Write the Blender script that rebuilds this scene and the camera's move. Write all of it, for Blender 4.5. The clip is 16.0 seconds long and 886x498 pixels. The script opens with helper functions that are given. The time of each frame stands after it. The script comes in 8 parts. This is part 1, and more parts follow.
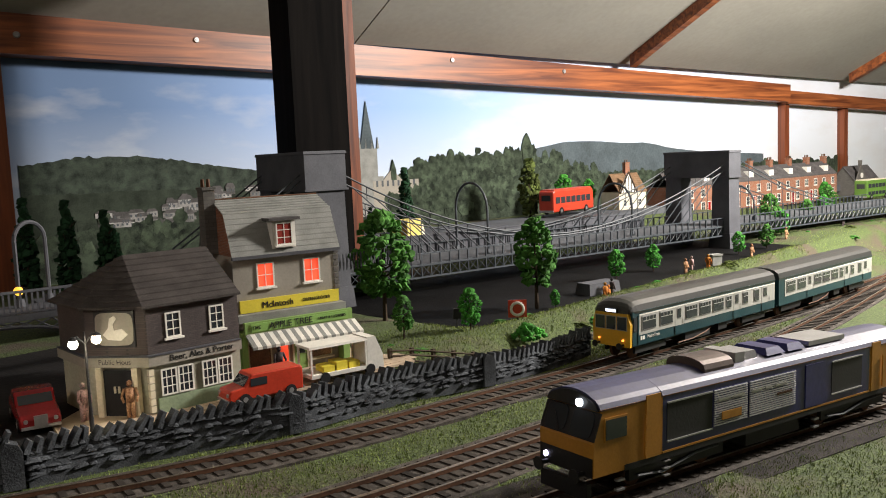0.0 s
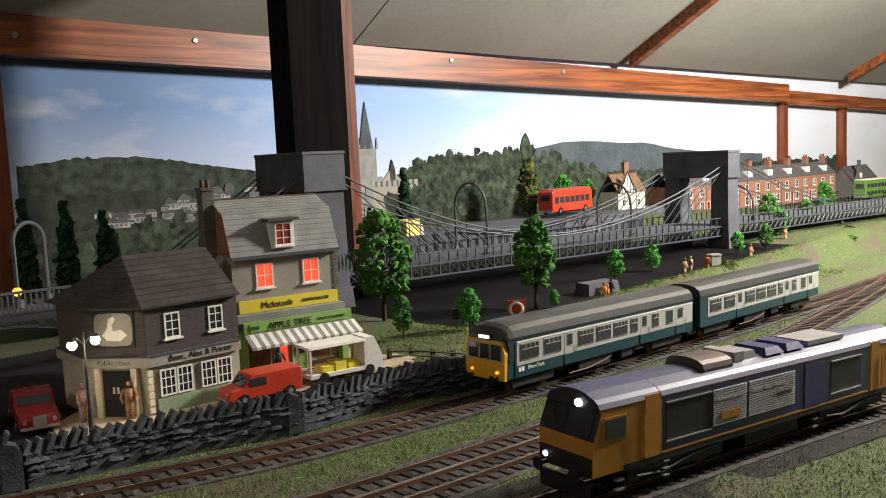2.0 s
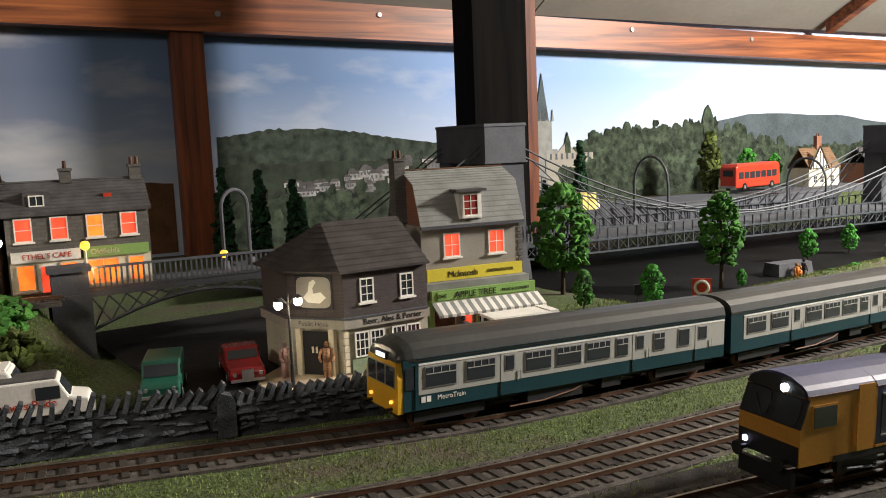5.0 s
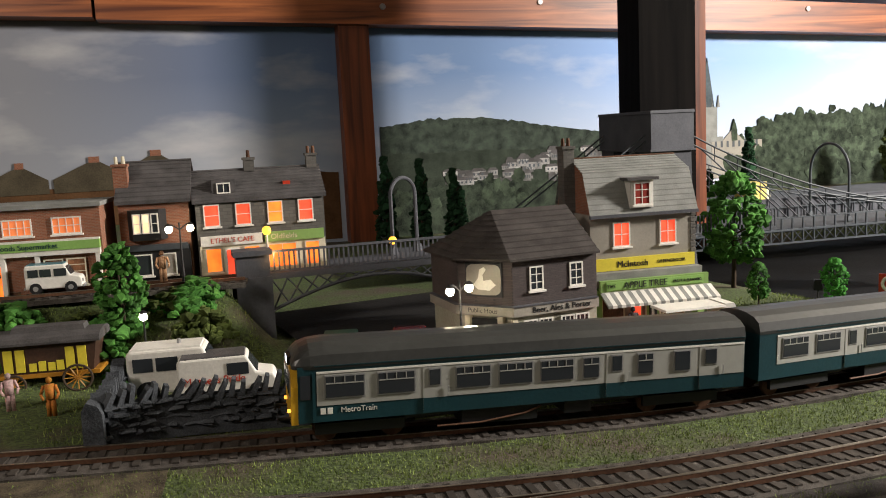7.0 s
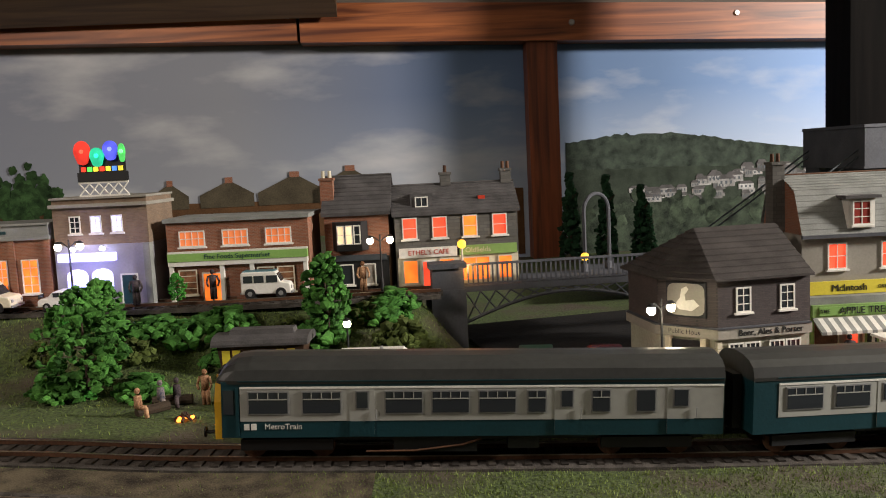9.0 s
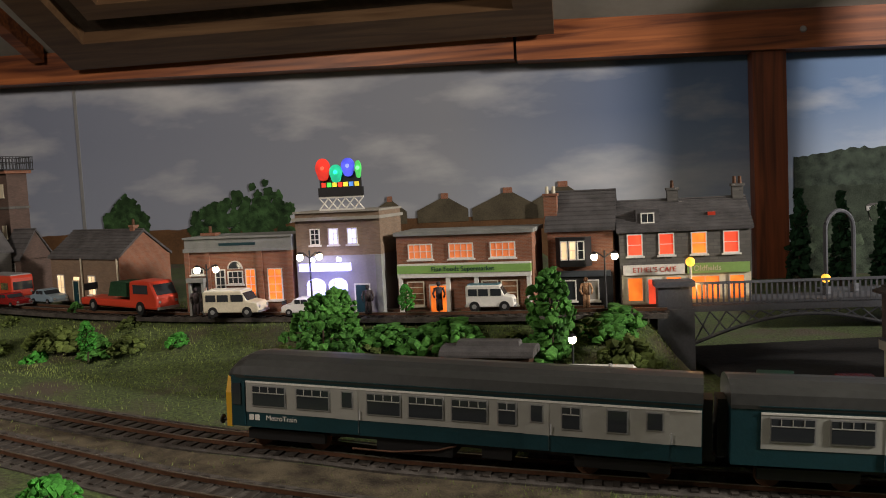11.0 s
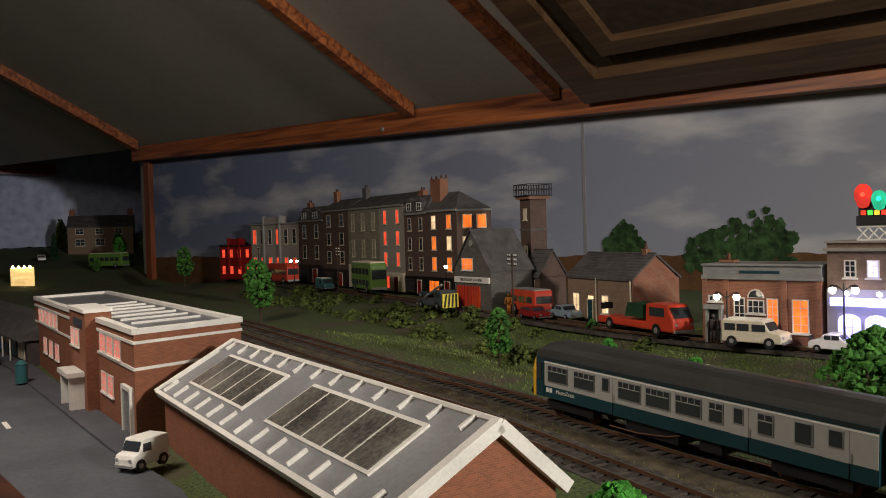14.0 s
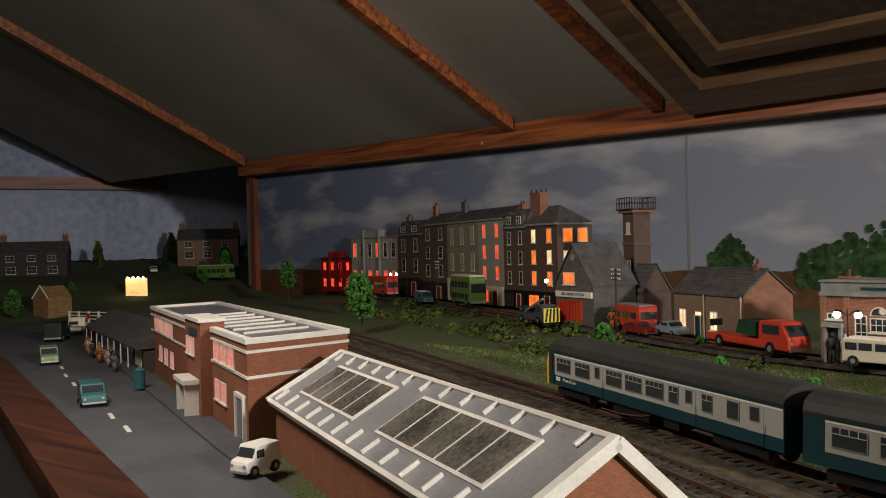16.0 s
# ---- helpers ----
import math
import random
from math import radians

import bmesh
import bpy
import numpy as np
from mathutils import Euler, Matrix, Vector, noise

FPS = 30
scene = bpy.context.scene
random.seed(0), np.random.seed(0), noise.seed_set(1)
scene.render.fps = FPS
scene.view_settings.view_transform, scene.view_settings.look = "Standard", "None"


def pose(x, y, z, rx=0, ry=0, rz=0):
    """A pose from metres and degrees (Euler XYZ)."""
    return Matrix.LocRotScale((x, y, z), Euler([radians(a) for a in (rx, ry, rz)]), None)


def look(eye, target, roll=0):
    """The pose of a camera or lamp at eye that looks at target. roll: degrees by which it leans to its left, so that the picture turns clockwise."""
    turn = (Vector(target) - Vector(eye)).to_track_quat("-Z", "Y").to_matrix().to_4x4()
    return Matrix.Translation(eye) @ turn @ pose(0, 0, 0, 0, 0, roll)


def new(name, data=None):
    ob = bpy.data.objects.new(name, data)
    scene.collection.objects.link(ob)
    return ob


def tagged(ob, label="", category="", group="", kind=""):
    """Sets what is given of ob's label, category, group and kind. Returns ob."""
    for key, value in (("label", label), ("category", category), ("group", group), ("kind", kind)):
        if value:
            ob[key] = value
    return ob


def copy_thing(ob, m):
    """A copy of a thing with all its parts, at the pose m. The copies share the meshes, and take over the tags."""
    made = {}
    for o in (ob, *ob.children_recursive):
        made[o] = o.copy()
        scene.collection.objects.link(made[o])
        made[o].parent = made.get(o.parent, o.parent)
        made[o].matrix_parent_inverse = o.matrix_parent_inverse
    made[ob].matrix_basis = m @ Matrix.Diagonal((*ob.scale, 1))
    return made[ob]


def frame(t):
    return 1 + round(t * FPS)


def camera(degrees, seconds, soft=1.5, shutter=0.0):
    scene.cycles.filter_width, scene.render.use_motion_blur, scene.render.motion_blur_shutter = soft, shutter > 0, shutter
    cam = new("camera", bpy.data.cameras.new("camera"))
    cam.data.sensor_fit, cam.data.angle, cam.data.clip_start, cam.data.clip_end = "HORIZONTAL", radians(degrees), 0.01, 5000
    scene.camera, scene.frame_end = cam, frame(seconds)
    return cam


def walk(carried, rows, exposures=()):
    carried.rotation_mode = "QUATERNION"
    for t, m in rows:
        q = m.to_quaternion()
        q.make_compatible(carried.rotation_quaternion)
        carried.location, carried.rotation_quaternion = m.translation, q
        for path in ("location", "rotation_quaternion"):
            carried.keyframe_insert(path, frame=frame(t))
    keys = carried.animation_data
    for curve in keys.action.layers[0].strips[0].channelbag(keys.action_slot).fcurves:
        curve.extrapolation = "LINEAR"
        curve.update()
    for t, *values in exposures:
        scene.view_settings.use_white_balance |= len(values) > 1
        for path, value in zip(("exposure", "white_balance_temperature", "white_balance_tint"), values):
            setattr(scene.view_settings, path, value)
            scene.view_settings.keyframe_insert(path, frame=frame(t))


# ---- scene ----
cam = camera(55.2, 16.0, soft=1.0)
CAM_ROWS = [
    (0, 0.0578, 0.0553, 83.92, 2.44, -46.29), (0.5, 0.0578, 0.0553, 83.92, 2.44, -46.29), (1, 0.0578, 0.0553, 83.92, 2.42, -46.33),
    (1.5, 0.0578, 0.0553, 83.92, 2.45, -46.33), (2, 0.0579, 0.0553, 83.93, 2.50, -46.35), (2.5, 0.0578, 0.0553, 83.97, 2.44, -46.33),
    (3, 0.0574, 0.0558, 84.01, 2.42, -45.85), (3.5, 0.0559, 0.0573, 84.02, 2.36, -44.32), (4, 0.0524, 0.0605, 83.85, 2.32, -40.96),
    (4.5, 0.0491, 0.0631, 83.18, 2.26, -37.93), (7, 0.0340, 0.0724, 82.28, 2.73, -25.25), (7.5, 0.0306, 0.0739, 82.59, 2.77, -22.58),
    (8, 0.0263, 0.0755, 82.94, 2.69, -19.31), (10.5, 0.0063, 0.0798, 85.26, 2.91, -4.59), (11, 0.0001, 0.0800, 85.70, 2.85, -0.19),
    (11.5, -0.0072, 0.0797, 86.23, 2.73, 5.07), (12, -0.0115, 0.0792, 86.80, 2.77, 8.20), (12.5, -0.0198, 0.0775, 87.29, 2.52, 14.26),
    (13, -0.0277, 0.0750, 87.82, 2.25, 20.19), (13.5, -0.0331, 0.0728, 88.42, 1.80, 24.39), (14, -0.0409, 0.0688, 88.81, 1.65, 30.67),
    (14.5, -0.0466, 0.0651, 89.42, 1.24, 35.57), (15, -0.0482, 0.0638, 89.79, 1.10, 37.05), (15.5, -0.0476, 0.0643, 89.80, 1.21, 36.52),
    (16, -0.0482, 0.0639, 89.92, 1.43, 37.01)]
EYE_Z = 0.1435
walk(cam, [(t, pose(x, y, EYE_Z, rx, ry, rz)) for t, x, y, rx, ry, rz in CAM_ROWS],
     exposures=[(0.0, 0.02), (4.5, 0.12), (7.5, 0.28), (11.0, -0.04), (13.0, -0.16), (14.5, -0.12), (16.0, -0.05)])

# ---- light: a dim loft, one bright lamp over the bridge end ----
world = bpy.data.worlds.new("loft")
scene.world = world
world.use_nodes = True
world.node_tree.nodes["Background"].inputs[0].default_value = (0.55, 0.62, 0.75, 1)
world.node_tree.nodes["Background"].inputs[1].default_value = 0.002


def area_lamp(name, place, target, size, watts, colour):
    data = bpy.data.lights.new(name, "AREA")
    data.shape, data.size, data.energy, data.color = "DISK", size, watts, colour
    ob = new(name, data)
    ob.matrix_world = look(place, target)
    return ob


bulb = bpy.data.lights.new("loft_bulb", "POINT")
bulb.energy, bulb.color, bulb.shadow_soft_size = 118.0, (1.0, 0.93, 0.86), 0.07
new("loft_bulb", bulb).location = (1.46, -0.02, 0.54)
area_lamp("loft_lamp", (-0.60, 0.20, 0.56), (-0.62, 0.80, 0.0), 0.20, 4.0, (1.0, 0.87, 0.76))


# ---- materials ----
def node_mat(name):
    m = bpy.data.materials.new(name)
    m.use_nodes = True
    return m, m.node_tree.nodes, m.node_tree.links, m.node_tree.nodes["Principled BSDF"]


def paint(name, colour, rough=0.6, metal=0.0, vary=0.25, scale=250.0, bump=0.15, island=False, glow=0.0, tint=None, spec=0.5):
    """A worn surface: colour broken by broad stains and fine grain, with a little relief."""
    m, n, l, b = node_mat(name)
    tc = n.new("ShaderNodeTexCoord")
    big, fine = n.new("ShaderNodeTexNoise"), n.new("ShaderNodeTexNoise")
    big.inputs["Scale"].default_value, fine.inputs["Scale"].default_value = scale * 0.16, scale * 2.5
    big.inputs["Detail"].default_value, fine.inputs["Detail"].default_value = 4, 3
    mix = n.new("ShaderNodeMath")
    mix.operation = "MULTIPLY_ADD"
    mix.inputs[1].default_value = 0.6
    half = n.new("ShaderNodeMath")
    half.operation = "MULTIPLY"
    half.inputs[1].default_value = 0.4
    for tex in (big, fine):
        l.new(tc.outputs["Object"], tex.inputs["Vector"])
    l.new(fine.outputs["Fac"], half.inputs[0])
    l.new(big.outputs["Fac"], mix.inputs[0])
    l.new(half.outputs[0], mix.inputs[2])
    ramp = n.new("ShaderNodeValToRGB")
    lo = [c * (1 - vary) for c in colour]
    hi = [min(1, c * (1 + vary)) for c in (tint or colour)]
    ramp.color_ramp.elements[0].position, ramp.color_ramp.elements[1].position = 0.36, 0.66
    ramp.color_ramp.elements[0].color, ramp.color_ramp.elements[1].color = (*lo, 1), (*hi, 1)
    l.new(mix.outputs[0], ramp.inputs[0])
    out = ramp.outputs[0]
    if island:
        src = n.new("ShaderNodeObjectInfo").outputs["Random"] if island == "object" else n.new("ShaderNodeNewGeometry").outputs["Random Per Island"]
        hsv, mr = n.new("ShaderNodeHueSaturation"), n.new("ShaderNodeMapRange")
        mr.inputs[3].default_value, mr.inputs[4].default_value = 0.6, 1.4
        l.new(src, mr.inputs[0])
        l.new(mr.outputs[0], hsv.inputs["Value"])
        l.new(out, hsv.inputs["Color"])
        out = hsv.outputs[0]
    l.new(out, b.inputs["Base Color"])
    b.inputs["Roughness"].default_value, b.inputs["Metallic"].default_value = rough, metal
    b.inputs["Specular IOR Level"].default_value = spec * (0.35 if rough > 0.64 else 1.0)
    if bump:
        bp = n.new("ShaderNodeBump")
        bp.inputs["Strength"].default_value, bp.inputs["Distance"].default_value = bump, 0.0006
        l.new(fine.outputs["Fac"], bp.inputs["Height"])
        l.new(bp.outputs[0], b.inputs["Normal"])
    if glow:
        l.new(out, b.inputs["Emission Color"])
        b.inputs["Emission Strength"].default_value = glow
    return m


def timber(name, dark, light, along=(3, 60, 60), rough=0.45, spec=0.5):
    m, n, l, b = node_mat(name)
    tc, mp, tex, ramp, bp = (n.new("ShaderNode" + k) for k in ("TexCoord", "Mapping", "TexNoise", "ValToRGB", "Bump"))
    mp.inputs["Scale"].default_value = along
    tex.inputs["Scale"].default_value, tex.inputs["Detail"].default_value, tex.inputs["Distortion"].default_value = 1.6, 7, 0.8
    ramp.color_ramp.elements[0].position, ramp.color_ramp.elements[1].position = 0.35, 0.68
    ramp.color_ramp.elements[0].color, ramp.color_ramp.elements[1].color = (*dark, 1), (*light, 1)
    l.new(tc.outputs["Object"], mp.inputs[0])
    l.new(mp.outputs[0], tex.inputs["Vector"])
    l.new(tex.outputs["Fac"], ramp.inputs[0])
    l.new(ramp.outputs[0], b.inputs["Base Color"])
    bp.inputs["Strength"].default_value, bp.inputs["Distance"].default_value = 0.25, 0.001
    l.new(tex.outputs["Fac"], bp.inputs["Height"])
    l.new(bp.outputs[0], b.inputs["Normal"])
    b.inputs["Roughness"].default_value = rough
    b.inputs["Specular IOR Level"].default_value = spec
    return m


def masonry(name, brick, mortar, bw=0.0030, bh=0.00105, rough=0.85):
    """Embossed brick card: courses at model scale, on any upright face."""
    m, n, l, b = node_mat(name)
    tc, sep, add, com, tex, nz, mx, bp = (n.new("ShaderNode" + k) for k in ("TexCoord", "SeparateXYZ", "Math", "CombineXYZ", "TexBrick", "TexNoise", "MixRGB", "Bump"))
    l.new(tc.outputs["Object"], sep.inputs[0])
    l.new(sep.outputs[0], add.inputs[0])
    l.new(sep.outputs[1], add.inputs[1])
    l.new(add.outputs[0], com.inputs[0])
    l.new(sep.outputs[2], com.inputs[1])
    l.new(com.outputs[0], tex.inputs["Vector"])
    tex.inputs["Scale"].default_value = 1.0
    tex.inputs["Brick Width"].default_value, tex.inputs["Row Height"].default_value = bw, bh
    tex.inputs["Mortar Size"].default_value = bh * 0.09
    tex.inputs["Color1"].default_value, tex.inputs["Color2"].default_value = (*brick, 1), (*[c * 0.72 for c in brick], 1)
    tex.inputs["Mortar"].default_value = (*mortar, 1)
    nz.inputs["Scale"].default_value, nz.inputs["Detail"].default_value = 60, 5
    l.new(tc.outputs["Object"], nz.inputs["Vector"])
    mx.blend_type = "MULTIPLY"
    mx.inputs[0].default_value = 0.45
    l.new(tex.outputs["Color"], mx.inputs[1])
    l.new(nz.outputs["Fac"], mx.inputs[2])
    l.new(mx.outputs[0], b.inputs["Base Color"])
    bp.inputs["Strength"].default_value, bp.inputs["Distance"].default_value = 0.4, 0.0002
    bp.invert = True
    l.new(tex.outputs["Fac"], bp.inputs["Height"])
    l.new(bp.outputs[0], b.inputs["Normal"])
    b.inputs["Roughness"].default_value = rough
    return m


def emit(name, colour, strength):
    m, n, l, b = node_mat(name)
    b.inputs["Base Color"].default_value = (*colour, 1)
    b.inputs["Emission Color"].default_value = (*colour, 1)
    b.inputs["Emission Strength"].default_value = strength
    tc, nz, mr = n.new("ShaderNodeTexCoord"), n.new("ShaderNodeTexNoise"), n.new("ShaderNodeMapRange")
    nz.inputs["Scale"].default_value = 90
    mr.inputs[1].default_value, mr.inputs[2].default_value = 0.35, 0.65
    mr.inputs[3].default_value, mr.inputs[4].default_value = strength * 0.55, strength * 1.3
    l.new(tc.outputs["Object"], nz.inputs["Vector"])
    l.new(nz.outputs["Fac"], mr.inputs[0])
    l.new(mr.outputs[0], b.inputs["Emission Strength"])
    return m


def glass(name, tint=(0.03, 0.035, 0.04), rough=0.08):
    m, n, l, b = node_mat(name)
    b.inputs["Base Color"].default_value = (*tint, 1)
    b.inputs["Roughness"].default_value = rough
    b.inputs["Specular IOR Level"].default_value = 0.6
    return m


MAT = dict(
    dark_glass=glass("dark_glass"),
    white=paint("white_paint", (0.72, 0.70, 0.64), 0.6, vary=0.12),
    cream=paint("cream_paint", (0.62, 0.56, 0.42), 0.6, vary=0.15),
    black=paint("black_paint", (0.006, 0.006, 0.007), 0.55, vary=0.3),
    iron=paint("iron_grey", (0.045, 0.055, 0.065), 0.5, vary=0.25),
    stonegrey=paint("grey_card", (0.085, 0.088, 0.10), 0.7, vary=0.2),
    slate=paint("slate_roof", (0.085, 0.08, 0.08), 0.75, vary=0.35, scale=500, bump=0.5),
    greyslate=paint("pale_slate", (0.24, 0.245, 0.23), 0.8, vary=0.2, scale=500, bump=0.4),
    tile=paint("plain_tile", (0.055, 0.048, 0.045), 0.8, vary=0.35, scale=500, bump=0.5),
    render_grey=paint("grey_render", (0.30, 0.28, 0.24), 0.85, vary=0.12),
    green=paint("shop_green", (0.22, 0.36, 0.10), 0.5, vary=0.1),
    lime=paint("lime_fascia", (0.24, 0.43, 0.11), 0.45, vary=0.1),
    yellow=paint("yellow_sign", (0.72, 0.60, 0.05), 0.5, vary=0.1),
    red=paint("red_paint", (0.50, 0.045, 0.02), 0.35, vary=0.15),
    darkred=paint("maroon_paint", (0.22, 0.01, 0.012), 0.25, vary=0.15),
    blue=paint("loco_blue", (0.022, 0.024, 0.12), 0.30, vary=0.25, scale=120),
    gold=paint("loco_gold", (0.42, 0.19, 0.02), 0.42, vary=0.12),
    railblue=paint("rail_blue", (0.008, 0.040, 0.050), 0.36, vary=0.15),
    railgrey=paint("rail_grey", (0.34, 0.34, 0.31), 0.5, vary=0.08, scale=80),
    roofgrey=paint("coach_roof", (0.036, 0.037, 0.035), 0.36, vary=0.25, scale=120),
    warnyellow=paint("warning_yellow", (0.65, 0.36, 0.02), 0.45, vary=0.08),
    silver=paint("dull_silver", (0.38, 0.38, 0.38), 0.4, 0.6, vary=0.15),
    rust=paint("rusty_rail", (0.105, 0.052, 0.030), 0.65, 0.2, vary=0.4, scale=300),
    railtop=paint("rail_head", (0.36, 0.30, 0.24), 0.3, 0.8, vary=0.2),
    sleeper=paint("sleeper", (0.045, 0.038, 0.032), 0.9, vary=0.35, scale=400, island=True),
    ballast=paint("ballast", (0.075, 0.066, 0.058), 0.95, vary=0.6, scale=700, bump=0.9),
    road=paint("road_grey", (0.085, 0.09, 0.10), 0.9, vary=0.18, scale=120, bump=0.2),
    paving=paint("paving", (0.42, 0.33, 0.24), 0.85, vary=0.15, scale=150),
    drystone=paint("dry_stone", (0.060, 0.066, 0.074), 0.9, vary=0.55, scale=450, bump=0.8, island=True),
    foliage=paint("foliage", (0.035, 0.12, 0.022), 0.8, vary=0.45, scale=300, island=True, tint=(0.06, 0.17, 0.03)),
    lightfoliage=paint("light_foliage", (0.05, 0.22, 0.03), 0.8, vary=0.4, scale=300, island=True),
    olive=paint("olive_foliage", (0.075, 0.10, 0.025), 0.85, vary=0.45, scale=300, island=True),
    conifer=paint("conifer", (0.014, 0.045, 0.02), 0.85, vary=0.4, scale=300, island=True),
    bark=paint("bark", (0.055, 0.04, 0.028), 0.9, vary=0.3, scale=400),
    brick=masonry("red_brick", (0.36, 0.13, 0.065), (0.34, 0.26, 0.20)),
    darkbrick=masonry("dark_brick", (0.085, 0.065, 0.062), (0.045, 0.04, 0.04)),
    factorybrick=masonry("factory_brick", (0.36, 0.12, 0.055), (0.30, 0.16, 0.10), 0.0028, 0.001),
    brownbrick=masonry("brown_brick", (0.150, 0.092, 0.072), (0.10, 0.075, 0.06)),
    buffbrick=masonry("buff_brick", (0.30, 0.20, 0.13), (0.25, 0.2, 0.15)),
    greystone=masonry("grey_stone", (0.15, 0.14, 0.125), (0.10, 0.095, 0.085), 0.0065, 0.0026),
    redbeam=timber("stained_timber", (0.10, 0.025, 0.009), (0.37, 0.115, 0.034)),
    redpost=timber("stained_post", (0.075, 0.020, 0.009), (0.24, 0.065, 0.022), along=(60, 60, 3)),
    # the same stained timber with colours cut down for the weak light there
    edgeboard=timber("shaded_stained_edge", (0.030, 0.009, 0.005), (0.085, 0.026, 0.010), along=(3, 60, 60)),
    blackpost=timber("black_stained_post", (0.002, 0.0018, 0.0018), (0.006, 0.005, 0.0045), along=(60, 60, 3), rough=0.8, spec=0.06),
    orangelit=emit("lamp_orange", (1.0, 0.20, 0.025), 0.95),
    redlit=emit("lamp_red", (1.0, 0.085, 0.035), 0.85),
    warmlit=emit("lamp_warm", (1.0, 0.72, 0.40), 1.0),
    bulb=emit("bulb_warm", (1.0, 0.85, 0.6), 14.0),
    bluelit=emit("lamp_violet", (0.50, 0.48, 1.0), 2.2),
    whitelit=emit("lamp_white", (0.85, 0.9, 1.0), 9.0),
    amber=emit("amber_globe", (1.0, 0.40, 0.04), 1.2),
    ceiling=paint("ceiling_panel", (0.345, 0.33, 0.295), 0.9, vary=0.08, scale=40, bump=0.1),
)


# ---- mesh helpers ----
class Geo:
    """Collects vertices and faces of one mesh."""

    def __init__(self):
        self.v, self.f = [], []

    def add(self, verts, faces):
        k = len(self.v)
        self.v += [tuple(p) for p in verts]
        self.f += [tuple(i + k for i in q) for q in faces]
        return self

    def box(self, x0, x1, y0, y1, z0, z1, taper=0.0):
        t = taper
        return self.add([(x0, y0, z0), (x1, y0, z0), (x1, y1, z0), (x0, y1, z0), (x0 + t, y0 + t, z1), (x1 - t, y0 + t, z1), (x1 - t, y1 - t, z1), (x0 + t, y1 - t, z1)],
                        [(3, 2, 1, 0), (4, 5, 6, 7), (0, 1, 5, 4), (1, 2, 6, 5), (2, 3, 7, 6), (3, 0, 4, 7)])

    def extrude(self, outline, a, b, axis="x"):
        """A closed outline of (p, q) pairs drawn out from a to b along an axis: x (p=y, q=z), y (p=x, q=z) or z (p=x, q=y)."""
        put = {"x": lambda p, q, s: (s, p, q), "y": lambda p, q, s: (p, s, q), "z": lambda p, q, s: (p, q, s)}[axis]
        n = len(outline)
        return self.add([put(p, q, a) for p, q in outline] + [put(p, q, b) for p, q in outline],
                        [tuple(range(n))[::-1], tuple(range(n, 2 * n))] + [(i, (i + 1) % n, n + (i + 1) % n, n + i) for i in range(n)])

    def rod(self, a, b, r0, r1=None, n=6):
        a, b = Vector(a), Vector(b)
        r1 = r0 if r1 is None else r1
        d = (b - a).normalized()
        s = d.cross(Vector((0, 0, 1)) if abs(d.z) < 0.9 else Vector((1, 0, 0))).normalized()
        c = d.cross(s)
        ring = [(math.cos(2 * math.pi * i / n), math.sin(2 * math.pi * i / n)) for i in range(n)]
        return self.add([a + r0 * (p * s + q * c) for p, q in ring] + [b + r1 * (p * s + q * c) for p, q in ring],
                        [tuple(range(n))[::-1], tuple(range(n, 2 * n))] + [(i, (i + 1) % n, n + (i + 1) % n, n + i) for i in range(n)])

    def tube(self, pts, r, n=5):
        for a, b in zip(pts, pts[1:]):
            self.rod(a, b, r, r, n)
        return self

    def blob(self, c, r, squash=1.0, rough=0.25, n=6, m=4):
        """A small uneven lump."""
        c, verts, faces = Vector(c), [], []
        seed = Vector((c.x * 91, c.y * 87, c.z * 93))
        for j in range(m + 1):
            th = math.pi * j / m
            for i in range(n):
                ph = 2 * math.pi * (i + 0.5 * (j % 2)) / n
                d = Vector((math.sin(th) * math.cos(ph), math.sin(th) * math.sin(ph), math.cos(th)))
                k = r * (1 + rough * noise.noise(d * 1.7 + seed) * 2)
                verts.append(c + Vector((d.x * k, d.y * k, d.z * k * squash)))
        for j in range(m):
            for i in range(n):
                a, b = j * n + i, j * n + (i + 1) % n
                faces.append((a, a + n, b + n, b))
        return self.add(verts, faces)

    def loft(self, rings):
        n = len(rings[0])
        verts = [p for r in rings for p in r]
        faces = [tuple(range(n))[::-1], tuple((len(rings) - 1) * n + i for i in range(n))]
        for k in range(len(rings) - 1):
            faces += [(k * n + i, k * n + (i + 1) % n, (k + 1) * n + (i + 1) % n, (k + 1) * n + i) for i in range(n)]
        return self.add(verts, faces)

    def moved(self, m):
        self.v = [tuple(m @ Vector(p)) for p in self.v]
        return self


def mesh_of(name, geo, material, smooth=False):
    me = bpy.data.meshes.new(name)
    me.from_pydata(geo.v, [], geo.f)
    me.materials.append(MAT[material] if isinstance(material, str) else material)
    if smooth:
        me.polygons.foreach_set("use_smooth", [True] * len(me.polygons))
    me.update()
    return me


def thing(name, geo, material, label, category, m=None, group="", kind="", smooth=False):
    ob = new(name, mesh_of(name, geo, material, smooth))
    if m is not None:
        ob.matrix_world = m
    return tagged(ob, label, category, group, kind)


def holder(name, m, label, category, group=""):
    ob = new(name)
    ob.empty_display_size = 0.01
    ob.matrix_world = m
    return tagged(ob, label, category, group)


def part(name, geo, material, parent, label="", at=None, smooth=False):
    ob = new(name, geo if isinstance(geo, bpy.types.Mesh) else mesh_of(name, geo, material, smooth))
    ob.parent = parent
    if at is not None:
        ob.matrix_basis = at
    return tagged(ob, label)


def structure(name, geo, material, label="", m=None, smooth=False):
    return thing(name, geo, material, label, "", m, kind="structure", smooth=smooth)


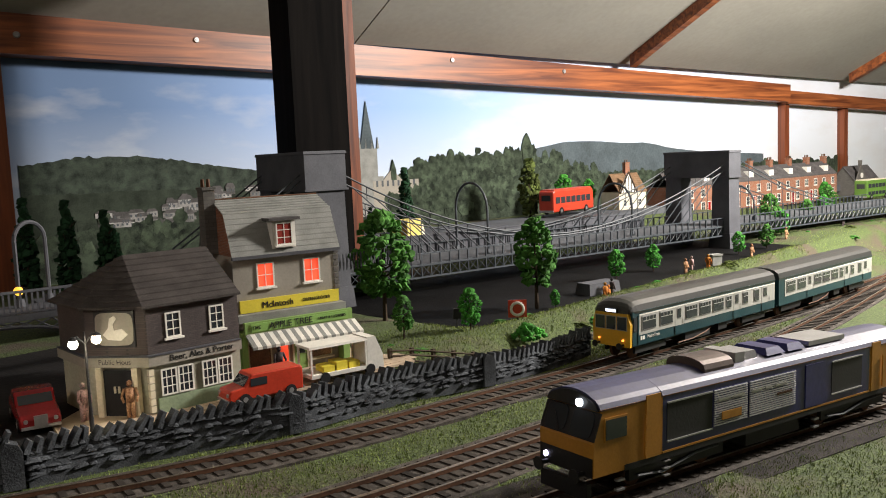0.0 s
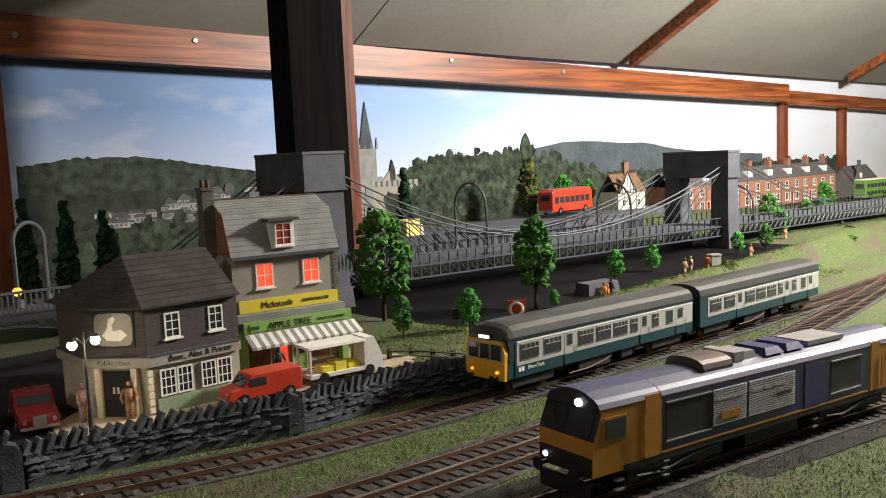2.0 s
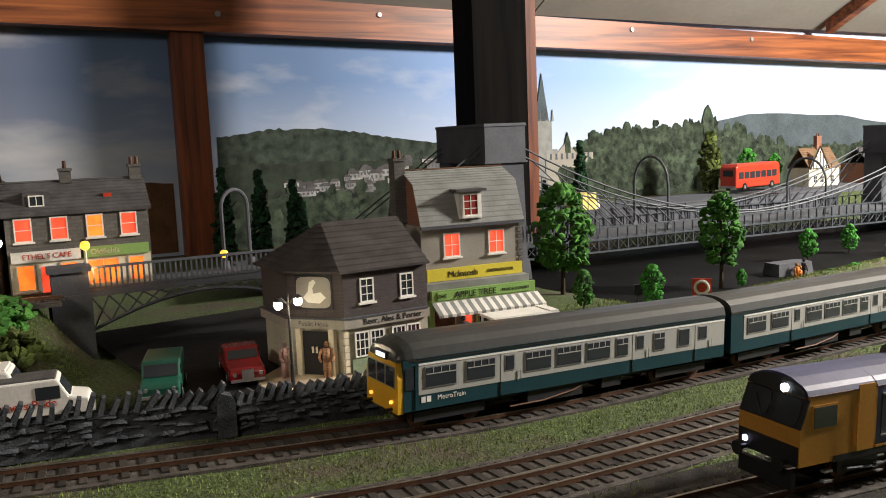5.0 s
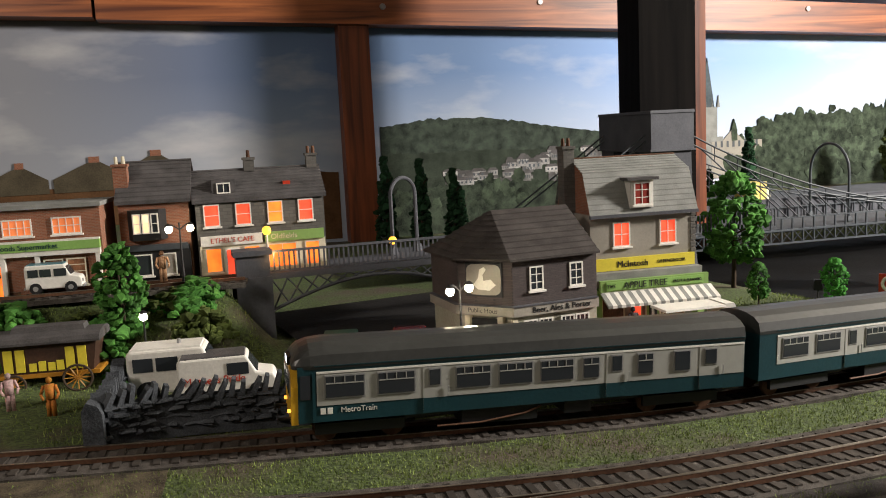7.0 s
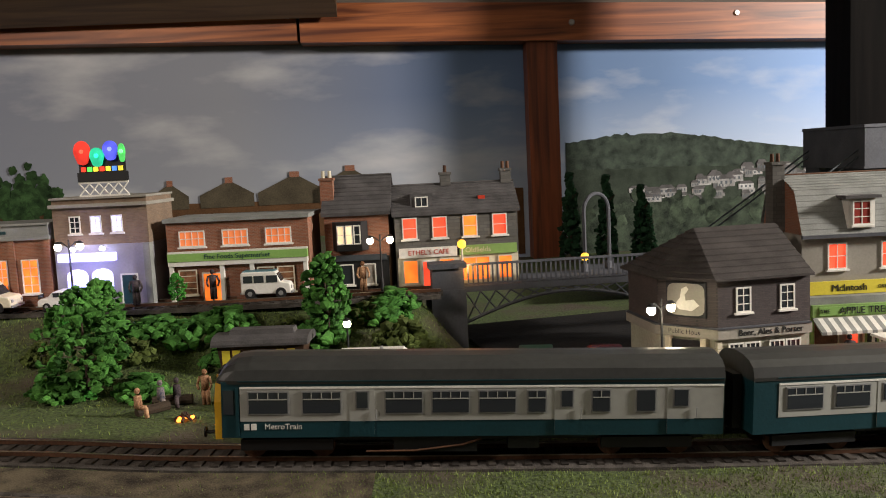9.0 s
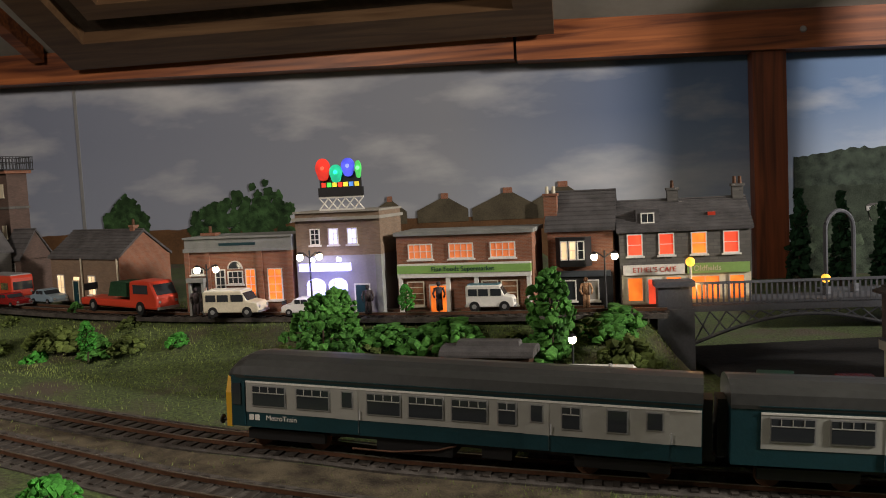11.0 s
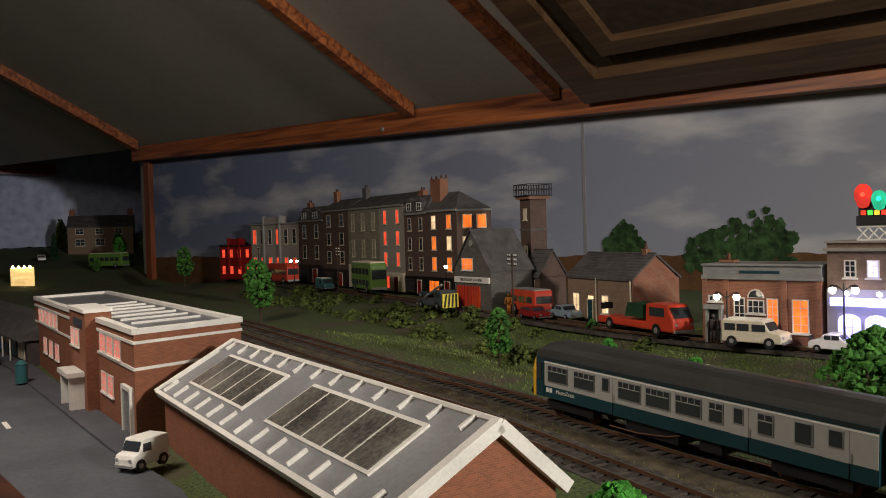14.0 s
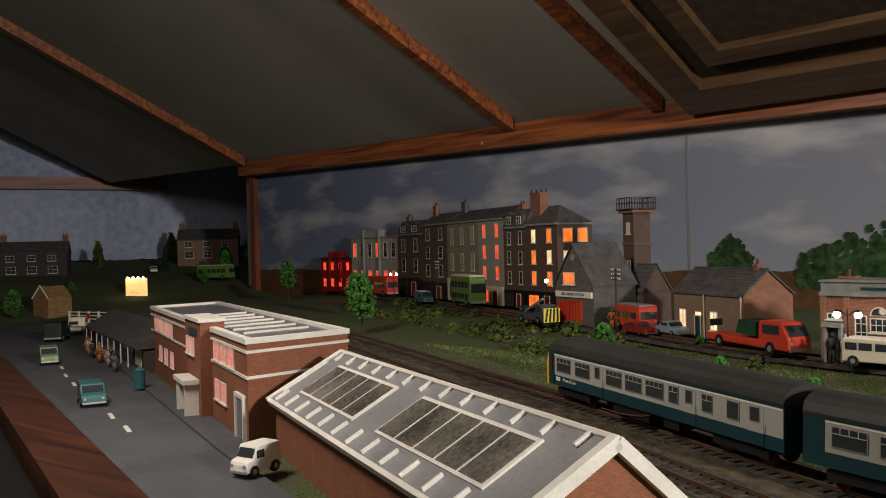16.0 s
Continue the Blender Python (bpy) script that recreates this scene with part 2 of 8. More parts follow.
def flat_to(a, b, z=0.0):
    """A frame whose x runs from a to b on plan (seen from the front, left to right), y away from the viewer."""
    return Matrix.Translation((a[0], a[1], z)) @ Matrix.Rotation(math.atan2(b[1] - a[1], b[0] - a[0]), 4, "Z")


def span(a, b):
    return math.hypot(b[0] - a[0], b[1] - a[1])


def curve_at(xs, ys, x):
    return float(np.interp(x, xs, ys))


# ---- the loft: back wall, posts, beams, ceiling ----
WALL_A, WALL_B = (-1.87, 1.612), (2.62, 0.905)
WALL = flat_to(WALL_A, WALL_B)
WALL_LEN = span(WALL_A, WALL_B)


def on_wall(u):
    """Distance along the back wall of the place where it stands at x = u."""
    return (u - WALL_A[0]) / (WALL_B[0] - WALL_A[0]) * WALL_LEN


def sky_material():
    """A printed sky: dusk grey at one end, bright summer blue and white at the other, with lamp falloff put into the
    tones.
    """
    m, n, l, b = node_mat("printed_sky")
    tc, sep, rx, rz, mp, nz, cl, mix1, mix2 = (n.new("ShaderNode" + k) for k in ("TexCoord", "SeparateXYZ", "ValToRGB", "ValToRGB", "Mapping", "TexNoise", "ValToRGB", "MixRGB", "MixRGB"))
    l.new(tc.outputs["Object"], sep.inputs[0])
    scale = n.new("ShaderNodeMath")
    scale.operation = "DIVIDE"
    scale.inputs[1].default_value = WALL_LEN
    l.new(sep.outputs[0], scale.inputs[0])
    l.new(scale.outputs[0], rx.inputs[0])
    # tones also carry shade near post_1 and the lamp's bleached white eastward
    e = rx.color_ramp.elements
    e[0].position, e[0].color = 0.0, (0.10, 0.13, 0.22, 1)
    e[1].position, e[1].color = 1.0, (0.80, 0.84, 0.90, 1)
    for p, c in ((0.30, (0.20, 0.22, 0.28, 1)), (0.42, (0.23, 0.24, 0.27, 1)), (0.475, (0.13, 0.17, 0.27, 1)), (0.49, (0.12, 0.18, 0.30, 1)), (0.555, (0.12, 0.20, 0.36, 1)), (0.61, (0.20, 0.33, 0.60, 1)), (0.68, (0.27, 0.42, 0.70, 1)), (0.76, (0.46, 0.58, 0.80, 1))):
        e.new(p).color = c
    hz = n.new("ShaderNodeMath")
    hz.operation = "MULTIPLY"
    hz.inputs[1].default_value = 3.4
    l.new(sep.outputs[2], hz.inputs[0])
    l.new(hz.outputs[0], rz.inputs[0])
    rz.color_ramp.elements[0].position, rz.color_ramp.elements[1].position = 0.35, 0.80
    rz.color_ramp.elements[0].color, rz.color_ramp.elements[1].color = (0.72, 0.72, 0.72, 1), (0, 0, 0, 1)
    mix1.inputs[2].default_value = (0.62, 0.66, 0.70, 1)
    pale = n.new("ShaderNodeMath")
    pale.operation = "MULTIPLY"
    l.new(rz.outputs[0], pale.inputs[0])
    # paler towards the lamp end, its overexposure mixed into the print
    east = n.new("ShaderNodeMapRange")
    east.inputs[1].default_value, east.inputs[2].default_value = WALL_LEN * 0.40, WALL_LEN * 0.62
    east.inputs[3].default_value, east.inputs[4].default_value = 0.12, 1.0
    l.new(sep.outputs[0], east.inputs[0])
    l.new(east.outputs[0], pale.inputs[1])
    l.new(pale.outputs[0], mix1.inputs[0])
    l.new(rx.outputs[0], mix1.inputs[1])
    mp.inputs["Scale"].default_value = (3.0, 1, 9.0)
    l.new(tc.outputs["Object"], mp.inputs[0])
    l.new(mp.outputs[0], nz.inputs["Vector"])
    nz.inputs["Scale"].default_value, nz.inputs["Detail"].default_value, nz.inputs["Roughness"].default_value = 1.3, 8, 0.52
    l.new(nz.outputs["Fac"], cl.inputs[0])
    cl.color_ramp.elements[0].position, cl.color_ramp.elements[1].position = 0.50, 0.74
    cl.color_ramp.elements[1].color = (0.75, 0.75, 0.75, 1)
    l.new(cl.outputs[0], mix2.inputs[0])
    l.new(mix1.outputs[0], mix2.inputs[1])
    mix2.inputs[2].default_value = (0.62, 0.61, 0.60, 1)
    l.new(mix2.outputs[0], b.inputs["Base Color"])
    b.inputs["Roughness"].default_value = 0.55
    b.inputs["Specular IOR Level"].default_value = 0.25
    return m


MAT["sky"] = sky_material()
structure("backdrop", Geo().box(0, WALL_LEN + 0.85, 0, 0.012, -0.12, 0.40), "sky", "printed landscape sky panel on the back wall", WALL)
structure("wall_north", Geo().box(-0.05, WALL_LEN + 0.9, 0.014, 0.05, -0.6, 0.42), "ceiling", "plain boarded loft wall", WALL)


def wall_beam(u0, u1, z0, z1, h=0.044, d=0.04, h1=None):
    """A stained rail fixed along the top of the backdrop, from x = u0 to u1."""
    a, b = on_wall(u0), on_wall(u1)
    h1 = h1 or h
    g = Geo().add([(a, -d, z0), (b, -d, z1), (b, 0, z1), (a, 0, z0), (a, -d, z0 + h), (b, -d, z1 + h1), (b, 0, z1 + h1), (a, 0, z0 + h)],
                  [(3, 2, 1, 0), (4, 5, 6, 7), (0, 1, 5, 4), (1, 2, 6, 5), (2, 3, 7, 6), (3, 0, 4, 7)])
    return g


beam = structure("beam_1", wall_beam(-1.87, 0.116, 0.352, 0.312, 0.036, 0.04, 0.048), "redbeam", "reddish stained timber rail along the backdrop", WALL)
beam2 = structure("beam_2", wall_beam(0.12, 2.26, 0.309, 0.250, 0.053, 0.04, 0.043), "redbeam", "reddish stained timber rail with screw heads", WALL)
structure("beam_3", wall_beam(2.262, 3.40, 0.246, 0.206, 0.034, 0.03), "redbeam", "reddish stained timber rail", WALL)
for bm_ob, marks in ((beam, ((-0.973, 0.345), (-0.237, 0.349), (0.105, 0.345))), (beam2, ((0.489, 0.323), (0.722, 0.328), (1.182, 0.316), (1.457, 0.304)))):
    for u, zz in marks:
        s = on_wall(u)
        part("screw", Geo().rod((s, -0.040, zz), (s, -0.0425, zz), 0.0045, 0.0035, 12).rod((s, -0.0425, zz), (s, -0.0430, zz), 0.0018, n=8), "silver", bm_ob, "zinc screw head with washer")

structure("post_1", Geo().box(0.003, 0.046, -0.030, 0, -0.06, 0.305), "redpost", "rough reddish stained upright post", WALL @ Matrix.Translation((on_wall(0.424), -0.001, 0)))
structure("post_2", Geo().box(0.004, 0.024, -0.02, 0, -0.1, 0.249), "redpost", "slim stained upright", WALL @ Matrix.Translation((on_wall(2.262), -0.001, 0)))
structure("post_3", Geo().box(0.002, 0.022, -0.02, 0, -0.1, 0.236), "redpost", "slim stained upright", WALL @ Matrix.Translation((on_wall(2.56), -0.001, 0)))
structure("post_4", Geo().box(0.010, 0.033, -0.014, 0, 0.0, 0.351), "redpost", "slim stained upright in the corner", WALL @ Matrix.Translation((on_wall(-1.868), -0.001, 0)))

# sloping ceiling panels, rising from the rail towards the room
SLOPE = math.tan(radians(25.4))
ceil_g = Geo()
for s0, s1 in ((-0.9, 1.05), (1.053, 1.9), (1.903, 2.9), (2.903, 5.4)):
    z0 = 0.386 - 0.0165 * s0
    z1 = 0.386 - 0.0165 * s1
    ceil_g.add([(s0, -0.02, z0), (s1, -0.02, z1), (s1, -1.5, z1 + 1.48 * SLOPE), (s0, -1.5, z0 + 1.48 * SLOPE),
                (s0, -0.02, z0 + 0.02), (s1, -0.02, z1 + 0.02), (s1, -1.5, z1 + 0.02 + 1.48 * SLOPE), (s0, -1.5, z0 + 0.02 + 1.48 * SLOPE)],
               [(0, 1, 2, 3), (7, 6, 5, 4), (0, 4, 5, 1), (1, 5, 6, 2), (2, 6, 7, 3), (3, 7, 4, 0)])
structure("ceiling", ceil_g, "ceiling", "sloping beige ceiling panels", WALL)


def rafter(s, w=0.02, skew=0.06):
    z = 0.380 - 0.0165 * s
    g = Geo().add([(s, -0.05, z - 0.004), (s + w, -0.05, z - 0.004), (s + w - skew, -1.45, z - 0.004 + 1.40 * SLOPE), (s - skew, -1.45, z - 0.004 + 1.40 * SLOPE),
                   (s, -0.05, z + 0.03), (s + w, -0.05, z + 0.03), (s + w - skew, -1.45, z + 0.03 + 1.40 * SLOPE), (s - skew, -1.45, z + 0.03 + 1.40 * SLOPE)],
                  [(0, 1, 2, 3), (7, 6, 5, 4), (0, 4, 5, 1), (1, 5, 6, 2), (2, 6, 7, 3), (3, 7, 4, 0)])
    return g


for k, u in enumerate((-1.84, -0.902, -0.590, 1.640, 2.53)):
    structure("rafter_%d" % (k + 1), rafter(on_wall(u)), "redbeam", "orange stained batten on the ceiling", WALL)

# unseen walls and floor that close the loft, dark only to cut bounced light
MAT["dark_room"] = paint("bounce_cut_dark", (0.10, 0.09, 0.08), 0.9, vary=0.2, scale=40, bump=0.1)
MAT["dusk"] = paint("printed_dusk", (0.30, 0.38, 0.62), 0.7, vary=0.22, scale=14, bump=0, tint=(0.48, 0.52, 0.66))
DUSK_A, DUSK_B = (-3.36, 0.75), (-2.58, 2.42)
DUSK = flat_to(DUSK_A, DUSK_B)
DUSK_LEN = span(DUSK_A, DUSK_B)
structure("backdrop_dusk", Geo().box(-0.1, DUSK_LEN, 0, 0.02, -0.2, 0.62), "dusk", "printed blue dusk sky on the end wall", DUSK)
hedge = [(DUSK_LEN * k / 150, 0.128 + 0.006 * noise.noise(Vector((k * 0.09, 2, 0))) + 0.009 * abs(noise.noise(Vector((k * 0.55, 7, 0))))) for k in range(151)]
structure("backdrop_hedge", Geo().extrude(hedge + [(DUSK_LEN, -0.1), (0, -0.1)], -0.003, 0, "y"), paint("printed_hedge", (0.012, 0.016, 0.008), 0.9, vary=0.6, scale=200, bump=0), "printed dark hedges on the skyline", DUSK)
structure("beam_4", Geo().box(-0.1, DUSK_LEN * 0.735, -0.045, -0.002, 0.383, 0.425), "redbeam", "stained timber rail on the end wall", DUSK)
structure("wall_west", Geo().box(-3.60, -3.56, -2.0, 2.9, -0.6, 2.0), "dark_room", "unseen dark end wall")
structure("wall_east", Geo().box(3.6, 3.64, -2.0, 1.4, -0.6, 2.0), "dark_room", "unseen dark end wall")
structure("wall_south", Geo().box(-3.56, 3.6, -2.04, -2.0, -0.6, 2.0), "dark_room", "unseen dark loft wall")
structure("floor", Geo().box(-3.56, 3.6, -2.0, 2.9, -0.66, -0.6), "dark_room", "unseen dark loft floor")

# ---- ground: one sheet with the railway bed, the embankment and the river ----
FOOT_U, FOOT_V = (-2.4, -1.04, -0.46, -0.10, 0.18, 0.30), (2.0, 1.15, 0.83, 0.62, 0.63, 0.64)
TOP_U, TOP_V = (-2.4, -1.5, -0.54, -0.29, -0.11, 0.113, 0.20), (2.3, 1.58, 0.985, 0.815, 0.75, 0.695, 0.68)
TERRACE_Z = 0.045


# the bed falls gently towards the bridge end
GRADE_U, GRADE_Z = (-1.6, -0.8, -0.31, 0.03, 0.25, 0.6, 1.0, 2.0), (0.034, 0.030, 0.018, 0.0035, -0.007, -0.022, -0.030, -0.034)


def bed_z(u, v=0.0):
    return curve_at(GRADE_U, GRADE_Z, u)


def smooth01(x):
    x = min(1.0, max(0.0, x))
    return x * x * (3 - 2 * x)


def ground_z(u, v):
    vf, vt = curve_at(FOOT_U, FOOT_V, u), curve_at(TOP_U, TOP_V, u)
    bed = bed_z(u) if u > -0.3 else bed_z(u) * smooth01((v - 0.36 + 0.45 * (u + 0.3)) / 0.10)
    low = curve_at((-0.3, 0.05, 0.20, 0.45, 0.75), (0.56, 0.51, 0.475, 0.475, 0.50), u)
    z = -0.0045 + bed * (1 - smooth01((v - low) / 0.03) * smooth01((u + 0.05) / 0.15))
    rise = smooth01((v - vf) / max(0.03, vt - vf)) * (TERRACE_Z + 0.002 - (bed if u < 0 else 0))
    rise *= 1 - smooth01((u - 0.135) / 0.05)
    if u > 0.5:
        river = smooth01((v - 0.53) / 0.05) * (1 - smooth01((v - 0.80) / 0.05)) * smooth01((u - 0.58) / 0.06) * (1 - smooth01((u - 1.3) / 0.2))
        z -= 0.012 * river
        rise += 0.030 * smooth01((v - 0.80) / 0.10) * smooth01((u - 0.85) / 0.1)
    z += rise
    west = curve_at((2.1, 2.3, 2.55, 2.87, 3.1, 3.5), (0.0, 0.030, 0.070, 0.090, 0.122, 0.130), math.hypot(u + 0.05, v - 0.06))
    z += smooth01((-1.58 - u) / 0.25) * max(0.0, west - z)
    return z + 0.0012 * noise.noise(Vector((u * 22, v * 22, 0))) + 0.0005 * noise.noise(Vector((u * 90, v * 90, 3)))


def ground_material():
    """Static grass over brown earth, with cinder patches."""
    m, n, l, b = node_mat("scenic_ground")
    tc, a, c, d, r1, r2, mx, bp = (n.new("ShaderNode" + k) for k in ("TexCoord", "TexNoise", "TexNoise", "TexNoise", "ValToRGB", "ValToRGB", "MixRGB", "Bump"))
    for tex, sc in ((a, 16), (c, 480), (d, 70)):
        tex.inputs["Scale"].default_value, tex.inputs["Detail"].default_value = sc, 6
        l.new(tc.outputs["Object"], tex.inputs["Vector"])
    r1.color_ramp.elements[0].position, r1.color_ramp.elements[1].position = 0.30, 0.70
    r1.color_ramp.elements[0].color, r1.color_ramp.elements[1].color = (0.018, 0.026, 0.008, 1), (0.095, 0.135, 0.034, 1)
    l.new(c.outputs["Fac"], r1.inputs[0])
    r2.color_ramp.elements[0].position, r2.color_ramp.elements[1].position = 0.34, 0.50
    r2.color_ramp.elements[0].color, r2.color_ramp.elements[1].color = (1, 1, 1, 1), (0, 0, 0, 1)
    l.new(a.outputs["Fac"], r2.inputs[0])
    l.new(r2.outputs[0], mx.inputs[0])
    l.new(r1.outputs[0], mx.inputs[1])
    mx.inputs[2].default_value = (0.070, 0.055, 0.036, 1)
    l.new(mx.outputs[0], b.inputs["Base Color"])
    bp.inputs["Strength"].default_value, bp.inputs["Distance"].default_value = 0.9, 0.0015
    l.new(c.outputs["Fac"], bp.inputs["Height"])
    l.new(bp.outputs[0], b.inputs["Normal"])
    b.inputs["Roughness"].default_value = 0.95
    return m


MAT["ground"] = ground_material()


def sheet(u0, u1, v0, v1, step, zf):
    nu, nv = int((u1 - u0) / step) + 1, int((v1 - v0) / step) + 1
    g = Geo()
    g.v = [(u0 + i * step, v0 + j * step, zf(u0 + i * step, v0 + j * step)) for j in range(nv) for i in range(nu)]
    g.f = [(j * nu + i, j * nu + i + 1, (j + 1) * nu + i + 1, (j + 1) * nu + i) for j in range(nv - 1) for i in range(nu - 1)]
    return g


structure("ground", sheet(-3.30, 3.5, 0.02, 2.42, 0.0125, ground_z), "ground", "scenic ground with static grass, earth and cinders", smooth=True)
structure("water", Geo().box(0.60, 1.36, 0.545, 0.86, -0.014, -0.0105), paint("river_water", (0.0045, 0.0045, 0.005), 0.72, vary=0.6, scale=150, bump=1.0, spec=0.25), "still dark river under the suspension bridge")


# ---- tracks ----
def smooth_path(points, n=24):
    pts = [Vector((*p, 0)) for p in points]
    pts = [2 * pts[0] - pts[1], *pts, 2 * pts[-1] - pts[-2]]
    out = []
    for i in range(1, len(pts) - 2):
        a, b, c, d = pts[i - 1:i + 3]
        for k in range(n):
            t = k / n
            out.append(0.5 * (2 * b + (c - a) * t + (2 * a - 5 * b + 4 * c - d) * t * t + (3 * b - a - 3 * c + d) * t ** 3))
    out.append(pts[-2])
    return out


class Path:
    def __init__(self, points):
        self.p = smooth_path(points)
        self.s = [0.0]
        for a, b in zip(self.p, self.p[1:]):
            self.s.append(self.s[-1] + (b - a).length)
        self.length = self.s[-1]

    def at(self, s):
        x = float(np.interp(s, self.s, [p.x for p in self.p]))
        y = float(np.interp(s, self.s, [p.y for p in self.p]))
        return Vector((x, y, 0))

    def way(self, s):
        return (self.at(s + 0.01) - self.at(s - 0.01)).normalized()


def ribbon(path, off0, off1, z0, z1, s0, s1, step=0.012, zf=None):
    """A strip of rectangular section that follows a path."""
    g, k = Geo(), max(2, int((s1 - s0) / step) + 1)
    for i in range(k):
        s = s0 + (s1 - s0) * i / (k - 1)
        p, d = path.at(s), path.way(s)
        side = Vector((d.y, -d.x, 0))
        lift = zf(p.x, p.y) if zf else 0.0
        for off, z in ((off0, z0), (off1, z0), (off1, z1), (off0, z1)):
            q = p + side * off
            g.v.append((q.x, q.y, z + lift))
    for i in range(k - 1):
        a, b = i * 4, i * 4 + 4
        g.f += [(a, a + 1, b + 1, b), (a + 1, a + 2, b + 2, b + 1), (a + 2, a + 3, b + 3, b + 2), (a + 3, a, b, b + 3)]
    g.f += [(3, 2, 1, 0), tuple((k - 1) * 4 + i for i in (0, 1, 2, 3))]
    return g


def lay_track(points, z, label, s0=0.0, s1=None, zf=None):
    path = Path(points)
    s1 = path.length if s1 is None else s1
    ob = structure("track", ribbon(path, -0.020, 0.020, z - 0.0062, z - 0.0030, s0, s1, zf=zf), "ballast", label)
    for side in (-1, 1):
        o = side * 0.0085
        part("rail", ribbon(path, o - 0.0005, o + 0.0005, z - 0.0024, z - 0.0001, s0, s1, zf=zf), "rust", ob)
        part("rail_head", ribbon(path, o - 0.0006, o + 0.0006, z - 0.0003, z, s0, s1, zf=zf), "railtop", ob, "worn bright rail head")
    g, s = Geo(), s0
    rnd = random.Random(int(abs(points[0][0]) * 1000))
    while s < s1:
        p, d = path.at(s), path.way(s)
        m = Matrix.Translation((p.x, p.y, z + (zf(p.x, p.y) if zf else 0))) @ Matrix.Rotation(math.atan2(d.y, d.x) + rnd.uniform(-0.03, 0.03), 4, "Z")
        b = Geo().box(-0.0017, 0.0017, -0.016, 0.016, -0.0042, -0.0022).moved(m)
        g.add(b.v, b.f)
        s += 0.0088
    tagged(part("sleepers", g, "sleeper", ob), kind="stuff")
    return path


MAIN = [(2.0, 0.36), (1.4, 0.385), (1.04, 0.402), (0.815, 0.412), (0.62, 0.423), (0.45, 0.428), (0.32, 0.436), (0.143, 0.470), (0.0, 0.503), (-0.075, 0.529),
        (-0.165, 0.562), (-0.365, 0.665), (-0.54, 0.750), (-0.78, 0.870), (-1.2, 1.08)]
main_path = lay_track(MAIN, 0.0, "single railway line with rusty rails in cinder ballast", zf=bed_z)
loop_path = lay_track([(2.0, 0.42), (1.45, 0.405), (1.10, 0.375), (0.80, 0.352), (0.60, 0.347), (0.44, 0.350), (0.29, 0.357), (0.18, 0.374), (0.05, 0.408), (-0.114, 0.466), (-0.21, 0.517), (-0.33, 0.583), (-0.475, 0.655), (-0.78, 0.815)], -0.0004,
                      "running line with bright rails beside the grass", zf=bed_z)
branch_path = lay_track([(0.72, 0.330), (0.60, 0.331), (0.42, 0.335), (0.30, 0.341), (0.18, 0.352), (0.05, 0.375), (-0.10, 0.42)], -0.0007,
                        "turnout rails diverging across the grass", zf=bed_z)
loco_path = lay_track([(1.1, 0.10), (0.80, 0.188), (0.602, 0.233), (0.51, 0.251), (0.42, 0.267), (0.36, 0.277), (0.20, 0.300), (0.05, 0.330)], -0.0002,
                      "curved siding in dark ballast", zf=bed_z)
high_path = lay_track([(0.16, 0.69), (0.113, 0.70), (-0.0, 0.722), (-0.11, 0.757), (-0.29, 0.825), (-0.54, 0.985), (-0.95, 1.24), (-1.5, 1.56)], TERRACE_Z + 0.0035,
                      "high-level line along the top of the embankment")


# ---- trains ----
def arch_outline(w, z0, zs, zt, n=8, inset=0.0):
    """Body section: upright sides to zs and a curved roof to zt."""
    side = [(-w, z0), (-w, zs)]
    top = [(-w * math.cos(math.pi * k / n), zs + (zt - zs) * math.sin(math.pi * k / n) ** 0.75) for k in range(1, n)]
    return side + top + [(w, zs), (w, z0)]


CAR_L, CAR_W = 0.2430, 0.0180
LAYOUT = [(0.0155, 0.0185, "w"), (0.0395, 0.0180, "w"), (0.0635, 0.0062, "d"), (0.0765, 0.0175, "w"), (0.0975, 0.0175, "w"), (0.1185, 0.0175, "w"), (0.1405, 0.0090, "w"),
          (0.1555, 0.0062, "d"), (0.1695, 0.0090, "w"), (0.1895, 0.0095, "n"), (0.2065, 0.0075, "d")]


